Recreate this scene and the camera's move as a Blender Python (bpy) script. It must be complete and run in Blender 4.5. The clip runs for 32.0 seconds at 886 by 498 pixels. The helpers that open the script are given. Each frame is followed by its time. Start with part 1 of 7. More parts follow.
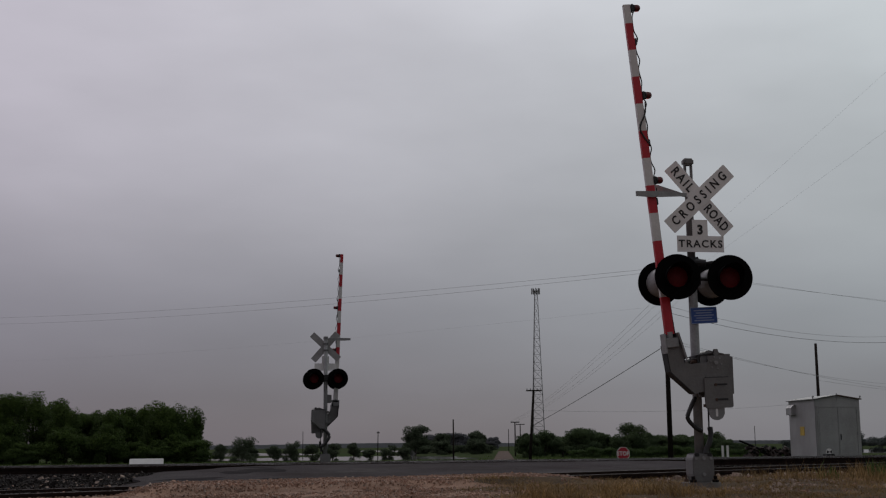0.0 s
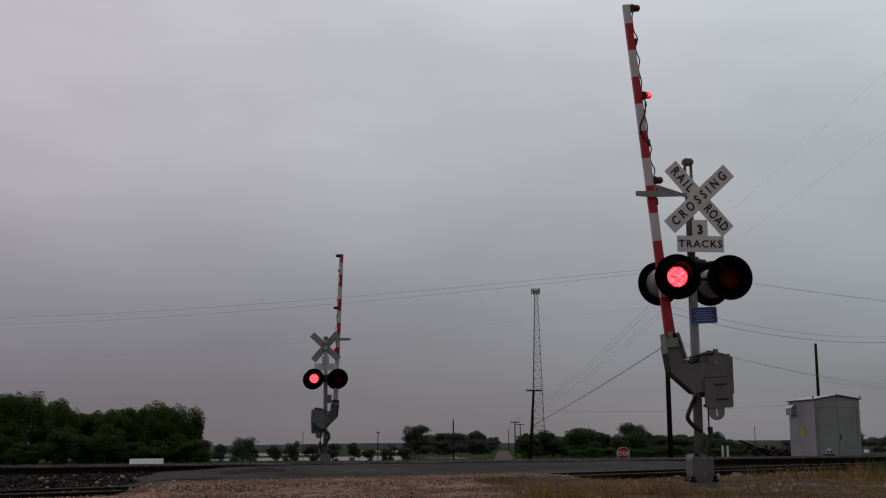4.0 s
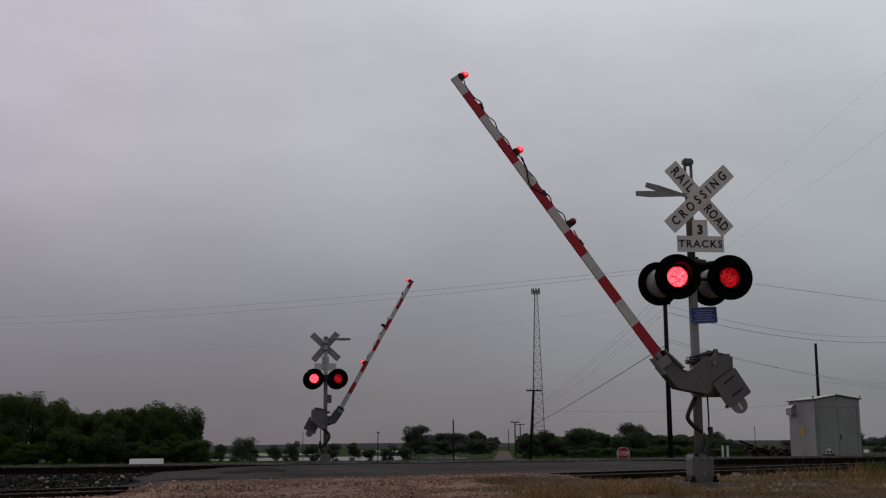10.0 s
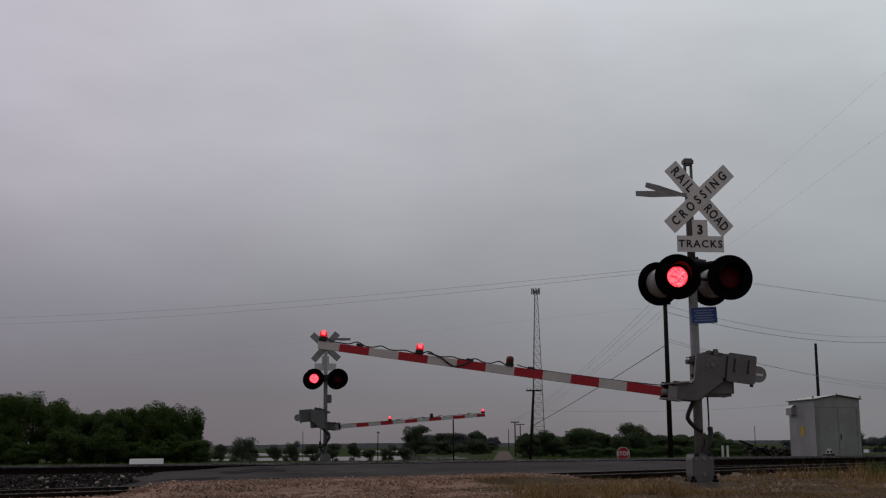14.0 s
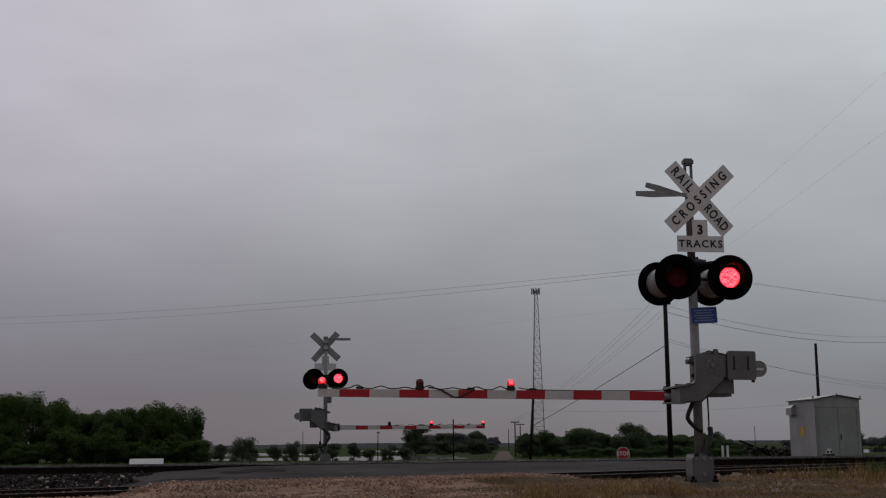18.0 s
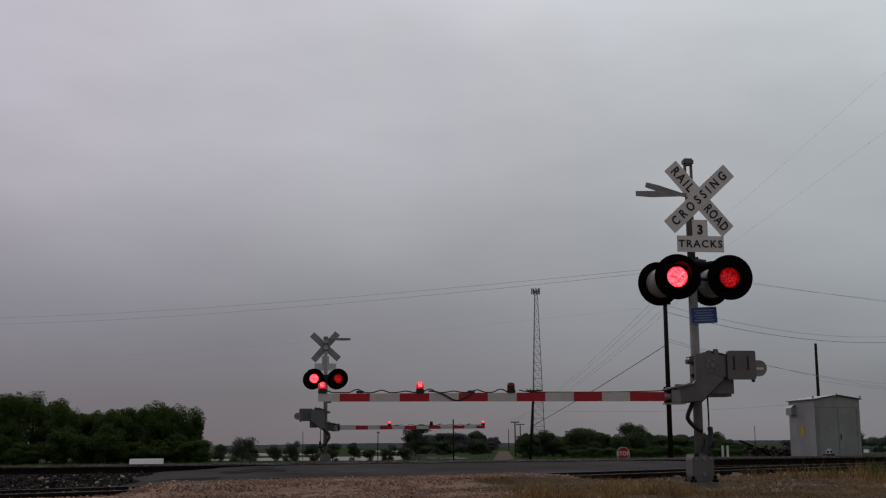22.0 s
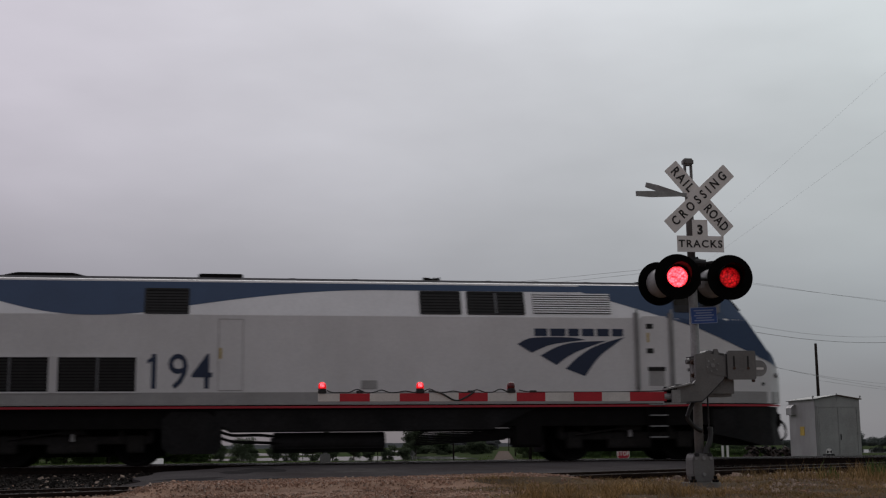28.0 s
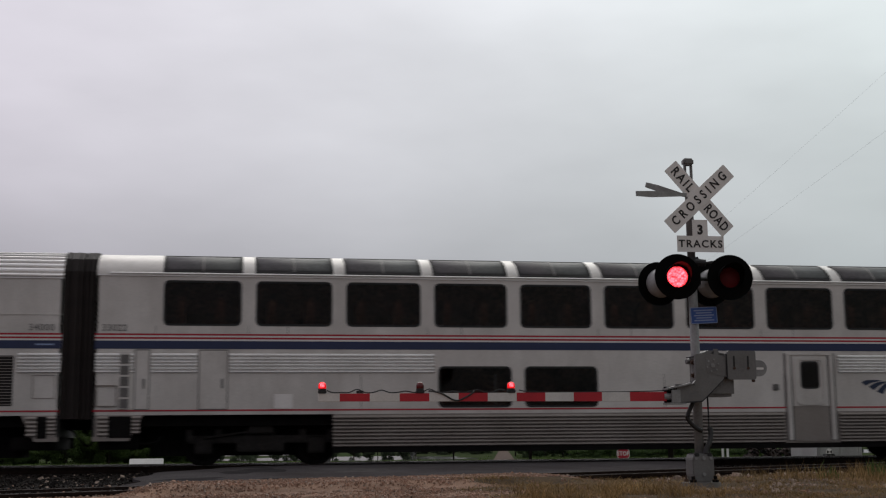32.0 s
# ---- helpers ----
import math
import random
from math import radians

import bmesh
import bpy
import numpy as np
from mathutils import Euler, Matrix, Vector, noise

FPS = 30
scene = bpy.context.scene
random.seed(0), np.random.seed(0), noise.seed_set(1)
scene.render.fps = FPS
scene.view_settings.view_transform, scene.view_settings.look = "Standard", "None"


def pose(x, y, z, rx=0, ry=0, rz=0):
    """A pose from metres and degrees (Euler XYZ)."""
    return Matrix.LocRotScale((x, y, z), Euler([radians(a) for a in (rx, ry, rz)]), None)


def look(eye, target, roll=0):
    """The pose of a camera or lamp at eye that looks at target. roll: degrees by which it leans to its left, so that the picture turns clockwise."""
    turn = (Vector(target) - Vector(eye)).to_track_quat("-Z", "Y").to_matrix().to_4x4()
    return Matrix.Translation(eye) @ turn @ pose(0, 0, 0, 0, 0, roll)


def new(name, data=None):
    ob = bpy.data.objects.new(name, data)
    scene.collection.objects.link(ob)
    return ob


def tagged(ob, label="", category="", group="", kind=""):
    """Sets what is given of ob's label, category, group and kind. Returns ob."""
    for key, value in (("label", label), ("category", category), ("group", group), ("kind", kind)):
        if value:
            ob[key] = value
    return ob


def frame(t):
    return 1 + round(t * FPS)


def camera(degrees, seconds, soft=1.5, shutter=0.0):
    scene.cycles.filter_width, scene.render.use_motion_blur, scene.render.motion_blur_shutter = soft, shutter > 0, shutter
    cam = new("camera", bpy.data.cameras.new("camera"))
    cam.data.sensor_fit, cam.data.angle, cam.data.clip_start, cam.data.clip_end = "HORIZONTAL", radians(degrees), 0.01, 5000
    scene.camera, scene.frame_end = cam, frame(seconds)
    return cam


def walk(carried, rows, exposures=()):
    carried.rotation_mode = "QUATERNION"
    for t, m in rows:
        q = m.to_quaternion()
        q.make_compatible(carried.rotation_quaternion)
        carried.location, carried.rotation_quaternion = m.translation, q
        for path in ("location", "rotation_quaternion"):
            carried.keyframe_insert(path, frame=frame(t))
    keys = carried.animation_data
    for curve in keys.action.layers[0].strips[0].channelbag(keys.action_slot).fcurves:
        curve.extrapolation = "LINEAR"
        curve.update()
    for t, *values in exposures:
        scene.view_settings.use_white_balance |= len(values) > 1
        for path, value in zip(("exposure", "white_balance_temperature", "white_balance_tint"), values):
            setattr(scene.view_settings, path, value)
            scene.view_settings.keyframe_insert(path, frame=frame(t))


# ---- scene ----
cam = camera(39.27, 32.0, soft=1.2, shutter=0.1)
EYE = (0.0, 0.0, 0.30)
_ct = math.cos(radians(8.9576))
AIM = (EYE[0] + math.sin(radians(9.9102)) * _ct, EYE[1] + math.cos(radians(9.9102)) * _ct, EYE[2] + math.sin(radians(8.9576)))
STAND = look(EYE, AIM, -0.5724)
# the camera stands on its tripod; its automatic exposure opens when the pale train fills the picture
walk(cam, [(0.0, STAND), (32.0, STAND)],
     exposures=[(0.0, 0.0, 6500, 10), (25.8, 0.0, 6500, 10), (27.2, 0.04, 6510, 10), (27.6, 0.10, 6540, 10), (28.0, 0.22, 6570, 9), (28.5, 0.36, 6590, 8), (29.0, 0.42, 6600, 7), (30.0, 0.43, 6600, 7), (31.0, 0.42, 6600, 7), (32.0, 0.48, 6600, 7)])

# ---- light: an overcast, rainy morning ----
world = bpy.data.worlds.new("overcast_sky")
scene.world = world
world.use_nodes = True
wn, wl = world.node_tree.nodes, world.node_tree.links
wn.clear()
w_out = wn.new("ShaderNodeOutputWorld")
w_bg = wn.new("ShaderNodeBackground")
w_sky = wn.new("ShaderNodeTexSky")
w_sky.sky_type = "NISHITA"
w_sky.sun_disc = False
w_sky.sun_elevation, w_sky.sun_rotation = radians(40), radians(10)
w_co = wn.new("ShaderNodeTexCoord")
w_sep = wn.new("ShaderNodeSeparateXYZ")
w_ramp = wn.new("ShaderNodeValToRGB")
wl.new(w_co.outputs["Generated"], w_sep.inputs[0])
wl.new(w_sep.outputs["Z"], w_ramp.inputs[0])
el = w_ramp.color_ramp.elements
el[0].position, el[0].color = 0.0, (0.137, 0.131, 0.155, 1)
el[1].position, el[1].color = 1.0, (0.80, 0.79, 0.80, 1)
for pos, c in ((0.04, (0.154, 0.148, 0.172)), (0.10, (0.233, 0.228, 0.251)), (0.17, (0.345, 0.337, 0.357)), (0.26, (0.485, 0.475, 0.500)), (0.37, (0.60, 0.59, 0.62)), (0.6, (0.66, 0.65, 0.67))):
    e = el.new(pos)
    e.color = (*c, 1)
# broad soft cloud streaks
w_map = wn.new("ShaderNodeMapping")
w_map.inputs["Scale"].default_value = (1.6, 1.6, 4.5)
w_map.inputs["Rotation"].default_value = (0.0, 0.35, 0.2)
w_noise = wn.new("ShaderNodeTexNoise")
w_noise.inputs["Scale"].default_value, w_noise.inputs["Detail"].default_value, w_noise.inputs["Roughness"].default_value = 1.7, 5.0, 0.5
w_rng = wn.new("ShaderNodeMapRange")
w_rng.inputs["From Min"].default_value, w_rng.inputs["From Max"].default_value = 0.3, 0.72
w_rng.inputs["To Min"].default_value, w_rng.inputs["To Max"].default_value = 0.86, 1.13
wl.new(w_co.outputs["Generated"], w_map.inputs[0])
wl.new(w_map.outputs[0], w_noise.inputs["Vector"])
wl.new(w_noise.outputs["Fac"], w_rng.inputs["Value"])
w_mul = wn.new("ShaderNodeVectorMath")
w_mul.operation = "SCALE"
wl.new(w_ramp.outputs["Color"], w_mul.inputs[0])
wl.new(w_rng.outputs[0], w_mul.inputs["Scale"])
# the cloud is thickest overhead and behind, thinner towards the far horizon
w_az = wn.new("ShaderNodeMapRange")
w_az.interpolation_type = "SMOOTHSTEP"
w_az.inputs["From Min"].default_value, w_az.inputs["From Max"].default_value = -0.5, 0.85
w_az.inputs["To Min"].default_value, w_az.inputs["To Max"].default_value = 0.46, 1.0
wl.new(w_sep.outputs["Y"], w_az.inputs["Value"])
w_dim = wn.new("ShaderNodeVectorMath")
w_dim.operation = "SCALE"
wl.new(w_mul.outputs[0], w_dim.inputs[0])
wl.new(w_az.outputs[0], w_dim.inputs["Scale"])
# a faint lilac cast on one side, a greenish one on the other
w_hue = wn.new("ShaderNodeMapRange")
w_hue.inputs["From Min"].default_value, w_hue.inputs["From Max"].default_value = -0.25, 0.47
wl.new(w_sep.outputs["X"], w_hue.inputs["Value"])
w_cast = wn.new("ShaderNodeMix")
w_cast.data_type = "RGBA"
w_cast.inputs["A"].default_value, w_cast.inputs["B"].default_value = (0.985, 0.932, 1.012, 1), (0.945, 1.026, 1.008, 1)
wl.new(w_hue.outputs[0], w_cast.inputs["Factor"])
w_tint = wn.new("ShaderNodeVectorMath")
w_tint.operation = "MULTIPLY"
# heavier cloud low on the lilac side
w_low = wn.new("ShaderNodeMapRange")
w_low.interpolation_type = "SMOOTHSTEP"
w_low.inputs["From Min"].default_value, w_low.inputs["From Max"].default_value = 0.24, 0.02
w_low.inputs["To Min"].default_value, w_low.inputs["To Max"].default_value = 0.0, 1.0
wl.new(w_sep.outputs["Z"], w_low.inputs["Value"])
w_side = wn.new("ShaderNodeMapRange")
w_side.interpolation_type = "SMOOTHSTEP"
w_side.inputs["From Min"].default_value, w_side.inputs["From Max"].default_value = 0.16, -0.22
wl.new(w_sep.outputs["X"], w_side.inputs["Value"])
w_both = wn.new("ShaderNodeMath")
w_both.operation = "MULTIPLY"
wl.new(w_low.outputs[0], w_both.inputs[0])
wl.new(w_side.outputs[0], w_both.inputs[1])
w_keep = wn.new("ShaderNodeMath")
w_keep.operation = "MULTIPLY_ADD"
w_keep.inputs[1].default_value, w_keep.inputs[2].default_value = -0.22, 1.0
w_thin = wn.new("ShaderNodeMapRange")
w_thin.interpolation_type = "SMOOTHSTEP"
w_thin.inputs["From Min"].default_value, w_thin.inputs["From Max"].default_value = 0.16, 0.52
w_thin.inputs["To Min"].default_value, w_thin.inputs["To Max"].default_value = 0.0, 0.24
wl.new(w_sep.outputs["X"], w_thin.inputs["Value"])
w_pale = wn.new("ShaderNodeMath")
w_pale.operation = "MULTIPLY_ADD"
wl.new(w_low.outputs[0], w_pale.inputs[0])
wl.new(w_thin.outputs[0], w_pale.inputs[1])
wl.new(w_both.outputs[0], w_keep.inputs[0])
w_dim2 = wn.new("ShaderNodeVectorMath")
w_dim2.operation = "SCALE"
wl.new(w_dim.outputs[0], w_dim2.inputs[0])
wl.new(w_keep.outputs[0], w_pale.inputs[2])
wl.new(w_pale.outputs[0], w_dim2.inputs["Scale"])
wl.new(w_dim2.outputs[0], w_tint.inputs[0])
wl.new(w_cast.outputs["Result"], w_tint.inputs[1])
w_blue = wn.new("ShaderNodeVectorMath")
w_blue.operation = "SCALE"
w_blue.inputs["Scale"].default_value = 0.004
wl.new(w_sky.outputs[0], w_blue.inputs[0])
w_add = wn.new("ShaderNodeVectorMath")
w_add.operation = "ADD"
wl.new(w_tint.outputs[0], w_add.inputs[0])
wl.new(w_blue.outputs[0], w_add.inputs[1])
wl.new(w_add.outputs[0], w_bg.inputs["Color"])
w_bg.inputs["Strength"].default_value = 1.0
wl.new(w_bg.outputs[0], w_out.inputs[0])

sun = new("sun", bpy.data.lights.new("sun", "SUN"))
sun.data.energy, sun.data.angle, sun.data.color = 0.5, radians(40), (1.0, 0.97, 0.93)
sun.matrix_world = look((8, 45, 38), (0, 0, 0))


# ---- materials ----
def mat(name, base, rough=0.6, metal=0.0, vary=0.15, scale=8.0, fine=60.0, bump=0.15, tint=None, dirt=0.0, stretch=None, dirt_col=(0.06, 0.05, 0.045), island=0.0, shine=0.5, thin=0.0):
    """A surface with colour variation at two scales, stains and fine relief."""
    m = bpy.data.materials.new(name)
    m.use_nodes = True
    n, l = m.node_tree.nodes, m.node_tree.links
    b = n["Principled BSDF"]
    b.inputs["Roughness"].default_value, b.inputs["Metallic"].default_value = rough, metal
    b.inputs["Specular IOR Level"].default_value = shine
    co = n.new("ShaderNodeTexCoord")
    n1 = n.new("ShaderNodeTexNoise")
    n1.inputs["Scale"].default_value, n1.inputs["Detail"].default_value = scale, 5.0
    n2 = n.new("ShaderNodeTexNoise")
    n2.inputs["Scale"].default_value, n2.inputs["Detail"].default_value = fine, 3.0
    for q in (n1, n2):
        l.new(co.outputs["Object"], q.inputs["Vector"])
    if stretch:
        sm = n.new("ShaderNodeMapping")
        sm.inputs["Scale"].default_value = stretch
        l.new(co.outputs["Object"], sm.inputs[0])
        l.new(sm.outputs[0], n1.inputs["Vector"])
    other = tint or tuple(c * (1 - vary) for c in base)
    mix = n.new("ShaderNodeMix")
    mix.data_type = "RGBA"
    mix.inputs["A"].default_value, mix.inputs["B"].default_value = (*[min(1, c * (1 + vary * 0.6)) for c in base], 1), (*other, 1)
    ramp = n.new("ShaderNodeMapRange")
    ramp.inputs["From Min"].default_value, ramp.inputs["From Max"].default_value = 0.33, 0.67
    l.new(n1.outputs["Fac"], ramp.inputs["Value"])
    l.new(ramp.outputs[0], mix.inputs["Factor"])
    mul = n.new("ShaderNodeVectorMath")
    mul.operation = "SCALE"
    fr = n.new("ShaderNodeMapRange")
    fr.inputs["From Min"].default_value, fr.inputs["From Max"].default_value = 0.25, 0.75
    fr.inputs["To Min"].default_value, fr.inputs["To Max"].default_value = 1 - vary, 1 + vary
    l.new(n2.outputs["Fac"], fr.inputs["Value"])
    l.new(mix.outputs["Result"], mul.inputs[0])
    l.new(fr.outputs[0], mul.inputs["Scale"])
    last = mul.outputs[0]
    if island:
        geo = n.new("ShaderNodeNewGeometry")
        ir = n.new("ShaderNodeMapRange")
        ir.inputs["To Min"].default_value, ir.inputs["To Max"].default_value = 1 - island, 1 + island
        l.new(geo.outputs["Random Per Island"], ir.inputs["Value"])
        im = n.new("ShaderNodeVectorMath")
        im.operation = "SCALE"
        l.new(last, im.inputs[0])
        l.new(ir.outputs[0], im.inputs["Scale"])
        last = im.outputs[0]
    if dirt:
        n3 = n.new("ShaderNodeTexNoise")
        n3.inputs["Scale"].default_value, n3.inputs["Detail"].default_value, n3.inputs["Roughness"].default_value = scale * 0.45, 8.0, 0.7
        mp = n.new("ShaderNodeMapping")
        mp.inputs["Scale"].default_value = stretch or (1.0, 1.0, 0.35)
        l.new(co.outputs["Object"], mp.inputs[0])
        l.new(mp.outputs[0], n3.inputs["Vector"])
        dr = n.new("ShaderNodeMapRange")
        dr.inputs["From Min"].default_value, dr.inputs["From Max"].default_value = 0.42, 0.75
        dr.inputs["To Max"].default_value = dirt
        l.new(n3.outputs["Fac"], dr.inputs["Value"])
        dm = n.new("ShaderNodeMix")
        dm.data_type = "RGBA"
        dm.inputs["B"].default_value = (*dirt_col, 1)
        l.new(dr.outputs[0], dm.inputs["Factor"])
        l.new(last, dm.inputs["A"])
        last = dm.outputs["Result"]
    l.new(last, b.inputs["Base Color"])
    if bump:
        bp = n.new("ShaderNodeBump")
        bp.inputs["Strength"].default_value, bp.inputs["Distance"].default_value = bump, 0.02
        l.new(n2.outputs["Fac"], bp.inputs["Height"])
        l.new(bp.outputs[0], b.inputs["Normal"])
    if thin:
        # light that passes through a leaf
        tb, ms = n.new("ShaderNodeBsdfTranslucent"), n.new("ShaderNodeMixShader")
        l.new(last, tb.inputs["Color"])
        ms.inputs[0].default_value = thin
        l.new(b.outputs[0], ms.inputs[1])
        l.new(tb.outputs[0], ms.inputs[2])
        l.new(ms.outputs[0], n["Material Output"].inputs[0])
    return m


def lamp_glow(name, core, rim, power, size, edge=0.1):
    """Light-emitting lens: a hot middle and a redder rim, broken up by the small lenslets."""
    m = bpy.data.materials.new(name)
    m.use_nodes = True
    n, l = m.node_tree.nodes, m.node_tree.links
    b = n["Principled BSDF"]
    b.inputs["Base Color"].default_value, b.inputs["Roughness"].default_value = (*rim, 1), 0.25
    co = n.new("ShaderNodeTexCoord")
    vo = n.new("ShaderNodeTexVoronoi")
    vo.inputs["Scale"].default_value = 11.0 / size
    l.new(co.outputs["Object"], vo.inputs["Vector"])
    no = n.new("ShaderNodeTexNoise")
    no.inputs["Scale"].default_value = 1.6 / size
    l.new(co.outputs["Object"], no.inputs["Vector"])
    add = n.new("ShaderNodeMath")
    add.operation = "MULTIPLY_ADD"
    add.inputs[1].default_value, add.inputs[2].default_value = -1.1, 1.12
    l.new(vo.outputs["Distance"], add.inputs[0])
    far = n.new("ShaderNodeVectorMath")
    far.operation = "LENGTH"
    l.new(co.outputs["Object"], far.inputs[0])
    hot = n.new("ShaderNodeMapRange")
    hot.interpolation_type = "SMOOTHSTEP"
    hot.inputs["From Min"].default_value, hot.inputs["From Max"].default_value = size * 0.585, size * 0.47
    hot.inputs["To Min"].default_value, hot.inputs["To Max"].default_value = edge, 1.0
    l.new(far.outputs["Value"], hot.inputs["Value"])
    mid = n.new("ShaderNodeMath")
    mid.operation = "MULTIPLY"
    l.new(add.outputs[0], mid.inputs[0])
    l.new(hot.outputs[0], mid.inputs[1])
    mul = n.new("ShaderNodeMath")
    mul.operation = "MULTIPLY"
    l.new(mid.outputs[0], mul.inputs[0])
    nr = n.new("ShaderNodeMapRange")
    nr.inputs["From Min"].default_value, nr.inputs["From Max"].default_value = 0.3, 0.62
    nr.inputs["To Min"].default_value, nr.inputs["To Max"].default_value = 0.5, 1.15
    l.new(no.outputs["Fac"], nr.inputs["Value"])
    l.new(nr.outputs[0], mul.inputs[1])
    ml = n.new("ShaderNodeMath")
    ml.operation = "MULTIPLY"
    ml.inputs[1].default_value = power
    l.new(mul.outputs[0], ml.inputs[0])
    b.inputs["Emission Color"].default_value = (*core, 1)
    l.new(ml.outputs[0], b.inputs["Emission Strength"])
    return m


def glass(name, tint, gloss=0.03, ior=1.45):
    """Tinted window glass: it mirrors by Fresnel and lets some tinted light through."""
    m = bpy.data.materials.new(name)
    m.use_nodes = True
    n, l = m.node_tree.nodes, m.node_tree.links
    n.remove(n["Principled BSDF"])
    gl, tr, mx, fr = n.new("ShaderNodeBsdfGlossy"), n.new("ShaderNodeBsdfTransparent"), n.new("ShaderNodeMixShader"), n.new("ShaderNodeFresnel")
    gl.inputs["Roughness"].default_value = gloss
    gl.inputs["Color"].default_value = (0.8, 0.8, 0.8, 1)
    tr.inputs["Color"].default_value = (*tint, 1)
    fr.inputs["IOR"].default_value = ior
    l.new(fr.outputs[0], mx.inputs[0])
    l.new(tr.outputs[0], mx.inputs[1])
    l.new(gl.outputs[0], mx.inputs[2])
    l.new(mx.outputs[0], n["Material Output"].inputs[0])
    return m


M_GALV = mat("galvanised steel", (0.262, 0.262, 0.262), 0.55, 0.15, 0.18, 5, 40, 0.08, dirt=0.2, dirt_col=(0.0998, 0.0874, 0.0749))
# darker grey for the mast above the lamps
M_UPPERMAST = mat("dark weathered mast steel", (0.125, 0.115, 0.112), 0.6, 0.3, 0.25, 5, 40, 0.1)
M_GREYPAINT = mat("grey painted steel", (0.165, 0.163, 0.161), 0.5, 0.2, 0.12, 4, 35, 0.08, dirt=0.4, dirt_col=(0.0926, 0.0793, 0.0661))
M_WHITE = mat("white sheeting", (0.74, 0.73, 0.71), 0.45, 0, 0.06, 3, 40, 0.03, dirt=0.25, dirt_col=(0.36, 0.33, 0.29))
M_STRIPEWHITE = mat("dulled white sheeting", (0.62, 0.61, 0.59), 0.45, 0, 0.08, 3, 40, 0.03, dirt=0.35, dirt_col=(0.34, 0.31, 0.28))
M_RED = mat("red sheeting", (0.44, 0.011, 0.024), 0.45, 0, 0.1, 3, 40, 0.03)
M_BLACK = mat("black paint", (0.012, 0.012, 0.013), 0.5, 0, 0.2, 5, 40, 0.05)
M_INK = mat("black lettering", (0.015, 0.014, 0.014), 0.6, 0, 0.1, 5, 40, 0.0)
M_RUBBER = mat("black cable rubber", (0.018, 0.017, 0.017), 0.6, 0, 0.2, 8, 60, 0.1)
M_BLUESIGN = mat("blue sign", (0.03, 0.09, 0.33), 0.45, 0, 0.08, 3, 40, 0.0)
M_PALEBAR = mat("pale sign print", (0.26, 0.33, 0.52), 0.5, 0, 0.05, 3, 40, 0.0)
M_LENS_OFF = mat("dark red lens", (0.115, 0.005, 0.008), 0.5, 0, 0.2, 20, 80, 0.05, shine=0.2)
M_LENS_MID = lamp_glow("fading red lens", (1.0, 0.012, 0.018), (0.10, 0.003, 0.005), 0.62, 0.32, 0.02)
M_LENS_ON = lamp_glow("lit red lens", (1.0, 0.036, 0.050), (0.5, 0.01, 0.02), 10.0, 0.32, 0.05)
M_BULB_ON = lamp_glow("lit gate lamp", (1.0, 0.045, 0.060), (0.6, 0.01, 0.02), 8.0, 0.30)
M_BULB_MID = lamp_glow("glowing rim of a gate lamp", (1.0, 0.010, 0.016), (0.4, 0.006, 0.01), 1.2, 0.30)
M_BULB_OFF = mat("dark gate lamp", (0.10, 0.004, 0.006), 0.22, 0, 0.2, 20, 80, 0.0)
M_CONC = mat("concrete", (0.168, 0.156, 0.144), 0.85, 0, 0.15, 4, 50, 0.3, dirt=0.4)
M_ASPHALT = mat("worn damp asphalt", (0.0535, 0.0484, 0.0505), 0.9, 0, 0.35, 1.1, 30, 0.9, tint=(0.0804, 0.0742, 0.0753), stretch=(1.0, 0.5, 1.0), dirt=0.75, dirt_col=(0.0351, 0.0289, 0.0268), shine=0.0)
M_PATCH_D = mat("dark asphalt patch", (0.042, 0.039, 0.040), 0.9, 0, 0.3, 2, 30, 0.8, shine=0.0)
M_VERGE = mat("dry brown verge soil", (0.0825, 0.05676, 0.03432), 0.95, 0, 0.4, 2.5, 40, 0.6, tint=(0.0561, 0.0396, 0.0264), dirt=0.4, dirt_col=(0.1122, 0.0825, 0.0561), shine=0.05)
M_PATCH_L = mat("grey worn asphalt patch", (0.080, 0.074, 0.073), 0.9, 0, 0.3, 2, 30, 0.8, shine=0.0)
M_GROUND = mat("field grass and soil", (0.034, 0.050, 0.022), 0.95, 0, 0.3, 0.06, 1.5, 0.4, tint=(0.050, 0.056, 0.032), shine=0.0)
M_GRAVEL = mat("reddish gravel ground", (0.249, 0.151, 0.104), 0.9, 0, 0.35, 1.3, 70, 0.6, tint=(0.177, 0.11, 0.0789), dirt=0.3, dirt_col=(0.228, 0.15, 0.109), shine=0.12)
M_STONE = mat("loose damp gravel stones", (0.304, 0.18, 0.124), 0.7, 0, 0.2, 3, 60, 0.2, tint=(0.194, 0.121, 0.087), island=0.30, shine=0.2)
M_PALESTONE = mat("pale gravel stones", (0.309, 0.245, 0.202), 0.85, 0, 0.2, 3, 60, 0.3, tint=(0.232, 0.172, 0.137), island=0.4, shine=0.12)
M_DARKSTONE = mat("dark brown gravel stones", (0.06, 0.04, 0.032), 0.85, 0, 0.2, 3, 60, 0.3, island=0.5, shine=0.12)
M_BALLAST = mat("grey damp ballast stones", (0.019, 0.0157, 0.0143), 0.62, 0, 0.2, 3, 60, 0.3, tint=(0.0095, 0.00784, 0.00689), island=0.85, shine=0.03)
M_BALLASTBED = mat("ballast bed", (0.0173, 0.0149, 0.0139), 0.9, 0, 0.3, 2, 40, 0.8, shine=0.0)
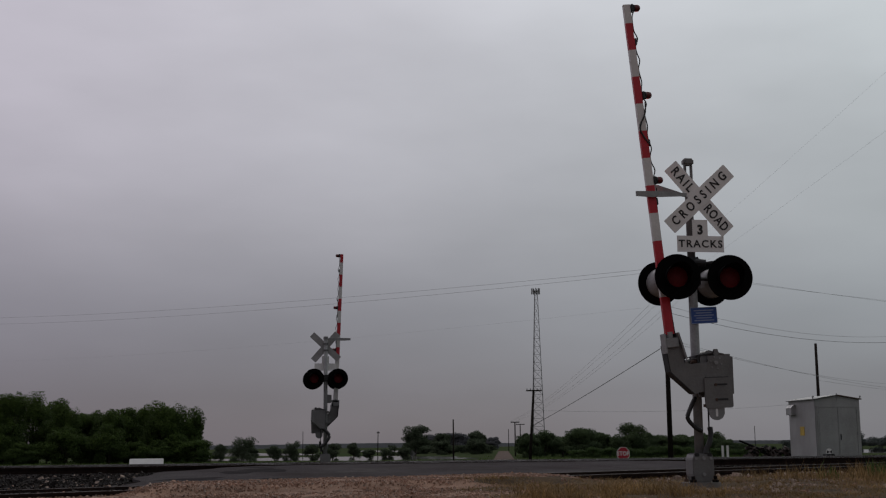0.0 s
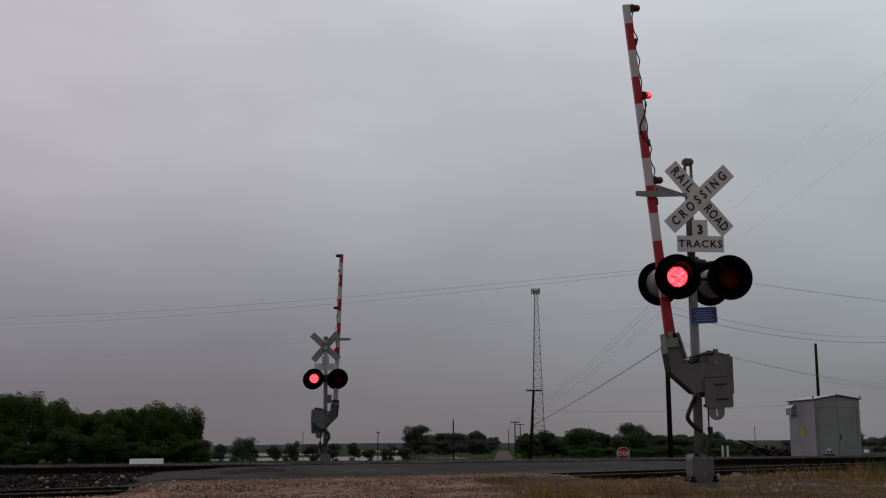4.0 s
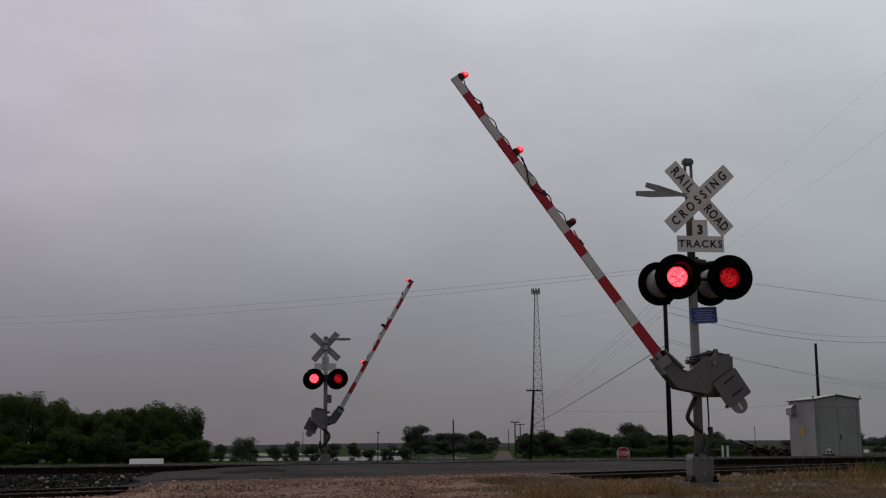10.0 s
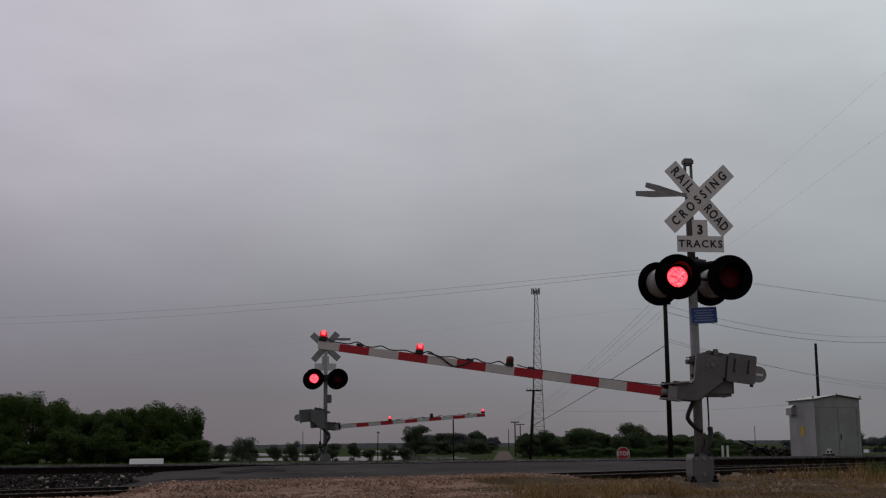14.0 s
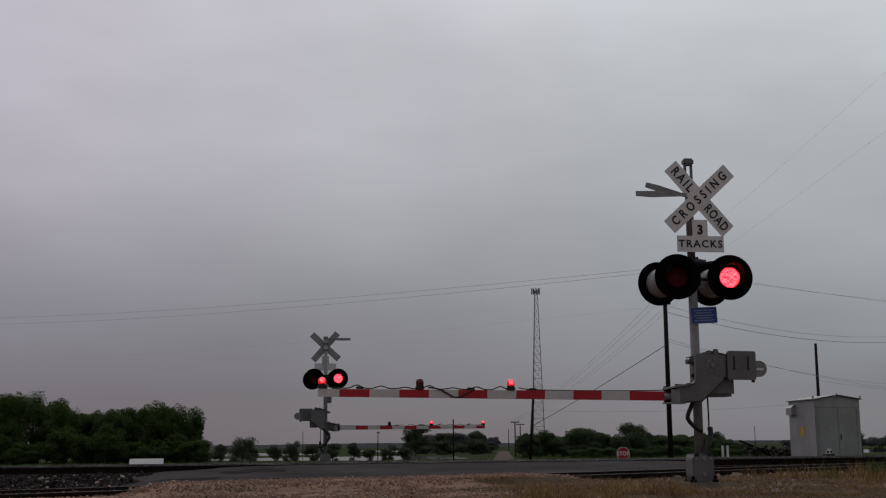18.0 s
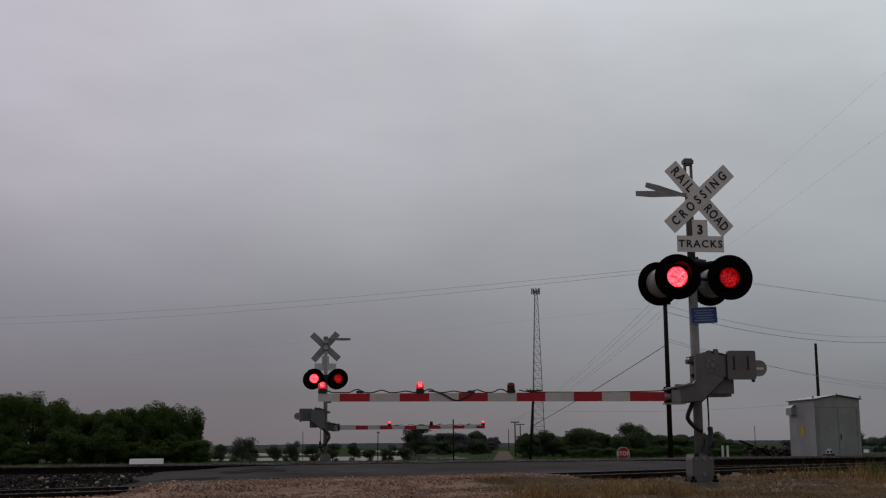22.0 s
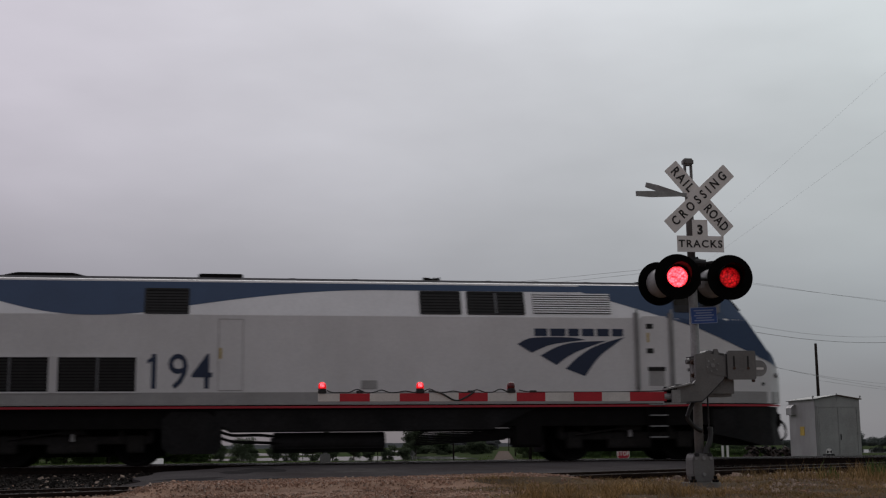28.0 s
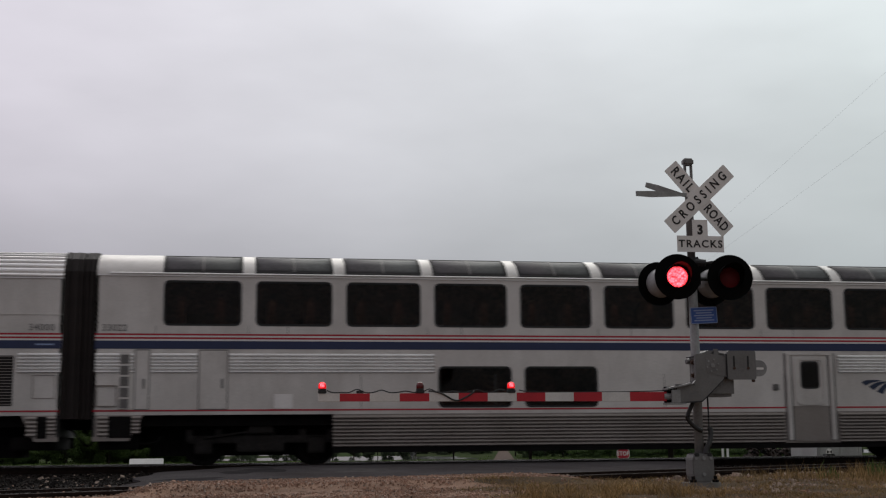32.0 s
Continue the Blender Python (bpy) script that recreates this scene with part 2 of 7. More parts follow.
M_RAIL = mat("rusty rail steel", (0.020, 0.013, 0.011), 0.8, 0.0, 0.3, 6, 50, 0.2, shine=0.05)
M_RAILTOP = mat("polished rail head", (0.42, 0.41, 0.42), 0.28, 0.9, 0.1, 6, 50, 0.0)
M_TIE = mat("creosoted tie wood", (0.0304, 0.0224, 0.0176), 0.85, 0, 0.3, 6, 50, 0.4, shine=0.0)
M_POLE = mat("weathered pole wood", (0.0225, 0.018, 0.0155), 0.85, 0, 0.25, 3, 40, 0.3, shine=0.1)
M_ALU = mat("dull aluminium sign back", (0.34, 0.335, 0.33), 0.5, 0.2, 0.15, 5, 30, 0.03, dirt=0.3, dirt_col=(0.18, 0.165, 0.15))
M_WIRE = mat("wire", (0.05, 0.05, 0.052), 0.6, 0.2, 0.1, 3, 20, 0.0)
# lighter grey for the fainter wires
M_THINWIRE = mat("weathered wire", (0.30, 0.30, 0.305), 0.6, 0.2, 0.1, 3, 20, 0.0)
M_SHED = mat("aluminium shed sheet", (0.3612, 0.3612, 0.3569), 0.5, 0.35, 0.12, 1.4, 25, 0.08, dirt=0.45, dirt_col=(0.1892, 0.172, 0.1548))
M_RUST = mat("rust-brown steel", (0.09, 0.05, 0.035), 0.8, 0.2, 0.3, 4, 30, 0.2)
M_YELLOW = mat("faded yellow sign", (0.50, 0.34, 0.05), 0.6, 0, 0.2, 5, 30, 0.0)
M_BARK = mat("bark", (0.045, 0.037, 0.028), 0.9, 0, 0.3, 3, 30, 0.4)
M_LEAF = mat("dark green leaves", (0.060, 0.094, 0.022), 0.8, 0, 0.25, 0.25, 3, 0.0, tint=(0.036, 0.058, 0.020), island=0.18, shine=0.08, thin=0.35)
M_LEAF_L = mat("lighter green leaves", (0.0544, 0.0918, 0.0255), 0.7, 0, 0.25, 0.4, 4, 0.0, tint=(0.0391, 0.0646, 0.0221), island=0.22, shine=0.12, thin=0.3)
# a little haze is mixed into the leaf colour of the row
M_ROWLEAF = mat("dull green leaves of the tree row", (0.0696, 0.0984, 0.0432), 0.85, 0, 0.22, 0.3, 3, 0.0, tint=(0.0504, 0.0744, 0.0384), island=0.2, shine=0.1, thin=0.3)
# paler, greyer leaf green: the middle distance's haze put into the colour
M_MIDLEAF = mat("greyish green leaves", (0.072, 0.092, 0.056), 0.9, 0, 0.2, 0.3, 4, 0.0, island=0.2, shine=0.1, thin=0.3)
# leaf green lightened to carry the haze of the far fields
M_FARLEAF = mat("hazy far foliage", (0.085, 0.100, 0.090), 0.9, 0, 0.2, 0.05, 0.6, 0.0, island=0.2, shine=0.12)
# distance haze is painted into this pale grey base
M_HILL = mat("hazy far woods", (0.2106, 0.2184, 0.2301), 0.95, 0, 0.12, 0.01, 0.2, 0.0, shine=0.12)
M_DRYGRASS = mat("dry grass", (0.25, 0.158, 0.066), 0.85, 0, 0.2, 1.4, 30, 0.0, tint=(0.135, 0.092, 0.048), island=0.5, shine=0.12, thin=0.25)
M_WEED = mat("green weed", (0.080, 0.128, 0.032), 0.8, 0, 0.2, 0.5, 30, 0.0, tint=(0.060, 0.085, 0.030), island=0.35, shine=0.12, thin=0.3)
M_WATER = mat("flood water", (0.10, 0.095, 0.085), 0.08, 0, 0.1, 0.1, 2.0, 0.04)
M_DIRTROAD = mat("pale dirt road", (0.092, 0.064, 0.052), 0.9, 0, 0.2, 0.3, 10, 0.3, shine=0.05)
M_STOPRED = mat("stop sign red", (0.40, 0.015, 0.03), 0.45, 0, 0.08, 3, 40, 0.0)
M_STAINLESS = mat("stainless steel car side", (0.6808, 0.6486, 0.621), 0.42, 0.25, 0.08, 1.3, 22, 0.05, dirt=0.50, dirt_col=(0.3128, 0.2852, 0.2576))
M_FLUTE = mat("fluted stainless steel", (0.88, 0.865, 0.85), 0.32, 0.5, 0.06, 1.2, 18, 0.02, dirt=0.30, dirt_col=(0.33, 0.30, 0.27))
M_SKIRT = mat("dusty fluted skirt", (0.31, 0.275, 0.256), 0.42, 0.4, 0.08, 1.2, 18, 0.02, dirt=0.5, dirt_col=(0.194, 0.17, 0.147))
M_SCRAP = mat("dark rusty scrap", (0.034, 0.021, 0.017), 0.85, 0.1, 0.4, 3, 20, 0.3)
M_CLEARGLASS = glass("clear pane before the blind", (0.97, 0.97, 0.96))
M_RUNG = mat("grey ladder plates", (0.15, 0.14, 0.135), 0.6, 0.1, 0.15, 3, 20, 0.0)
M_NAVY = mat("navy stripe", (0.016, 0.027, 0.085), 0.4, 0, 0.08, 2, 20, 0.0)
M_STRIPERED = mat("red pinstripe", (0.40, 0.020, 0.035), 0.45, 0, 0.08, 2, 20, 0.0)
M_PINWHITE = mat("white pinstripe", (0.72, 0.70, 0.68), 0.45, 0, 0.06, 2, 20, 0.0)
M_TANK = mat("grimy dark underfloor steel", (0.0149, 0.0142, 0.0149), 0.7, 0.0, 0.35, 1.5, 16, 0.2, dirt=0.4, dirt_col=(0.027, 0.023, 0.0203), shine=0.15)
M_BOGIE = mat("grimy bogie steel", (0.0173, 0.0151, 0.0144), 0.65, 0.0, 0.4, 3, 18, 0.3, dirt=0.5, dirt_col=(0.0324, 0.0259, 0.0216), shine=0.2)
# also used where black stands for shade in hollows and under the cars
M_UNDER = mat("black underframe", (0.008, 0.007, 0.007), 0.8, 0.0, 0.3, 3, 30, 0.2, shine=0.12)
M_BELLOWS = mat("dark brown gangway bellows", (0.017, 0.011, 0.010), 0.6, 0.0, 0.4, 2, 12, 0.1, dirt=0.3, dirt_col=(0.06, 0.045, 0.04), shine=0.3)
M_HOOD = mat("matt black hood", (0.004, 0.004, 0.004), 0.8, 0, 0.2, 5, 40, 0.05, shine=0.04)
# brighter copy of the fluted steel: skylight on the roof ribs put into the colour
M_ROOFRIB = mat("bright ribbed roof steel", (0.94, 0.925, 0.91), 0.30, 0.6, 0.05, 1.2, 18, 0.02, dirt=0.15, dirt_col=(0.45, 0.42, 0.39), shine=0.8)
# haze painted as a near-grey leaf colour
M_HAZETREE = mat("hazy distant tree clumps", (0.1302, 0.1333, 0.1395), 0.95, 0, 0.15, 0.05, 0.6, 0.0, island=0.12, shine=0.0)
M_SPURTOP = mat("rusty spur rail head", (0.060, 0.043, 0.036), 0.5, 0.4, 0.25, 6, 50, 0.0)
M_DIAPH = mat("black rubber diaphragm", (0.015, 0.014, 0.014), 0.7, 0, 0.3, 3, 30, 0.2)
M_GRILLE = mat("dark vent grille", (0.014, 0.013, 0.013), 0.6, 0.3, 0.2, 4, 30, 0.1)
M_INSIDE = mat("dim car interior", (0.295, 0.178, 0.132), 0.8, 0, 0.6, 1.5, 12, 0.0)
M_ROOFGLASS = mat("dusty dark roof window glass", (0.060, 0.058, 0.060), 0.5, 0, 0.3, 1.5, 14, 0.02, dirt=0.5, dirt_col=(0.10, 0.092, 0.088), shine=0.2)
M_SHADE = mat("drawn pale blind", (0.93, 0.91, 0.88), 0.7, 0, 0.06, 3, 30, 0.0)
M_GLASS = glass("dark tinted glass", (0.64, 0.58, 0.55), ior=1.33)
M_LOCO = mat("silver-grey loco paint", (0.72, 0.705, 0.705), 0.45, 0.15, 0.05, 1.0, 16, 0.02, dirt=0.28, dirt_col=(0.36, 0.34, 0.32))
# loco paint made paler where the leaning upper side catches more sky
M_LOCO_UP = mat("pale loco upper panel", (0.78, 0.77, 0.78), 0.42, 0.1, 0.05, 1.0, 16, 0.02, dirt=0.22, dirt_col=(0.42, 0.40, 0.38))
M_SILL = mat("grey loco sill", (0.36, 0.35, 0.345), 0.5, 0.1, 0.08, 1.5, 16, 0.02, dirt=0.35, dirt_col=(0.2, 0.18, 0.16))
M_LOCOBLUE = mat("slate blue loco paint", (0.030, 0.062, 0.135), 0.4, 0.05, 0.08, 1.0, 16, 0.02)
M_NUMBER = mat("grey car number", (0.17, 0.165, 0.16), 0.5, 0, 0.08, 2, 20, 0.0)
M_LOGO = mat("dark blue emblem", (0.012, 0.024, 0.062), 0.45, 0, 0.08, 2, 20, 0.0)
M_ROOF = mat("sooty roof", (0.16, 0.16, 0.17), 0.6, 0.2, 0.2, 1.5, 16, 0.05)


# ---- building helpers ----
def part(name, bm, material, parent=None, label="", smooth=False):
    """Links a bmesh as one mesh object, under parent if there is one."""
    me = bpy.data.meshes.new(name)
    bm.to_mesh(me)
    bm.free()
    me.materials.append(material)
    if smooth:
        for f in me.polygons:
            f.use_smooth = True
    ob = new(name, me)
    if parent is not None:
        ob.parent = parent
    if label:
        ob["label"] = label
    return ob


def again(ob, parent, m):
    """Another piece on the same mesh."""
    o = new(ob.name.split(".")[0], ob.data)
    o.parent = parent
    o.matrix_basis = m
    return o


def add_box(bm, x0, x1, y0, y1, z0, z1, bevel=0.0, m=None):
    r = bmesh.ops.create_cube(bm, size=1.0)
    vs = r["verts"]
    for v in vs:
        v.co = Vector((x0 + (v.co.x + 0.5) * (x1 - x0), y0 + (v.co.y + 0.5) * (y1 - y0), z0 + (v.co.z + 0.5) * (z1 - z0)))
    if bevel:
        es = list({e for v in vs for e in v.link_edges})
        vs = list({v for f in bmesh.ops.bevel(bm, geom=es, offset=bevel, segments=2, affect="EDGES")["faces"] for v in f.verts})
    if m is not None:
        bmesh.ops.transform(bm, matrix=m, verts=[v for v in vs if v.is_valid])
    return bm


def box(x0, x1, y0, y1, z0, z1, bevel=0.0):
    return add_box(bmesh.new(), x0, x1, y0, y1, z0, z1, bevel)


def add_rod(bm, a, b, r0, r1=None, n=12):
    a, b = Vector(a), Vector(b)
    d = b - a
    m = Matrix.Translation((a + b) / 2) @ d.to_track_quat("Z", "Y").to_matrix().to_4x4()
    bmesh.ops.create_cone(bm, cap_ends=True, segments=n, radius1=r0, radius2=r0 if r1 is None else r1, depth=d.length, matrix=m)
    return bm


def rod(a, b, r0, r1=None, n=12):
    return add_rod(bmesh.new(), a, b, r0, r1, n)


def add_tube(bm, pts, r, n=8):
    """A bent tube through pts."""
    pts = [Vector(q) for q in pts]
    rings = []
    for i, q in enumerate(pts):
        d = (pts[min(i + 1, len(pts) - 1)] - pts[max(i - 1, 0)]).normalized()
        t = d.to_track_quat("Z", "Y").to_matrix()
        rings.append([bm.verts.new(q + t @ Vector((r * math.cos(k * math.tau / n), r * math.sin(k * math.tau / n), 0))) for k in range(n)])
    for a, b in zip(rings, rings[1:]):
        for k in range(n):
            bm.faces.new((a[k], a[(k + 1) % n], b[(k + 1) % n], b[k]))
    bm.faces.new(rings[0][::-1])
    bm.faces.new(rings[-1])
    return bm


def tube(pts, r, n=8):
    return add_tube(bmesh.new(), pts, r, n)


def curve_pts(ctrl, n=6):
    """A smooth line through the control points."""
    c = [Vector(q) for q in ctrl]
    out = []
    for i in range(len(c) - 1):
        a, b = c[i], c[i + 1]
        p0, p3 = c[max(i - 1, 0)], c[min(i + 2, len(c) - 1)]
        for k in range(n):
            t = k / n
            out.append(0.5 * ((2 * a) + (b - p0) * t + (2 * p0 - 5 * a + 4 * b - p3) * t * t + (3 * a - p0 - 3 * b + p3) * t ** 3))
    out.append(c[-1])
    return out


def add_plate(bm, outline, y0, y1):
    """An outline of (x, z) points with a thickness from y0 to y1."""
    a = [bm.verts.new((x, y0, z)) for x, z in outline]
    b = [bm.verts.new((x, y1, z)) for x, z in outline]
    bm.faces.new(a)
    bm.faces.new(b[::-1])
    k = len(a)
    for i in range(k):
        bm.faces.new((a[i], b[i], b[(i + 1) % k], a[(i + 1) % k]))
    bmesh.ops.recalc_face_normals(bm, faces=bm.faces)
    return bm


def plate(outline, y0, y1):
    return add_plate(bmesh.new(), outline, y0, y1)


def add_ring(bm, r0, r1, y0, y1, n=40, cx=0.0, cz=0.0):
    """An annulus round the y axis, from radius r0 to r1, from y0 to y1."""
    def loop(r, y):
        return [bm.verts.new((cx + r * math.cos(i * math.tau / n), y, cz + r * math.sin(i * math.tau / n))) for i in range(n)]
    a, b, c, d = loop(r0, y0), loop(r1, y0), loop(r1, y1), loop(r0, y1)
    for u, v in ((a, b), (b, c), (c, d), (d, a)):
        for i in range(n):
            bm.faces.new((u[i], u[(i + 1) % n], v[(i + 1) % n], v[i]))
    bmesh.ops.recalc_face_normals(bm, faces=bm.faces)
    return bm


def rounded(x0, x1, z0, z1, r, n=4):
    """The outline of a rectangle with rounded corners."""
    out = []
    for cx, cz, a0 in ((x1 - r, z1 - r, 0), (x0 + r, z1 - r, 90), (x0 + r, z0 + r, 180), (x1 - r, z0 + r, 270)):
        for i in range(n + 1):
            a = radians(a0 + 90 * i / n)
            out.append((cx + r * math.cos(a), cz + r * math.sin(a)))
    return out


def frame_ring(x0, x1, z0, z1, r, w, y0, y1, n=4):
    """A rounded rectangular frame of width w."""
    bm = bmesh.new()
    o, i = rounded(x0, x1, z0, z1, r, n), rounded(x0 + w, x1 - w, z0 + w, z1 - w, max(r - w, 0.01), n)
    loops = [[bm.verts.new((x, y, z)) for x, z in pts] for pts, y in ((i, y0), (o, y0), (o, y1), (i, y1))]
    k = len(o)
    for u, v in zip(loops, loops[1:] + loops[:1]):
        for j in range(k):
            bm.faces.new((u[j], u[(j + 1) % k], v[(j + 1) % k], v[j]))
    bmesh.ops.recalc_face_normals(bm, faces=bm.faces)
    return bm


def lettering(name, text, size, material, parent, m, wide=1.0, depth=0.003, spacing=1.08, bold=0.004):
    """Words in the built-in font as a mesh, centred, standing in the x-z plane and facing -y."""
    cu = bpy.data.curves.new(name, "FONT")
    cu.body, cu.size, cu.align_x, cu.align_y, cu.extrude, cu.resolution_u = text, size, "CENTER", "CENTER", depth, 3
    cu.space_character = spacing
    cu.offset = bold
    tmp = bpy.data.objects.new(name, cu)
    me = bpy.data.meshes.new_from_object(tmp)
    bpy.data.objects.remove(tmp)
    me.materials.append(material)
    ob = new(name, me)
    ob.parent = parent
    ob.matrix_basis = m @ Matrix.Rotation(radians(90), 4, "X") @ Matrix.Diagonal((wide, 1, 1, 1))
    return ob


def thing(name, label, category, m=None, group="", kind=""):
    ob = new(name)
    ob.empty_display_size = 0.2
    if m is not None:
        ob.matrix_basis = m
    return tagged(ob, label, category, group, kind)


def from_arrays(name, verts, faces, material, parent=None):
    me = bpy.data.meshes.new(name)
    me.from_pydata(verts.tolist() if hasattr(verts, "tolist") else verts, [], faces.tolist() if hasattr(faces, "tolist") else faces)
    me.materials.append(material)
    ob = new(name, me)
    if parent is not None:
        ob.parent = parent
    return ob


# ---- ground, road and tracks ----
RAIL_Y, RAIL_Z = 30.5, -0.12     # middle of the track with the train, and its rail heads
SPUR_A, SPUR_B = Vector((-2.80, 16.69, -0.24)), Vector((12.6, 22.35, -0.14))
SPUR_DIR = (SPUR_B - SPUR_A).normalized()
SPUR_N = Vector((-SPUR_DIR.y, SPUR_DIR.x, 0)).normalized()


def smooth_step(a, b, v):
    t = np.clip((v - a) / (b - a), 0, 1)
    return t * t * (3 - 2 * t)


def spur_y(x):
    return SPUR_A.y + (x - SPUR_A.x) * SPUR_DIR.y / SPUR_DIR.x


def height(x, y):
    """Height of the ground: a low forecourt, the raised bed of the tracks, fields beyond."""
    x, y = np.asarray(x, float), np.asarray(y, float)
    z = -0.30 + 0.0 * x
    z = z + smooth_step(14, 11, y) * -0.12
    z = z + 0.05 * smooth_step(2, 12, x) * smooth_step(13, 17, y) * smooth_step(24, 19, y)
    z = z - 0.07 * np.exp(-((x - 6.62) ** 2 / 0.5 + (y - 16.6) ** 2 / 1.0))
    # gravel dragged over the spur where vehicles cross it
    d = np.abs(y - (16.69 + (x + 2.80) * 0.3675))
    z = z + 0.105 * smooth_step(1.5, 1.1, d) * smooth_step(-1.5, -0.8, x) * smooth_step(6.2, 4.8, x)
    z = z - smooth_step(34.0, 48, y) * 0.42 - smooth_step(48, 130, y) * 0.70
    return z


xs = np.concatenate([np.linspace(-2500, -60, 24), np.linspace(-55, -8, 30), np.linspace(-7, 22, 117), np.linspace(23, 90, 44), np.linspace(100, 3000, 28)])
ys = np.concatenate([np.linspace(-200, -5, 14), np.linspace(-4, 11, 16), np.linspace(11.25, 50, 156), np.linspace(52, 200, 60), np.linspace(220, 3800, 30)])
gx, gy = np.meshgrid(xs, ys)
gz = height(gx, gy)
rng = np.random.default_rng(3)
near = (gy > 8) & (gy < 30) & (gx > -8) & (gx < 24)
gz = gz + np.where(near, 0.012 * np.sin(gx * 2.3 + gy * 1.1) * np.sin(gy * 1.7 - gx * 0.6) + rng.normal(0, 0.006, gx.shape), 0)
gv = np.stack([gx, gy, gz], -1).reshape(-1, 3)
cols = len(xs)
idx = np.arange(len(gv)).reshape(len(ys), cols)
gf = np.stack([idx[:-1, :-1], idx[:-1, 1:], idx[1:, 1:], idx[1:, :-1]], -1).reshape(-1, 4)
ground = from_arrays("ground", gv, gf, M_GROUND)
ground.data.materials.append(M_GRAVEL)
ground.data.materials.append(M_BALLASTBED)
ground.data.materials.append(M_VERGE)
cx, cy = gx[:-1, :-1].ravel(), gy[:-1, :-1].ravel()
which = np.where(cy < 24.5, 1, np.where(cy < 36, 2, 0))
which = np.where((cy < 24.5) & (cy > spur_y(cx) - 0.6 + 0.25 * np.sin(cx * 3)) & ((cx < -0.8) | (cx > 5.5)), 2, which)
which = np.where((which == 1) & (cx > 3.3 + 0.6 * np.sin(cy * 3)) & (cy < spur_y(cx) - 0.9 + 0.3 * np.sin(cx * 2.2)) & (cy > 9), 3, which)
ground.data.polygons.foreach_set("material_index", which.astype(np.int32))
tagged(ground, "flat gravel forecourt, ballast and wet green fields", "ground", kind="structure")


def road_left(y):
    return -1.5 + 1.6 * float(smooth_step(24.5, 30.0, y)) + 0.18 * max(0.0, y - 30.0)


def road_right(y):
    return 7.2 + (y - 20.0) * 0.45


def road_front(x):
    return spur_y(x) + 1.55 + 0.18 * math.sin(x * 1.9) + 0.10 * math.sin(x * 5.3 + 1)


def asphalt_sheet(name, y_end, rows, z_of, front=None, y_start=None):
    verts, faces, n = [], [], 56
    for j in range(rows + 1):
        for i in range(n + 1):
            u, w = i / n, j / rows
            ya = front(road_left(20) + u * (road_right(22) - road_left(20))) if front else y_start
            y = ya + (y_end - ya) * w
            x = road_left(y) + u * (road_right(y) - road_left(y)) + 0.12 * math.sin(y * 2.1) * (1 if i == 0 else 0) + 0.2 * math.sin(y * 1.3) * (1 if i == n else 0)
            verts.append((x, y, z_of(u, y)))
    for j in range(rows):
        for i in range(n):
            a = j * (n + 1) + i
            faces.append((a, a + 1, a + n + 2, a + n + 1))
    k = len(verts)
    # the slab's edge down into the ground
    rim = [i for i in range(n + 1)] + [(j + 1) * (n + 1) + n for j in range(rows)] + [rows * (n + 1) + n - 1 - i for i in range(n)] + [(rows - 1 - j) * (n + 1) for j in range(rows - 1)]
    verts += [(verts[i][0], verts[i][1], verts[i][2] - 0.30) for i in rim]
    for q in range(len(rim)):
        p2 = (q + 1) % len(rim)
        faces.append((rim[q], k + q, k + p2, rim[p2]))
    return from_arrays(name, verts, faces, M_ASPHALT)


def road_z(u, y):
    edge = min(u, 1 - u)
    crown = 0.035 * (1 - math.exp(-edge * 14))
    return -0.30 + 0.13 * float(smooth_step(17.5, 29.0, y)) + crown


road = asphalt_sheet("road", 29.70, 30, road_z, front=road_front)
tagged(road, "worn grey asphalt road climbing to the rail crossing", "road", kind="structure")
patch_rng = random.Random(44)
for k in range(6):
    u0, y0 = patch_rng.uniform(0.04, 0.94), patch_rng.uniform(21.0, 29.0)
    ru, ry = patch_rng.uniform(0.012, 0.055), patch_rng.uniform(0.4, 1.8)
    bm = bmesh.new()
    rings = []
    for q in (0.0, 0.5, 1.0):
        ring = []
        for i in range(16):
            a = i * math.tau / 16
            w = q * (1 + 0.25 * math.sin(3 * a + k) + 0.15 * math.sin(5 * a + 2 * k))
            u, y = min(0.985, max(0.015, u0 + ru * w * math.cos(a))), min(29.4, y0 + ry * w * math.sin(a))
            ring.append(bm.verts.new((road_left(y) + u * (road_right(y) - road_left(y)), y, road_z(u, y) + 0.006 - 0.005 * q)))
            if q == 0.0:
                break
        rings.append(ring)
    for i in range(16):
        bm.faces.new((rings[0][0], rings[1][i], rings[1][(i + 1) % 16]))
        bm.faces.new((rings[1][i], rings[2][i], rings[2][(i + 1) % 16], rings[1][(i + 1) % 16]))
    bmesh.ops.recalc_face_normals(bm, faces=bm.faces)
    part("patch", bm, M_PATCH_D if k % 3 else M_PATCH_L, road)
road_mid = asphalt_sheet("road_between_rails", 31.12, 4, lambda u, y: RAIL_Z - 0.03, y_start=29.88)
tagged(road_mid, "dark asphalt strip between the crossing rails", "road", kind="structure")
road_far = asphalt_sheet("road_beyond", 44.0, 20, lambda u, y: RAIL_Z - 0.03 - 0.65 * float(smooth_step(34, 46, y)), y_start=31.32)
tagged(road_far, "asphalt road falling away beyond the tracks", "road", kind="structure")

bm = bmesh.new()
far_row = None
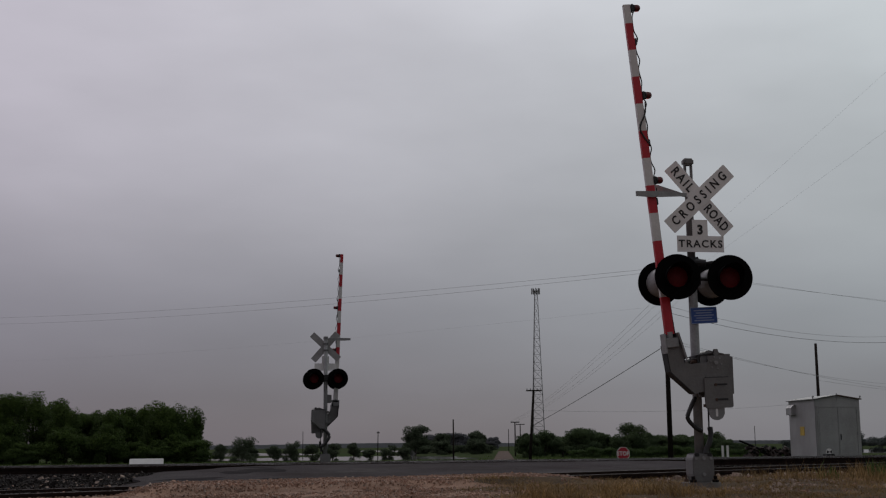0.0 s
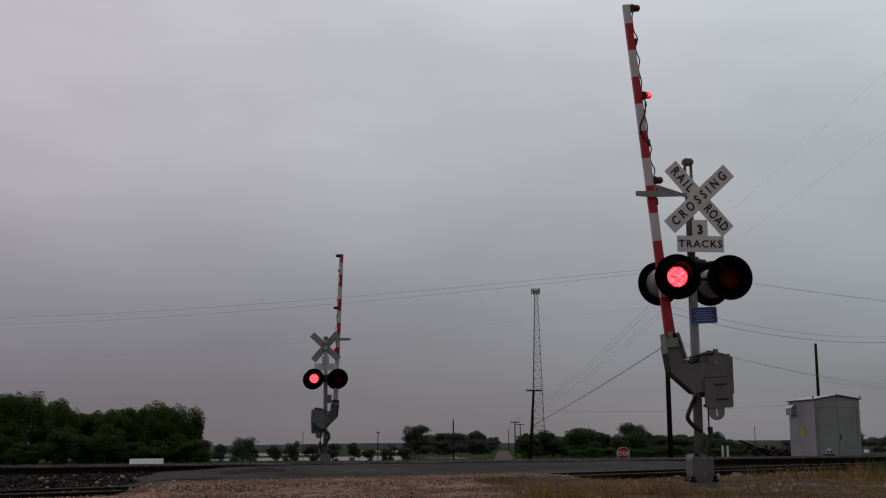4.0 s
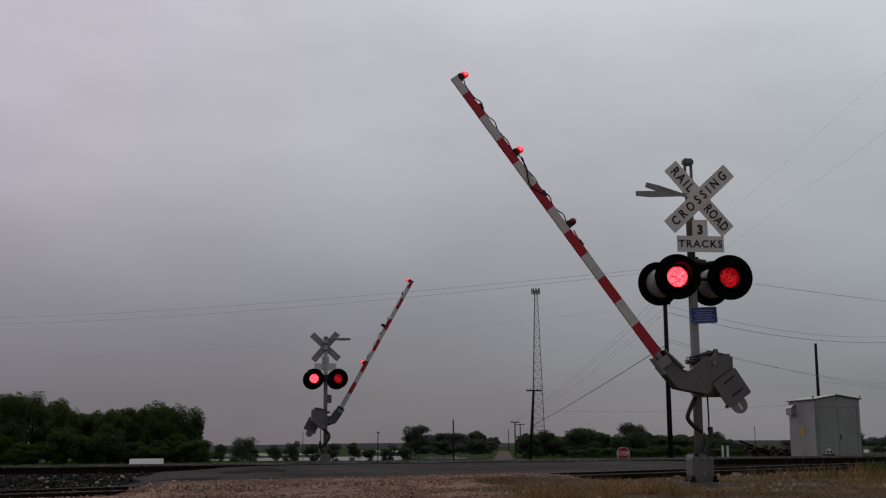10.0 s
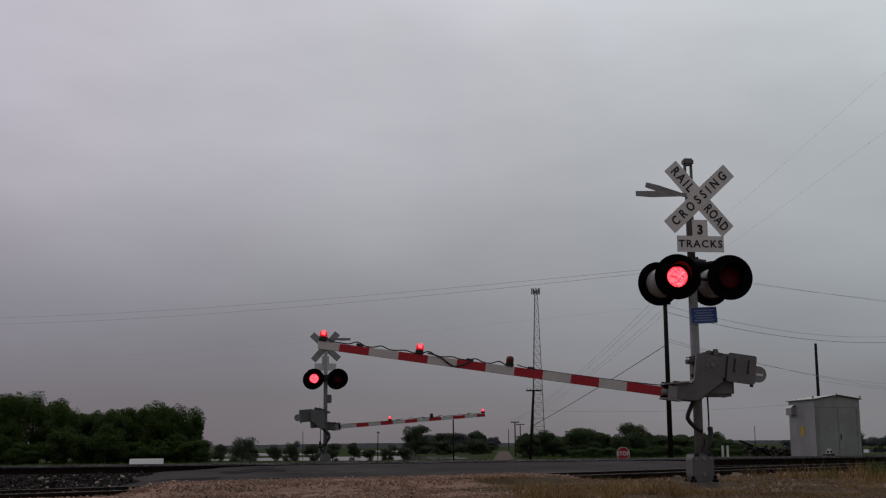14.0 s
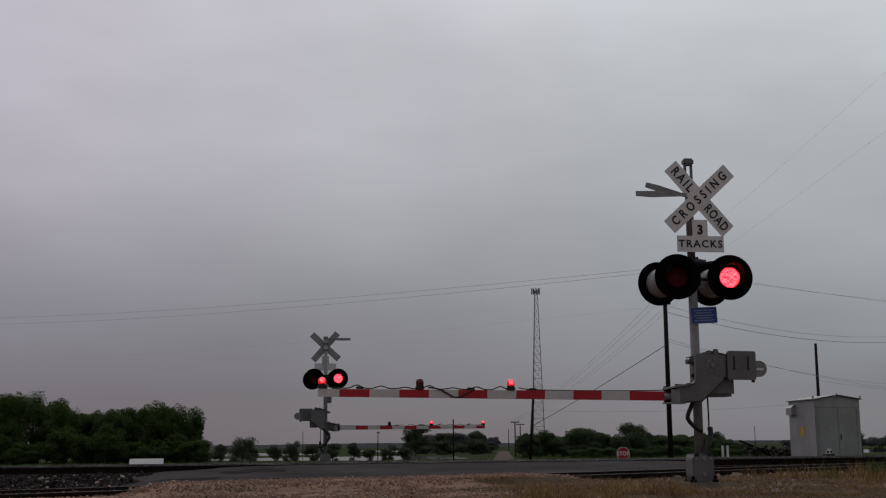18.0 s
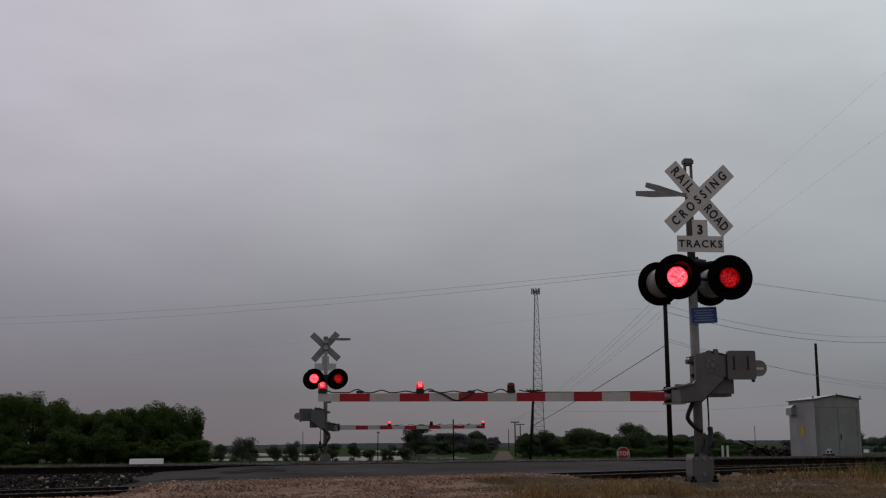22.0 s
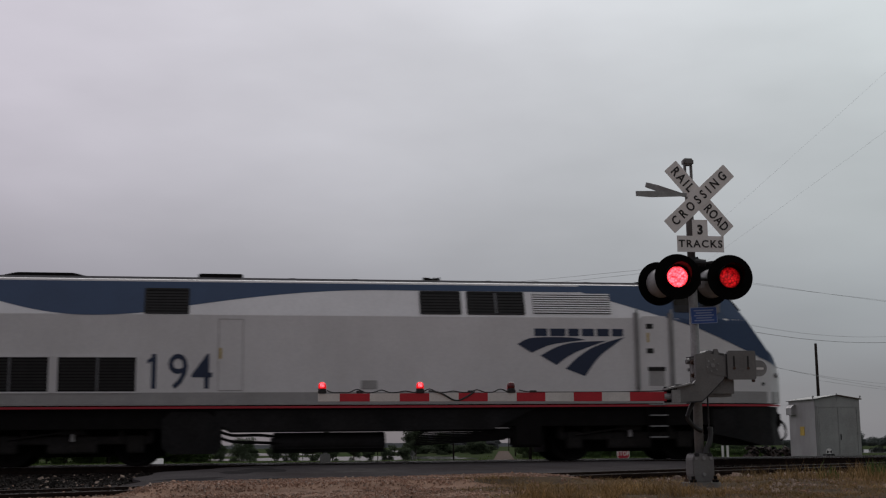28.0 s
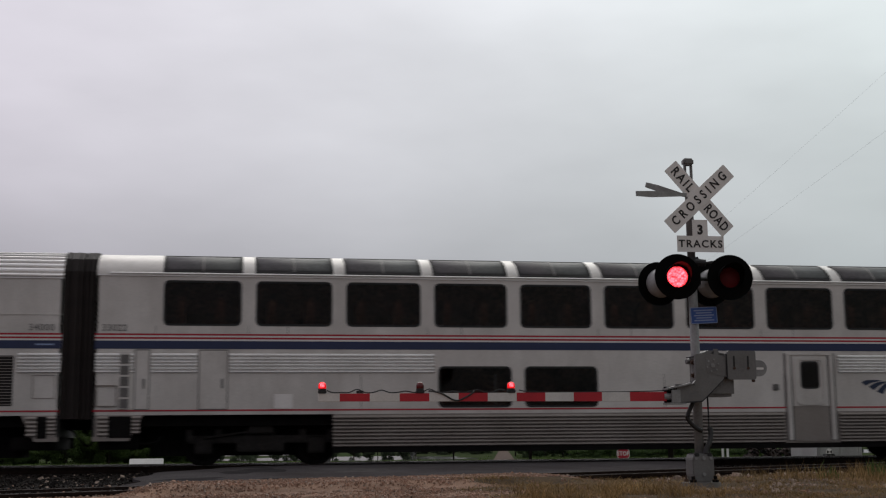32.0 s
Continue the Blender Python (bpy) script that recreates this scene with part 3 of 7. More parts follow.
for i in range(19):
    y = 44 + 8 * i + 0.35 * i * i
    c, w = 9.9 + (y - 44) * 0.2226, 1.2
    z = float(height(c, y)) + 0.03
    row = [bm.verts.new((c - w, y, z)), bm.verts.new((c, y, z + 0.05)), bm.verts.new((c + w, y, z))]
    if far_row:
        for q in (0, 1):
            bm.faces.new((far_row[q], far_row[q + 1], row[q + 1], row[q]))
    far_row = row
tagged(part("dirt_road", bm, M_DIRTROAD), "pale dirt road running away across the fields", "road", kind="structure")


def rail_mesh(length, tall):
    """A flat-bottomed rail along x, head at z = 0."""
    h = tall
    outline = [(-0.07, -h), (0.07, -h), (0.07, -h + 0.012), (0.012, -h + 0.03), (0.010, -0.05), (0.036, -0.042), (0.036, -0.008), (0.028, 0.0), (-0.028, 0.0), (-0.036, -0.008), (-0.036, -0.042), (-0.010, -0.05), (-0.012, -h + 0.03), (-0.07, -h + 0.012)]
    bm = bmesh.new()
    n = 8
    rings = []
    for i in range(n + 1):
        rings.append([bm.verts.new((length * i / n, y, z)) for y, z in outline])
    k = len(outline)
    for a, b in zip(rings, rings[1:]):
        for q in range(k):
            bm.faces.new((a[q], a[(q + 1) % k], b[(q + 1) % k], b[q]))
    bm.faces.new(rings[0])
    bm.faces.new(rings[-1][::-1])
    bmesh.ops.recalc_face_normals(bm, faces=bm.faces)
    return bm


def track(name, label, start, direction, length, gauge_half, tall, tie_span, head=M_RAILTOP):
    heading = math.degrees(math.atan2(direction.y, direction.x))
    pitch = -math.degrees(math.asin(direction.z))
    t = thing(name, label, "railway track", pose(start.x, start.y, start.z, 0, pitch, heading), group="crossing tracks")
    rail = part("rail", rail_mesh(length, tall), M_RAIL, t)
    rail.matrix_basis = pose(0, -gauge_half, 0)
    again(rail, t, pose(0, gauge_half, 0))
    top = part("rail_head", box(0, length, -0.026, 0.026, -0.004, 0.0025), head, t, "worn shiny running surface")
    top.matrix_basis = pose(0, -gauge_half, 0)
    again(top, t, pose(0, gauge_half, 0))
    tie = part("tie", box(-0.11, 0.11, -1.3, 1.3, -tall - 0.14, -tall + 0.004, 0.012), M_TIE, t)
    i = 0
    while i * 0.52 < tie_span[1] - tie_span[0]:
        m = pose(tie_span[0] + i * 0.52, 0, 0, 0, 0, random.uniform(-1.5, 1.5))
        if i == 0:
            tie.matrix_basis = m
        else:
            again(tie, t, m)
        i += 1
    return t


track("main_track", "main railway track with dark rusty rails on timber ties", Vector((-420, RAIL_Y, RAIL_Z)), Vector((1, 0, 0)), 840, 0.755, 0.175, (412, 450))
track("third_track", "second through track behind the main line", Vector((-420, RAIL_Y + 4.6, RAIL_Z - 0.03)), Vector((1, 0, 0)), 840, 0.755, 0.175, (414, 440))
spur_start = SPUR_A - SPUR_DIR * 14
track("spur_track", "low rusty spur track half buried in gravel", spur_start, SPUR_DIR, 52, 0.755, 0.135, (2, 50), M_SPURTOP)


def scatter(name, label, n, area, size, material, seed, keep=None, sink=0.35, zf=height):
    """Loose stones, joined: irregular eight-cornered lumps."""
    r = np.random.default_rng(seed)
    x, y = r.uniform(area[0], area[1], n), r.uniform(area[2], area[3], n)
    if keep is not None:
        ok = keep(x, y)
        x, y = x[ok], y[ok]
    n = len(x)
    s = size * r.lognormal(0, 0.33, n)
    z = zf(x, y) + s * (0.5 - sink)
    cube = np.array([(-1, -1, -1), (1, -1, -1), (1, 1, -1), (-1, 1, -1), (-0.7, -0.7, 1), (0.7, -0.7, 1), (0.7, 0.7, 1), (-0.7, 0.7, 1)]) * 0.5
    v = cube[None] * (1 + r.uniform(-0.35, 0.35, (n, 8, 3)))
    v = v * (s[:, None, None] * r.uniform(0.7, 1.25, (n, 1, 3)))
    a = r.uniform(0, math.tau, n)
    tilt = r.uniform(-0.6, 0.6, n)
    ca, sa, ct, st = np.cos(a)[:, None], np.sin(a)[:, None], np.cos(tilt)[:, None], np.sin(tilt)[:, None]
    vy, vz = v[..., 1] * ct - v[..., 2] * st, v[..., 1] * st + v[..., 2] * ct
    vx = v[..., 0] * ca - vy * sa
    vy = v[..., 0] * sa + vy * ca
    v = np.stack([vx + x[:, None], vy + y[:, None], vz + z[:, None]], -1).reshape(-1, 3)
    quad = np.array([(0, 3, 2, 1), (4, 5, 6, 7), (0, 1, 5, 4), (1, 2, 6, 5), (2, 3, 7, 6), (3, 0, 4, 7)])
    f = (quad[None] + 8 * np.arange(n)[:, None, None]).reshape(-1, 4)
    return tagged(from_arrays(name, v, f, material), label, "gravel", kind="stuff")


def off_road(x, y):
    left = -1.5 + 1.6 * smooth_step(24.5, 30.0, y)
    return ~((y > spur_y(x) + 1.3) & (x > left - 0.1) & (x < road_right(y) + 0.3))


def on_gravel(x, y):
    sparse = np.sin(x * 9.1 + 5 * y) * np.sin(y * 7.3 - 3 * x) > 0.62
    return off_road(x, y) & (sparse | (x < 3.5 + 0.6 * np.sin(y * 3)) | (y > spur_y(x) - 0.9))


scatter("forecourt_gravel", "reddish brown loose gravel in front of the crossing", 62000, (-4.5, 11, 12.2, 21.5), 0.0165, M_STONE, 5, keep=on_gravel)
scatter("pale_gravel", "pale stones among the reddish gravel", 6500, (-4.5, 11, 12.2, 21.5), 0.017, M_PALESTONE, 6, keep=on_gravel)
scatter("dark_gravel", "dark brown stones among the reddish gravel", 1800, (-4.5, 11, 12.2, 21.5), 0.015, M_DARKSTONE, 16, keep=on_gravel)
scatter("pale_ballast", "pale stones lying in the dark ballast", 520, (-6, 1.2, 17.5, 28.5), 0.036, M_PALESTONE, 17, keep=lambda x, y: off_road(x, y) & (y > spur_y(x) + 0.9))
scatter("verge_stones", "pale rubble round the signal's foot", 420, (5.4, 8.6, 14.2, 17.6), 0.030, M_PALESTONE, 18, keep=lambda x, y: (np.sin(x * 3.1 + 1) * np.sin(y * 2.3) > -0.2) & (np.hypot(x - 6.66, y - 17.05) > 0.33))
scatter("spur_stones", "pale rubble along the spur rails", 1300, (6.5, 13, 19.0, 23.5), 0.035, M_PALESTONE, 19, keep=lambda x, y: (np.abs(y - spur_y(x)) < 1.6))
scatter("ballast_gravel", "dark grey crushed ballast stones beside the rails", 42000, (-6, 1.2, 16.5, 29.4), 0.030, M_BALLAST, 7, keep=lambda x, y: off_road(x, y) & (y > spur_y(x) - 0.4) & ((x < -1.3) | (y > 24)))
scatter("ballast_gravel_east", "dark grey crushed ballast stones beside the rails", 26000, (8, 20, 19, 29.4), 0.031, M_BALLAST, 8, keep=lambda x, y: off_road(x, y) & (y > spur_y(x) - 0.2))


def blades(name, label, n, area, tall, wide, material, seed, keep=None, tuft=0.0, bend=0.9):
    """Grass: single bent blades, joined."""
    r = np.random.default_rng(seed)
    if tuft:
        k = max(1, n // 28)
        tx, ty = r.uniform(area[0], area[1], k), r.uniform(area[2], area[3], k)
        th = r.uniform(0.5, 1.3, k)
        w = r.integers(0, k, n)
        x, y, hs = tx[w] + r.normal(0, tuft, n), ty[w] + r.normal(0, tuft, n), th[w]
    else:
        x, y, hs = r.uniform(area[0], area[1], n), r.uniform(area[2], area[3], n), np.ones(n)
    if keep is not None:
        ok = keep(x, y)
        x, y, hs = x[ok], y[ok], hs[ok]
    n = len(x)
    h = tall * hs * r.uniform(0.45, 1.25, n)
    a, lean = r.uniform(0, math.tau, n), r.uniform(0.15, bend, n) * h
    z = height(x, y) - 0.02
    dx, dy = np.cos(a), np.sin(a)
    wv = wide * r.uniform(0.6, 1.4, n)
    pts = []
    for f, side in ((0, 1), (0.55, 0.8), (1.0, 0.12)):
        bx, by, bz = x + dx * lean * f * f, y + dy * lean * f * f, z + h * f * (1 - 0.12 * f)
        for s in (-1, 1):
            pts.append(np.stack([bx - dy * wv * side * s, by + dx * wv * side * s, bz], -1))
    v = np.stack(pts, 1).reshape(-1, 3)
    q = np.array([(0, 1, 3, 2), (2, 3, 5, 4)])
    fcs = (q[None] + 6 * np.arange(n)[:, None, None]).reshape(-1, 4)
    return tagged(from_arrays(name, v, fcs, material), label, "grass", kind="stuff")


def grass_zone(x, y):
    return (x > 3.2 + 0.6 * np.sin(y * 3)) & (y < spur_y(x) - 0.9 + 0.3 * np.sin(x * 2.2)) & (np.hypot((x - 6.50) / 0.62, (y - 16.2) / 1.15) > 0.8 + 0.35 * np.sin(7 * x + 3 * y)) & (np.hypot(x - 6.66, y - 17.05) > 0.45)


blades("dry_grass", "short dry straw-coloured grass on the verge", 110000, (3.0, 15, 11.8, 20.5), 0.065, 0.0035, M_DRYGRASS, 11, keep=lambda x, y: grass_zone(x, y) & (np.sin(x * 2.9 + 0.7 * y) * np.sin(y * 2.1 - 0.4 * x) > -0.42), tuft=0.14, bend=2.0)
blades("dry_tufts", "taller dry grass tufts at the gravel edge", 2600, (3.2, 5.6, 13.4, 16.0), 0.16, 0.004, M_DRYGRASS, 12, keep=grass_zone, tuft=0.07, bend=1.4)
blades("dry_tufts_east", "taller dry brown grass beside the spur", 6000, (8.3, 17, 15.5, 21.5), 0.19, 0.004, M_DRYGRASS, 13, keep=grass_zone, tuft=0.10, bend=1.2)
blades("green_weeds", "green weeds standing in the dry grass", 620, (8.6, 10.4, 16.9, 17.9), 0.27, 0.008, M_WEED, 14, keep=lambda x, y: (np.abs(x - 0.4 * (y - 17) - 8.72) < 0.22) | (np.abs(x - 0.4 * (y - 17) - 9.45) < 0.14), tuft=0.05, bend=0.5)
blades("dry_stalks", "tall dry brown stalks standing by the spur", 420, (8.2, 10.5, 16.6, 18.4), 0.27, 0.005, M_DRYGRASS, 24, keep=grass_zone, tuft=0.16, bend=0.5)
blades("grove_foot_grass", "bright green grass at the foot of the grove", 16000, (-28, 3, 98, 112), 0.32, 0.035, M_WEED, 25, tuft=0.4)
blades("far_verge_grass", "rank green grass beyond the tracks", 26000, (-22, 70, 105, 175), 0.28, 0.04, M_WEED, 15, keep=lambda x, y: (np.abs(x - (9.9 + (y - 44) * 0.2226)) > 1.7) & ~((x > -4) & (x < 35) & (y > 136)), tuft=0.5)

# flood water lying in the fields
for wx0, wx1, wy0, wy1 in ((-1.5, 33, 142, 196), (38, 52, 300, 420), (62, 120, 168, 260), (-40, 20, 230, 330)):
    bm = bmesh.new()
    rim = []
    for i in range(40):
        a = i * math.tau / 40
        k = 1 + 0.10 * math.sin(3 * a + wx0) + 0.06 * math.sin(7 * a)
        rim.append(bm.verts.new(((wx0 + wx1) / 2 + (wx1 - wx0) / 2 * math.cos(a) * k, (wy0 + wy1) / 2 + (wy1 - wy0) / 2 * math.sin(a) * k, float(height(0, wy0)) + 0.03 + (0.01 if wy0 < 160 else 0.0))))
    bm.faces.new(rim)
    tagged(part("flood_water", bm, M_WATER), "pale flood water standing on the fields", "water", kind="structure")


# ---- crossing signals ----
FLASH, FLASH_START = 1.195, 4.585
WEIGHTS = []
DRUMS = []   # (object, in-place pose, "left"/"right"/"inner"/"middle"/"tip")


def lamp_head(parent, m, phase, tilt=0.0):
    """A flashing light: round black backing plate, hood, housing and a turning lens drum."""
    head = part("lamp_backing", add_ring(bmesh.new(), 0.158, 0.325, -0.006, 0.006, 48), M_HOOD, parent, "round black backing plate")
    head.matrix_basis = m
    bm = bmesh.new()
    add_ring(bm, 0.150, 0.172, -0.02, 0.034, 40)
    part("lens_rim", bm, M_HOOD, head)
    # hood: a sleeve open below, longer above
    bm = bmesh.new()
    n = 30
    rows = []
    for i in range(n + 1):
        a = radians(-50 + 280 * i / n)
        long = 0.10 + 0.20 * max(0.0, math.sin(a)) ** 0.7
        c, s = math.cos(a), math.sin(a)
        rows.append([bm.verts.new((r * c, y, r * s)) for r, y in ((0.176, -0.004), (0.176, -long), (0.181, -long), (0.181, -0.004))])
    for a, b in zip(rows, rows[1:]):
        for q in range(4):
            bm.faces.new((a[q], b[q], b[(q + 1) % 4], a[(q + 1) % 4]))
    bm.faces.new(rows[0])
    bm.faces.new(rows[-1][::-1])
    bmesh.ops.recalc_face_normals(bm, faces=bm.faces)
    part("hood", bm, M_HOOD, head, smooth=False)
    # housing: a tapering drum closed behind
    bm = bmesh.new()
    prof = ((0.20, 0.006), (0.215, 0.05), (0.215, 0.17), (0.19, 0.26), (0.11, 0.33), (0.04, 0.345))
    loops = [[bm.verts.new((r * math.cos(i * math.tau / 36), y, r * math.sin(i * math.tau / 36))) for i in range(36)] for r, y in prof]
    for a, b in zip(loops, loops[1:]):
        for i in range(36):
            bm.faces.new((a[i], a[(i + 1) % 36], b[(i + 1) % 36], b[i]))
    bm.faces.new(loops[-1])
    bmesh.ops.recalc_face_normals(bm, faces=bm.faces)
    part("housing", bm, M_GALV, head, "grey round lamp housing", smooth=True)
    # lens drum: three slightly domed faces, lit, fading and dark, that turns upright inside the housing
    me = bpy.data.meshes.new("lens")
    bm = bmesh.new()
    half, inr = 0.162, 0.0935
    for k in range(3):
        rot = Matrix.Rotation(radians(120 * k), 4, "Z")
        grid = []
        for i in range(9):
            row = []
            for j in range(9):
                u, w = (i / 8 - 0.5) * 2, (j / 8 - 0.5) * 2
                dome = 0.030 * max(0.0, 1 - u * u) * max(0.0, 1 - w * w)
                du, dw = u * math.sqrt(1 - w * w / 2), w * math.sqrt(1 - u * u / 2)
                row.append(bm.verts.new(rot @ Vector((du * half, -inr - dome, dw * half))))
            grid.append(row)
        for i in range(8):
            for j in range(8):
                f = bm.faces.new((grid[i][j], grid[i + 1][j], grid[i + 1][j + 1], grid[i][j + 1]))
                f.material_index, f.smooth = k, True
    bm.to_mesh(me)
    bm.free()
    for q in (M_LENS_OFF, M_LENS_ON, M_LENS_MID):
        me.materials.append(q)
    drum = new("lens", me)
    drum.parent = head
    drum["label"] = "red lamp lens"
    DRUMS.append((drum, pose(0, 0.125, 0), phase))
    return head


def gate_lamp(parent, x, z, phase, side):
    """A small red lamp on a bracket on top of the arm."""
    base = part("lamp_bracket", box(x - 0.055, x + 0.055, -0.05, 0.05, z, z + 0.045, 0.008), M_BLACK, parent)
    rim = part("lamp_cap", rod((x, 0, z + 0.045), (x, 0, z + 0.062), 0.055, n=16), M_BLACK, parent)
    me = bpy.data.meshes.new("gate_lamp")
    bm = bmesh.new()
    prof = ((0.050, 0.0), (0.054, 0.02), (0.054, 0.048), (0.045, 0.072), (0.026, 0.087), (0.004, 0.091))
    loops = [[bm.verts.new((r * math.cos(i * math.tau / 20), r * math.sin(i * math.tau / 20), h)) for i in range(20)] for r, h in prof]
    for a, b in zip(loops, loops[1:]):
        for i in range(20):
            f = bm.faces.new((a[i], a[(i + 1) % 20], b[(i + 1) % 20], b[i]))
            f.smooth = True
            f.material_index = (1 if 3 <= i < 7 and 0.015 < (a[0].co.z + b[0].co.z) / 2 < 0.065 else 2) if 0 <= i < 10 else 0     # one half lit, hottest in its middle, the other dark
    bm.to_mesh(me)
    bm.free()
    me.materials.append(M_BULB_OFF)
    me.materials.append(M_BULB_ON)
    me.materials.append(M_BULB_MID)
    bulb = new("gate_lamp", me)
    bulb.parent = parent
    bulb["label"] = "small red gate lamp"
    DRUMS.append((bulb, pose(x, 0, z + 0.062), (phase, side)))


def crossing_signal(m, label, cross_x, cross_z, pivot, face_text, lamp_z, arm_drop, seen_from_back, first_red, lamp_x, mast_top):
    s = thing("crossing_signal", label, "crossing signal", m, group="crossing signals")
    # mast and foot
    part("mast", rod((0, 0, 0.25), (0, 0, 3.10 if face_text else mast_top), 0.066, n=24), M_GALV, s, smooth=True)
    if face_text:
        part("upper_mast", rod((0, 0, 3.08), (0, 0, mast_top), 0.058, n=20), M_UPPERMAST, s, "dark upper mast", smooth=True)
    bm = bmesh.new()
    add_plate(bm, [(-0.115, 0.0), (0.115, 0.0), (0.158, 0.10), (0.158, 0.33), (0.13, 0.40), (-0.13, 0.40), (-0.158, 0.33), (-0.158, 0.10)], -0.145, 0.145)
    bmesh.ops.bevel(bm, geom=list(bm.edges), offset=0.012, segments=2, affect="EDGES")
    part("pedestal", bm, M_GREYPAINT, s, "bolted steel pedestal")
    part("pedestal_top", add_box(box(-0.125, -0.06, -0.153, 0.10, 0.36, 0.407, 0.006), 0.06, 0.125, -0.153, 0.10, 0.36, 0.407, 0.006), M_BLACK, s, "dark clamp blocks")
    for fx in (-0.165, 0.165):
        part("foot", add_rod(rod((fx, -0.15, 0.0), (fx, -0.15, 0.085), 0.028, n=8), (fx, -0.15, 0.0), (fx, -0.15, 0.035), 0.05, n=8), M_UNDER, s, "dark anchor nut and stud")
    bm = bmesh.new()
    for ax in (-1, 1):
        add_rod(bm, (ax * 0.11, -0.145, 0.33), (ax * 0.11, -0.16, 0.33), 0.02, n=8)
    add_rod(bm, (0.0, -0.145, 0.335), (0.0, -0.17, 0.335), 0.026, n=8)
    add_rod(bm, (0.0, -0.145, 0.11), (0.0, -0.17, 0.11), 0.026, n=8)
    part("pedestal_bolts", bm, M_GALV, s)
    part("foundation", rod((0, 0, -0.20), (0, 0, 0.0), 0.290, 0.280, n=32), M_CONC, s, "round concrete foundation")
    for a in (45, 135, 225, 315):
        part("anchor_bolt", add_rod(rod((0.22 * math.cos(radians(a)), 0.22 * math.sin(radians(a)), -0.03), (0.22 * math.cos(radians(a)), 0.22 * math.sin(radians(a)), 0.09), 0.016, n=8), (0.22 * math.cos(radians(a)), 0.22 * math.sin(radians(a)), 0.0), (0.22 * math.cos(radians(a)), 0.22 * math.sin(radians(a)), 0.04), 0.035, n=6), M_RUST, s)
    # mast top: small bell housing on two stems
    if face_text:
        bm = bmesh.new()
        add_box(bm, -0.078, 0.078, -0.065, 0.065, 4.60, 4.70, 0.022)
        add_rod(bm, (0.05, 0, 4.1), (0.05, 0, 4.62), 0.022, n=10)
        add_rod(bm, (-0.045, 0, 4.3), (-0.045, 0, 4.62), 0.022, n=10)
        part("bell", bm, M_GREYPAINT, s, "small grey bell housing")
    else:
        part("cable_hose", tube(curve_pts([(0.12, 0.09, pivot[2] - 0.38), (-0.12, 0.10, pivot[2] - 0.62), (-0.02, 0.10, pivot[2] - 0.85), (0.14, 0.10, pivot[2] - 1.0)]), 0.05), M_RUBBER, s, "thick black cable hose", smooth=True)
        part("mast_cap", rod((0, 0, mast_top), (0, 0, mast_top + 0.05), 0.085, 0.07, n=16), M_GREYPAINT, s)
    # crossbuck
    cb = part("crossbuck_blade", plate(rounded(-0.642, 0.642, -0.121, 0.121, 0.012, 2) if face_text else rounded(-0.605, 0.605, -0.105, 0.105, 0.012, 2), -0.004, 0.004), M_WHITE if face_text else M_ALU, s, "white crossbuck blade" if face_text else "bare metal back of a crossbuck blade")
    cb.matrix_basis = pose(cross_x, -0.115, cross_z) @ Matrix.Rotation(radians(48.5), 4, "Y")
    cb2 = again(cb, s, pose(cross_x, -0.127, cross_z) @ Matrix.Rotation(radians(-42.5), 4, "Y"))
    cb2["label"] = cb["label"]
    if face_text:
        lettering("lettering", "RAIL", 0.195, M_INK, cb, pose(-0.375, -0.006, 0), 0.82, spacing=1.36, bold=0.004)
        lettering("lettering", "ROAD", 0.195, M_INK, cb, pose(0.375, -0.006, 0), 0.76, spacing=1.14, bold=0.004)
        lettering("lettering", "CROSSING", 0.185, M_INK, cb2, pose(0, -0.006, 0), 0.82, spacing=1.72, bold=0.004)
    bm = bmesh.new()
    for dz in (0.1, -0.12):
        add_box(bm, -0.08, 0.08, -0.11, 0.08, cross_z + dz - 0.02, cross_z + dz + 0.02, 0.005)
    part("crossbuck_clamp", bm, M_GREYPAINT, s)
    # number-of-tracks plate
    tz = cross_z - 0.54
    w, o = 0.358, 0.117
    outline = [(-w, tz - 0.238), (w, tz - 0.238), (w, tz), (o, tz), (o, tz + 0.238), (-o, tz + 0.238), (-o, tz), (-w, tz)]
    tp = part("tracks_plate", plate(outline, -0.105, -0.099), M_WHITE, s, "white number-of-tracks plate")
    tp.matrix_basis = pose(cross_x, 0, -0.01)
    if face_text:
        lettering("lettering", "3", 0.19, M_INK, tp, pose(0, -0.107, tz + 0.085), 0.95, bold=0.008)
        lettering("lettering", "TRACKS", 0.152, M_INK, tp, pose(0, -0.107, tz - 0.122), 1.04, spacing=1.22, bold=0.003)
    # lamps on their cross arms, two each way
    bm = bmesh.new()
    add_rod(bm, (-0.36, 0.0, lamp_z + 0.03), (0.36, 0.0, lamp_z + 0.03), 0.03, n=12)
    add_box(bm, -0.10, 0.10, -0.10, 0.10, lamp_z - 0.08, lamp_z + 0.14, 0.02)
    for ax in (-0.36, 0.36):
        add_rod(bm, (ax, 0.0, lamp_z + 0.03), (ax, -0.16, lamp_z + 0.03), 0.026, n=10)
        add_rod(bm, (ax, 0.0, lamp_z + 0.03), (ax, 0.12, lamp_z + 0.03), 0.026, n=10)
    part("cross_arm", bm, M_BLACK, s)
    if face_text:
        bm = rod((0.02, -0.06, lamp_z + 0.27), (0.17, -0.12, lamp_z + 0.25), 0.055, 0.05, n=14)
        add_rod(bm, (0.15, -0.12, lamp_z + 0.245), (0.42, -0.30, lamp_z + 0.265), 0.022, n=10)
        add_box(bm, -0.10, 0.10, -0.10, 0.08, lamp_z + 0.20, lamp_z + 0.345, 0.025)
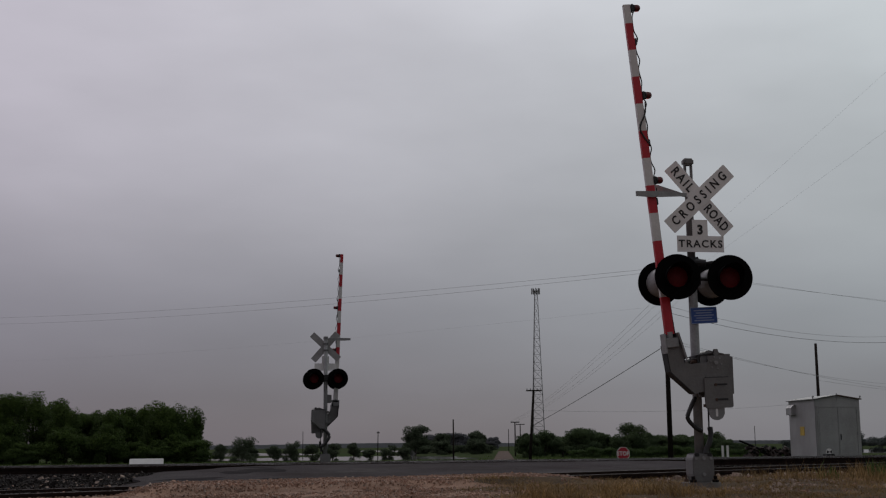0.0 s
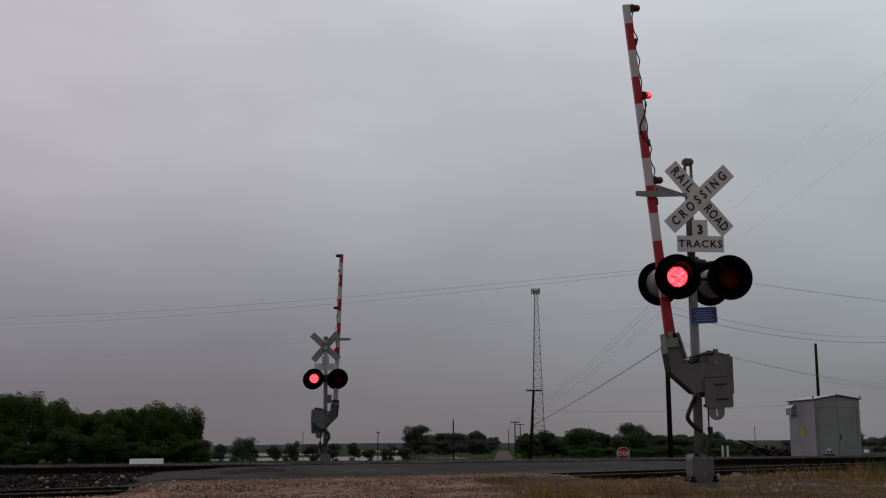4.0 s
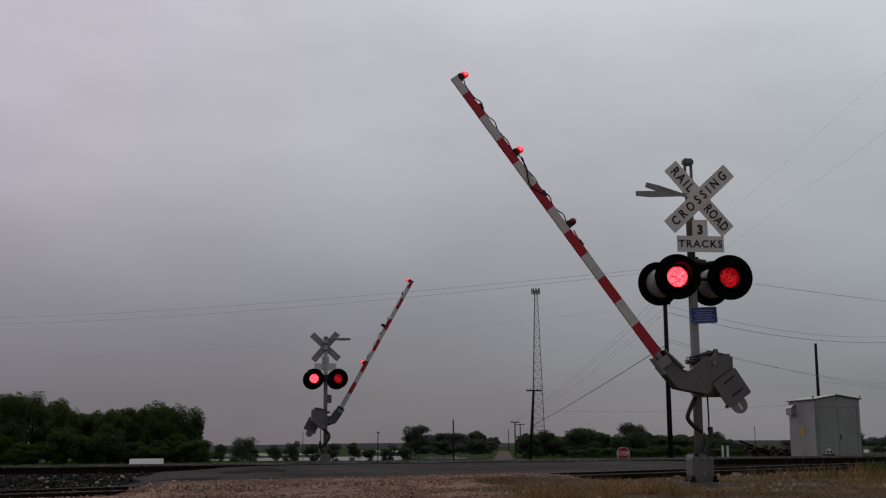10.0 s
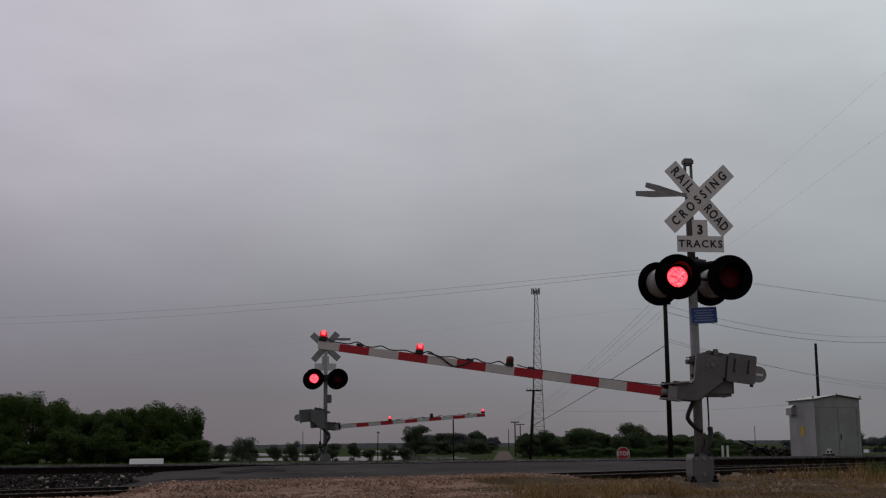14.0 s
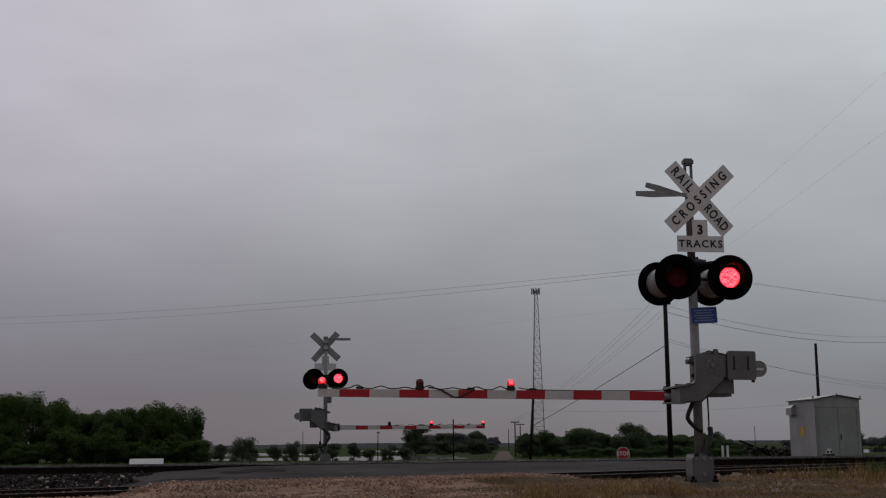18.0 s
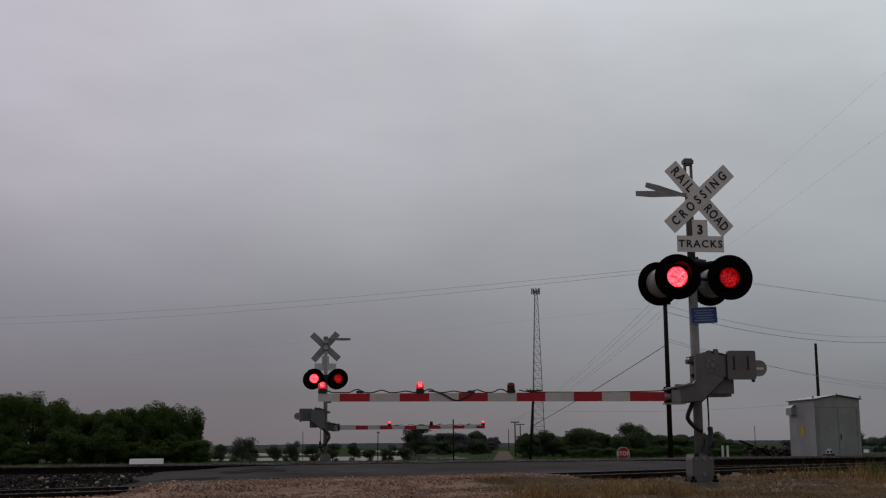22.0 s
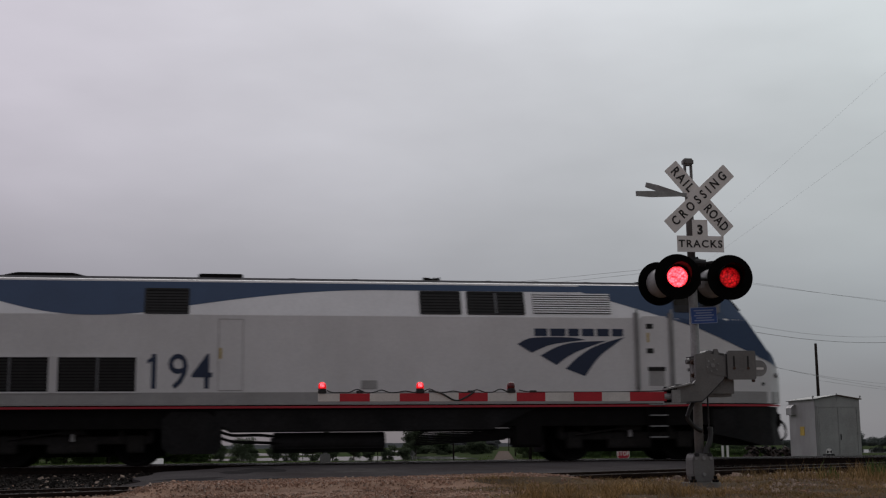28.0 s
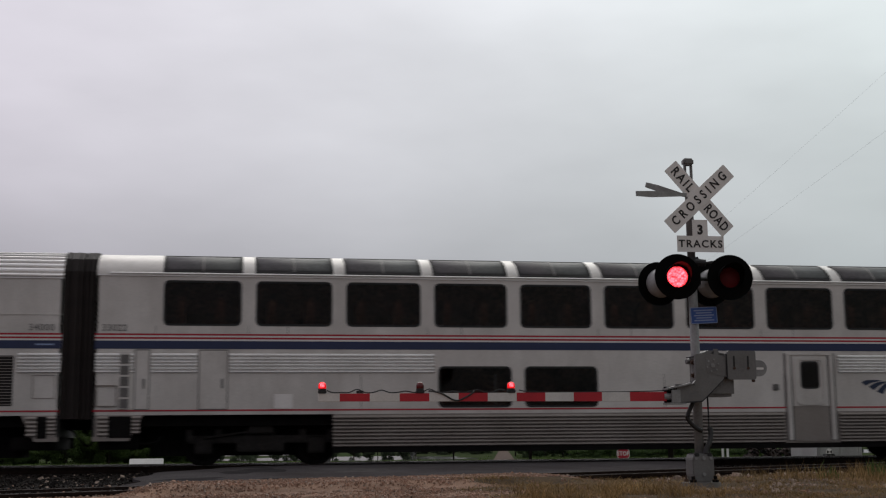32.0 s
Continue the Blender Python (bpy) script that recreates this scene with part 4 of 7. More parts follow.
        add_rod(bm, (-0.02, -0.06, lamp_z + 0.27), (-0.36, -0.30, lamp_z + 0.22), 0.022, n=10)
        part("junction_arm", bm, M_BLACK, s, "black lamp junction with side tubes")
    for ax, phase in ((-0.385, "left"), (0.40, "right")):
        lamp_head(s, pose(ax, -0.43, lamp_z, 0, 0, -9), phase)
        lamp_head(s, pose(ax, 0.36, lamp_z, 0, 0, 180 + 4), {"left": "right", "right": "left"}[phase] if seen_from_back else phase)
    # blue notice: unreadable lines of print
    if face_text:
        bs = part("notice", plate(rounded(-0.20, 0.20, -0.118, 0.118, 0.015, 3), -0.004, 0.004), M_BLUESIGN, s, "blue enamel notice with pale print")
        bs.matrix_basis = pose(0.12, -0.085, 2.37) @ Matrix.Rotation(radians(-3), 4, "Y")
        for i in range(5):
            wv = 0.15 - 0.03 * (i % 2)
            part("print_line", box(-wv, wv, -0.0065, -0.004, 0.072 - i * 0.036 - 0.008, 0.072 - i * 0.036 + 0.008), M_PALEBAR, bs)
        part("notice_edge", frame_ring(-0.20, 0.20, -0.118, 0.118, 0.015, 0.008, -0.006, -0.0042, 3), M_PALEBAR, bs)
    else:
        part("relay_box", box(-0.20, 0.02, -0.11, 0.03, 2.05, 2.32, 0.02), M_GREYPAINT, s, "small grey relay box")
    # fork that steadies the raised arm
    for (xa, ya, za), (xb, yb, zb) in (((-0.06, -0.10, cross_z + 0.05), (-0.95, -0.42, cross_z - 0.01)), ((-0.04, 0.06, cross_z + 0.07), (-0.64, 0.05, cross_z + 0.225))) if face_text else (((0.08, 0.02, cross_z + 0.235), (-0.82, 0.0, cross_z + 0.245)),):
        d = Vector((xb - xa, yb - ya, zb - za))
        mm = Matrix.Translation((xa, ya, za)) @ d.to_track_quat("X", "Z").to_matrix().to_4x4()
        f = part("arm_fork", plate([(0, -0.012), (d.length * 0.7, -0.045), (d.length, -0.035), (d.length, 0.035), (d.length * 0.7, 0.045), (0, 0.03)], -0.012, 0.012), M_GALV, s, "flat steel fork prong")
        f.matrix_basis = mm
    # gate machine on the mast
    px, py, pz = pivot
    bm = bmesh.new()
    if face_text:
        add_box(bm, px - 0.02, px + 0.53, py + 0.045, 0.16, pz - 0.39, pz + 0.22, 0.04)
    else:
        add_plate(bm, [(px - 0.02, pz + 0.22), (px + 0.40, pz + 0.19), (px + 0.42, pz - 0.16), (px + 0.12, pz - 0.41), (px - 0.02, pz - 0.41)], py + 0.045, 0.16)
    add_plate(bm, [(px - 0.02, pz + 0.20), (px + 0.16, pz + 0.27), (px + 0.40, pz + 0.22)], py + 0.06, 0.14)
    part("gate_machine", bm, M_GREYPAINT, s, "grey steel gate machine housing")
    part("machine_lid", add_plate(bmesh.new(), [(px - 0.05, pz + 0.175), (px + 0.30, pz + 0.235), (px + 0.30, pz + 0.248), (px - 0.05, pz + 0.19)], py + 0.03, 0.17), M_BLACK, s, "dark hinged lid edge")
    part("lid_latch", add_box(bmesh.new(), px + 0.22, px + 0.29, py + 0.02, py + 0.06, pz + 0.19, pz + 0.285, 0.008), M_GREYPAINT, s)
    part("machine_seam", box(px - 0.022, px - 0.004, py + 0.03, py + 0.06, pz - 0.36, pz + 0.18), M_BLACK, s, "dark flange seam")
    for bz in (pz + 0.10, pz - 0.09):
        part("mounting_bolt", add_rod(rod((px - 0.06, py + 0.10, bz), (px - 0.02, py + 0.10, bz), 0.045, n=8), (px - 0.10, py + 0.10, bz), (px - 0.05, py + 0.10, bz), 0.028, n=8), M_RUST, s, "rusty mounting bolt")
    bm = bmesh.new()
    for dz in (0.12, -0.22):
        add_box(bm, -0.13, 0.02, -0.09, 0.09, pz + dz - 0.035, pz + dz + 0.035, 0.01)
        add_rod(bm, (-0.16, -0.06, pz + dz), (-0.10, -0.06, pz + dz), 0.035, n=8)
    part("mast_clamp", bm, M_GREYPAINT, s)
    # hoses and conduits
    part("cable_hose", tube(curve_pts([(px - 0.02, -0.05, pz - 0.40), (px - 0.13, -0.10, pz - 0.58), (px - 0.16, -0.10, pz - 0.70), (px - 0.04, -0.09, pz - 0.83), (0.02, -0.09, pz - 0.87)]), 0.032), M_RUBBER, s, "black cable hose", smooth=True)
    part("cable_hose", tube(curve_pts([(0.165, -0.02, pz - 0.82), (0.165, -0.04, pz - 0.92), (0.12, -0.08, 0.54), (0.06, -0.10, 0.46), (0.05, -0.12, 0.39)]), 0.038), M_RUBBER, s, "black cable hose", smooth=True)
    part("conduit", tube(curve_pts([(0.155, 0.0, pz - 0.35), (0.16, 0.0, pz - 0.7), (0.16, 0.02, 0.45), (0.16, 0.02, 0.06)]), 0.012), M_RUBBER, s, smooth=True)
    # the swinging arm: plates, counterweight, boom, stripes and lamps; its space has the pivot at the origin, the boom to -x
    arm = part("gate_arm", plate([(0.20, 0.21), (0.30, 0.19), (0.34, -0.14), (0.06, -0.40), (0.0, -0.45), (-0.38, -0.475), (-0.38, -0.22), (-0.14, -0.22), (-0.08, -0.16), (-0.08, 0.20), (0.06, 0.23)], -0.03, 0.03), M_GREYPAINT, s, "grey steel arm plate")
    weight = part("counterweight", plate(rounded(0.21, 0.64, -0.20, 0.21, 0.03, 3), -0.062, -0.022), M_GREYPAINT, s, "grey counterweight plate")
    WEIGHTS.append(weight)
    part("weight_arm", plate([(-0.10, -0.10), (0.24, -0.17), (0.24, 0.15), (-0.10, 0.10)], -0.034, 0.02), M_GREYPAINT, weight)
    part("rear_weight", add_plate(bmesh.new(), rounded(0.05, 0.31, -0.42, 0.10, 0.03, 3), 0.08, 0.18), M_GREYPAINT, weight, "second counterweight plate behind")
    bm = bmesh.new()
    for i in range(6):
        a = radians(60 * i + 15)
        add_rod(bm, (0.085 * math.cos(a), -0.034, 0.085 * math.sin(a)), (0.085 * math.cos(a), -0.046, 0.085 * math.sin(a)), 0.013, n=6)
    add_rod(bm, (0, -0.034, 0), (0, -0.05, 0), 0.03, n=12)
    part("hub_bolts", bm, M_GALV, weight)
    part("hub_plate", rod((0, -0.034, 0), (0, -0.038, 0), 0.05, n=20), M_GREYPAINT, weight)
    part("arm_edge", add_box(box(-0.382, -0.10, -0.034, -0.030, -0.232, -0.222), -0.382, -0.372, -0.034, -0.030, -0.47, -0.232), M_BLACK, arm, "dark plate edge")
    # flange coloured black for the shade on its underside
    part("arm_edge", plate([(0.0, -0.45), (0.06, -0.40), (0.34, -0.14), (0.34, -0.155), (0.065, -0.415), (0.0, -0.468), (-0.38, -0.49), (-0.38, -0.475)], -0.034, 0.155), M_BLACK, arm, "arm flange with its shade painted black")
    # black plate paints the shade inside the arm bracket
    part("bracket_gap", box(-0.53, -0.34, 0.055, 0.07, -0.475, -0.25), M_UNDER, arm, "black plate for the shaded hollow of the arm bracket")
    # thin black strip paints the shadow along the weight's edge
    part("counterweight_lip", box(0.202, 0.211, -0.064, -0.018, -0.18, 0.16), M_BLACK, weight, "plate edge with its shadow painted black")
    for bx in (0.31, 0.52):
        part("weight_bolt", rod((bx, -0.063, -0.04), (bx, -0.078, -0.04), 0.020, n=8), M_RUST, weight)
    part("weight_bolt", rod((0.58, -0.04, -0.215), (0.62, -0.04, -0.215), 0.02, n=8), M_RUST, weight)
    bm = bmesh.new()
    tab = [(0.61, -0.155)] + [(0.695 + 0.115 * math.cos(radians(a)), -0.04 + 0.115 * math.sin(radians(a))) for a in range(-90, 91, 15)] + [(0.61, 0.075)]
    hole = rounded(0.65, 0.76, -0.060, -0.028, 0.012, 2)
    add_plate(bm, tab, -0.05, -0.02)
    part("counterweight_tab", bm, M_GALV, weight, "rounded slotted tab")
    # white strip paints the daylight seen through the tab's slot
    part("tab_slot", plate(hole, -0.052, -0.0505), M_WHITE, weight)
    bm = bmesh.new()
    for x in (0.31, 0.52):
        bm = bmesh.new()
        add_box(bm, x - 0.012, x + 0.012, -0.068, -0.0625, -0.02, 0.135)
        # black strip paints the shade inside the slot
        part("adjusting_slot", bm, M_BLACK, weight)
    bm = bmesh.new()
    for sy in (-1, 1):
        add_box(bm, -0.47, -0.34, sy * 0.075 - 0.012, sy * 0.075 + 0.012, -0.475, -0.30, 0.004)
    add_box(bm, -0.54, -0.26, -0.09, 0.09, -0.500, -0.478)
    add_plate(bm, [(-0.54, -0.275), (-0.30, -0.225), (-0.16, -0.20), (-0.16, -0.22), (-0.30, -0.25), (-0.54, -0.30)], -0.09, 0.09)
    add_rod(bm, (-0.34, 0, arm_drop), (-0.56, 0, arm_drop), 0.050, n=12)
    part("arm_bracket", bm, M_GALV, arm, "galvanised arm bracket")
    for piece in (weight, *weight.children):
        piece.data.transform(Matrix.Translation((-0.045, 0, 0.005)))
    # boom in stripes, tapering a little to the tip
    x_root, n_str = -0.657, 12
    for i in range(n_str):
        xa, xb = x_root - i * 0.4064 + (0.13 if i == 0 else 0.0), x_root - (i + 1) * 0.4064
        if i == n_str - 1:
            xb = xa - 0.287
        ha, hb = 0.064 - 0.0011 * i, 0.064 - 0.0011 * (i + 1)
        part("stripe", plate([(xa, arm_drop - ha), (xa, arm_drop + ha), (xb, arm_drop + hb), (xb, arm_drop - hb)], -0.030, 0.030), M_RED if (i % 2 == 0) == first_red else M_STRIPEWHITE, arm, "red reflective stripe" if (i % 2 == 0) == first_red else "white reflective stripe")
    top = arm_drop + 0.056
    for lx, ph in zip(lamp_x, ("tip", "middle", "inner")):
        gate_lamp(arm, lx, top, ph, seen_from_back)
    pts = [(-5.30, 0, top + 0.04)]
    x = -5.22
    k = 0
    while x < -2.75:
        pts.append((x, 0.01 * math.sin(k * 2.1), top + 0.012 + (0.045 if k % 3 == 0 else 0.0) * abs(math.sin(k * 1.7))))
        x += 0.11
        k += 1
    part("lamp_cable", tube(curve_pts(pts, 3), 0.009, 6), M_RUBBER, arm, "black lamp cable")
    part("lamp_cable", tube(curve_pts([(-3.92, -0.034, top + 0.03), (-3.75, -0.04, top), (-3.55, -0.04, arm_drop - 0.045), (-3.40, -0.04, arm_drop + 0.0), (-3.28, -0.034, top + 0.02)], 5), 0.012, 6), M_RUBBER, arm, "black lamp cable")
    part("lamp_cable", tube(curve_pts([(-2.65, 0, top + 0.04), (-2.4, 0.0, top + 0.012), (-1.4, 0, top + 0.010), (-0.75, 0, top + 0.02), (-0.45, 0, -0.30)], 4), 0.008, 6), M_RUBBER, arm, "black lamp cable")
    for q in (-4.85, -3.32, -2.45):
        part("cable_clip", box(q - 0.05, q + 0.05, -0.02, 0.02, top, top + 0.035, 0.006), M_BLACK, arm)
    return s, arm


NEAR_SIGNAL, NEAR_ARM = crossing_signal(pose(6.66, 17.05, -0.26), "railroad crossing signal with crossbuck, flashing lights and striped gate", 0.11, 4.08, (-0.03, -0.24, 1.59), True, 2.88, -0.39, False, True, (-5.36, -4.03, -2.76), 4.35)
FAR_SIGNAL, FAR_ARM = crossing_signal(pose(3.21, 41.05, -0.36, 0, 0, 180), "opposite crossing signal with striped gate, seen from behind", 0.0, 3.90, (0.05, -0.24, 1.63), False, 2.83, -0.39, True, False, (-5.36, -3.60, -2.19), 4.18)


# ---- beyond the tracks: shed, signs, poles and wires ----
def equipment_shed():
    t = thing("equipment_shed", "grey aluminium signal shed with double doors and gable roof", "shed", pose(23.80, 48.0, -0.72))
    W, D, H = 1.98, 2.4, 2.70
    part("base", box(-0.05, W + 0.05, -0.05, D + 0.05, -0.3, 0.12, 0.02), M_CONC, t, "concrete plinth")
    bm = bmesh.new()
    add_plate(bm, [(0, 0.1), (W, 0.1), (W, H), (W / 2, H + 0.16), (0, H)], 0.0, 0.05)
    part("front_wall", bm, M_SHED, t)
    part("back_wall", plate([(0, 0.1), (W, 0.1), (W, H), (W / 2, H + 0.16), (0, H)], D - 0.05, D), M_SHED, t)
    part("side_wall", box(0, 0.05, 0.05, D - 0.05, 0.1, H), M_SHED, t)
    part("side_wall", box(W - 0.05, W, 0.05, D - 0.05, 0.1, H), M_SHED, t)
    for sgn in (-1, 1):
        bm = bmesh.new()
        xe = W / 2 + sgn * (W / 2 + 0.08)
        add_plate(bm, [(W / 2, H + 0.17), (xe, H - 0.005), (xe, H + 0.03), (W / 2, H + 0.205)] if sgn > 0 else [(xe, H - 0.005), (W / 2, H + 0.17), (W / 2, H + 0.205), (xe, H + 0.03)], -0.08, D + 0.08)
        part("roof", bm, M_RUST if sgn > 0 else M_GREYPAINT, t, "weathered sheet roof")
    for i, (x0, x1) in enumerate(((0.16, 0.98), (1.0, 1.82))):
        d = part("door", box(x0, x1, -0.022, -0.002, 0.18, 2.38, 0.008), M_SHED, t, "grey sheet door")
        if i:
            part("handle", add_rod(box(x0 + 0.06, x0 + 0.10, -0.05, -0.022, 1.05, 1.30, 0.008), (x0 + 0.08, -0.05, 1.2), (x0 + 0.08, -0.09, 1.2), 0.015, n=8), M_BLACK, d)
        for hz in (0.4, 1.3, 2.2):
            hx = x0 - 0.02 if i == 0 else x1 - 0.02
            part("hinge", box(hx, hx + 0.04, -0.03, -0.012, hz - 0.06, hz + 0.06), M_GALV, d)
    part("door_frame", add_box(add_box(add_box(bmesh.new(), 0.09, 0.145, -0.03, -0.002, 0.12, 2.44), 1.825, 1.88, -0.03, -0.002, 0.12, 2.44), 0.146, 1.824, -0.03, -0.002, 2.39, 2.44), M_SHED, t)
    part("vent_hood", plate([(0.0, 0), (0.0, 0.42), (0.09, 0.42), (0.20, 0.30), (0.20, 0.0)], 0, 0.5), M_SHED, t, "vent hood on the side wall").matrix_basis = pose(0.0, 1.75, 2.12) @ Matrix.Scale(-1, 4, (1, 0, 0))
    part("warning_plate", box(-0.012, -0.002, 1.0, 1.4, 1.25, 1.62), M_YELLOW, t, "faded yellow warning plate")
    for cx0 in (-0.05, W / 2, W + 0.05):
        part("lifting_eye", add_rod(rod((cx0, 0.0, H), (cx0, 0.0, H + (0.16 if cx0 != W / 2 else 0.26)), 0.02, n=8), (cx0, -0.02, H + 0.12), (cx0, 0.02, H + 0.12), 0.035, n=10), M_GALV, t)
    part("corner_trim", box(-0.01, 0.03, -0.012, -0.003, 0.1, H - 0.02), M_GALV, t)
    return t


equipment_shed()

sw = thing("switch_stand", "low switch stand with black and white target", "switch stand", pose(19.55, 38.6, -0.22))
part("stand_base", box(-0.15, 0.15, -0.15, 0.15, -0.05, 0.10, 0.02), M_BLACK, sw)
part("stand_post", rod((0, 0, 0.02), (0, 0, 0.12), 0.03), M_BLACK, sw)
part("target", rod((0, -0.05, 0.165), (0, -0.03, 0.165), 0.11, n=20), M_WHITE, sw, "white round target")
part("target_mark", plate([(-0.09, 0.225), (0, 0.165), (-0.09, 0.105)], -0.056, -0.052), M_BLACK, sw)
part("target_mark", plate([(0.09, 0.105), (0, 0.165), (0.09, 0.225)], -0.056, -0.052), M_BLACK, sw)

slab = thing("marker_board", "low white painted board lying beyond the rails", "board", pose(-2.70, 45.0, -0.68))
part("panel", box(-0.58, 0.58, -0.03, 0.03, -0.18, 0.18, 0.01), M_WHITE, slab).matrix_basis = pose(0, 0, 0.45, -38)
for px0 in (-0.45, 0.45):
    part("leg", box(px0 - 0.03, px0 + 0.03, -0.025, 0.025, -0.05, 0.40), M_GALV, slab)


def stop_sign():
    t = thing("stop_sign", "red octagonal stop sign on a steel post", "stop sign", pose(22.05, 68.0, float(height(22, 68))))
    zc = -0.30 - float(height(22, 68))
    R = 0.405
    octo = [(R * math.cos(radians(22.5 + 45 * i)), zc + R * math.sin(radians(22.5 + 45 * i))) for i in range(8)]
    octi = [(x * 0.93, zc + (z - zc) * 0.93) for x, z in octo]
    part("post", box(-0.03, 0.03, 0.004, 0.04, -0.1, zc + 0.2), M_GALV, t)
    part("border", plate(octo, -0.003, 0.003), M_WHITE, t)
    part("panel", plate(octi, -0.007, -0.0035), M_STOPRED, t)
    lettering("lettering", "STOP", 0.33, M_WHITE, t, pose(0, -0.010, zc), 0.86, bold=0.008)
    return t


stop_sign()

back_sign = thing("sign_back", "grey back of a road sign by the field road", "road sign", pose(22.2, 150, float(height(23, 150))))
part("post", rod((0, 0, -0.1), (0, 0, 1.0), 0.04), M_GALV, back_sign)
part("panel", plate([(0, 0.26), (0.42, 0.68), (0, 1.10), (-0.42, 0.68)], -0.05, -0.045), M_GREYPAINT, back_sign)

for mx in (32.9, 33.25):
    mp = thing("marker_post", "short white marker post beyond the tracks", "marker post", pose(mx, 80, float(height(mx, 80))), group="marker posts")
    part("post", box(-0.075, 0.075, -0.04, 0.04, -0.1, 1.02, 0.015), M_WHITE, mp)


def wood_pole(label, x, y, top, r, lean=(0, 0), arm=0.0, arm_drop=0.35):
    g = float(height(x, y))
    t = thing("utility_pole", label, "utility pole", pose(x, y, g), group="utility poles")
    h = top - g
    part("pole", rod((0, 0, -0.5), (lean[0], lean[1], h), r, r * 0.72, n=12), M_POLE, t, smooth=True)
    if arm:
        part("cross_arm", box(lean[0] - arm, lean[0] + arm, -0.16, -0.06, h - arm_drop, h - arm_drop + 0.12), M_POLE, t)
        for k in (-0.9, -0.45, 0.45, 0.9):
            part("insulator", rod((lean[0] + arm * k, -0.11, h - arm_drop + 0.12), (lean[0] + arm * k, -0.11, h - arm_drop + 0.26), 0.04, n=8), M_GALV, t)
    return t


P_TALL = wood_pole("tall dark wooden utility pole behind the signal", 24.85, 68.0, 10.15, 0.155, arm=0.28, arm_drop=2.0)
wood_pole("dark wooden pole standing behind the shed", 47.5, 95.0, 8.2, 0.15)
wood_pole("dark wooden pole with a short cross arm", 26.92, 110.0, 5.15, 0.15, lean=(0.50, 0), arm=0.72, arm_drop=0.16)
wood_pole("far utility pole with a cross arm by the road", 39.6, 170.0, 3.35, 0.11, arm=0.62, arm_drop=0.12)
wood_pole("far utility pole by the road", 52.2, 220.0, 3.9, 0.11, arm=0.8, arm_drop=0.2)
wood_pole("far utility pole by the road", 72.8, 320.0, 4.2, 0.11)
wood_pole("bare dark post in the field", 18.17, 100.0, 2.32, 0.075)
wood_pole("thin far pole in the field", 26.4, 220.0, 2.75, 0.09, lean=(0.1, 0), arm=0.25)
wood_pole("thin far pole in the field", 13.3, 220.0, 2.85, 0.07)
wood_pole("thin far pole in the field", 79.3, 180.0, 2.65, 0.06)


def wire(label, a, b, sag, r, material=None):
    a, b = Vector(a), Vector(b)
    pts = []
    for i in range(25):
        u = i / 24
        q = a.lerp(b, u)
        q.z -= 4 * sag * u * (1 - u)
        pts.append(q)
    r = r if material else r * 0.62
    return tagged(part("power_line", tube(pts, r, 5), material or M_THINWIRE), label, "power line", group="overhead wires")


T = Vector((24.77, 68, 10.1))
for k, (dy, dz) in enumerate(((0.0, 0.0), (0.4, 0.25))):
    wire("thin overhead power line between distant poles", T + Vector((0, dy, dz)), (-60 - 6 * k, 205, 20.2 + 0.9 * k), 1.6, 0.014)
    wire("thin overhead power line between distant poles", T + Vector((0, dy, dz)), (95, 118, 13.3 - 0.6 * k), 0.7, 0.012)
wire("thin overhead power line between distant poles", (24.8, 68, 8.1), (-50, 190, 13.0), 1.2, 0.0045)
# wires that climb over the camera's right shoulder
wire("thin overhead power line rising out of view", T, (31, 27, 22.5), 0.2, 0.004)
wire("thin overhead power line rising out of view", T - Vector((0, 0, 1.2)), (31, 27, 18.7), 0.2, 0.004)
# service wires on the tall pole
wire("dark service cable slung from the tall pole", (24.8, 67.8, 5.85), (27.3, 110, 1.95), 0.12, 0.022, M_WIRE)
wire("dark overhead cable sagging away to the side", (24.75, 67.9, 7.75), (52.2, 84, 7.75), 0.95, 0.012, M_WIRE)
wire("thin overhead cable sagging away to the side", (24.9, 68, 8.1), (53.8, 95, 8.8), 0.6, 0.016)
wire("thin overhead cable running to a far pole", (25.0, 68, 6.15), (53.5, 95, 4.6), 0.3, 0.015)
wire("thin overhead cable sagging away to the side", (25.0, 68, 6.0), (53.5, 95, 4.9), 0.35, 0.013)
wire("thin overhead cable running to a far pole", (47.5, 95, 5.2), (85, 110, 4.0), 0.6, 0.014)
wire("thin overhead cable running to a far pole", (27.3, 110, 3.3), (60, 118, 4.3), 0.5, 0.016)
for k, off in enumerate((-0.75, -0.35, 0.35, 0.75)):
    wire("thin overhead line along the field road", (24.85 + off, 67.9, 8.35), (39.6 + off * 0.7, 170, 3.5), 0.8, 0.010)


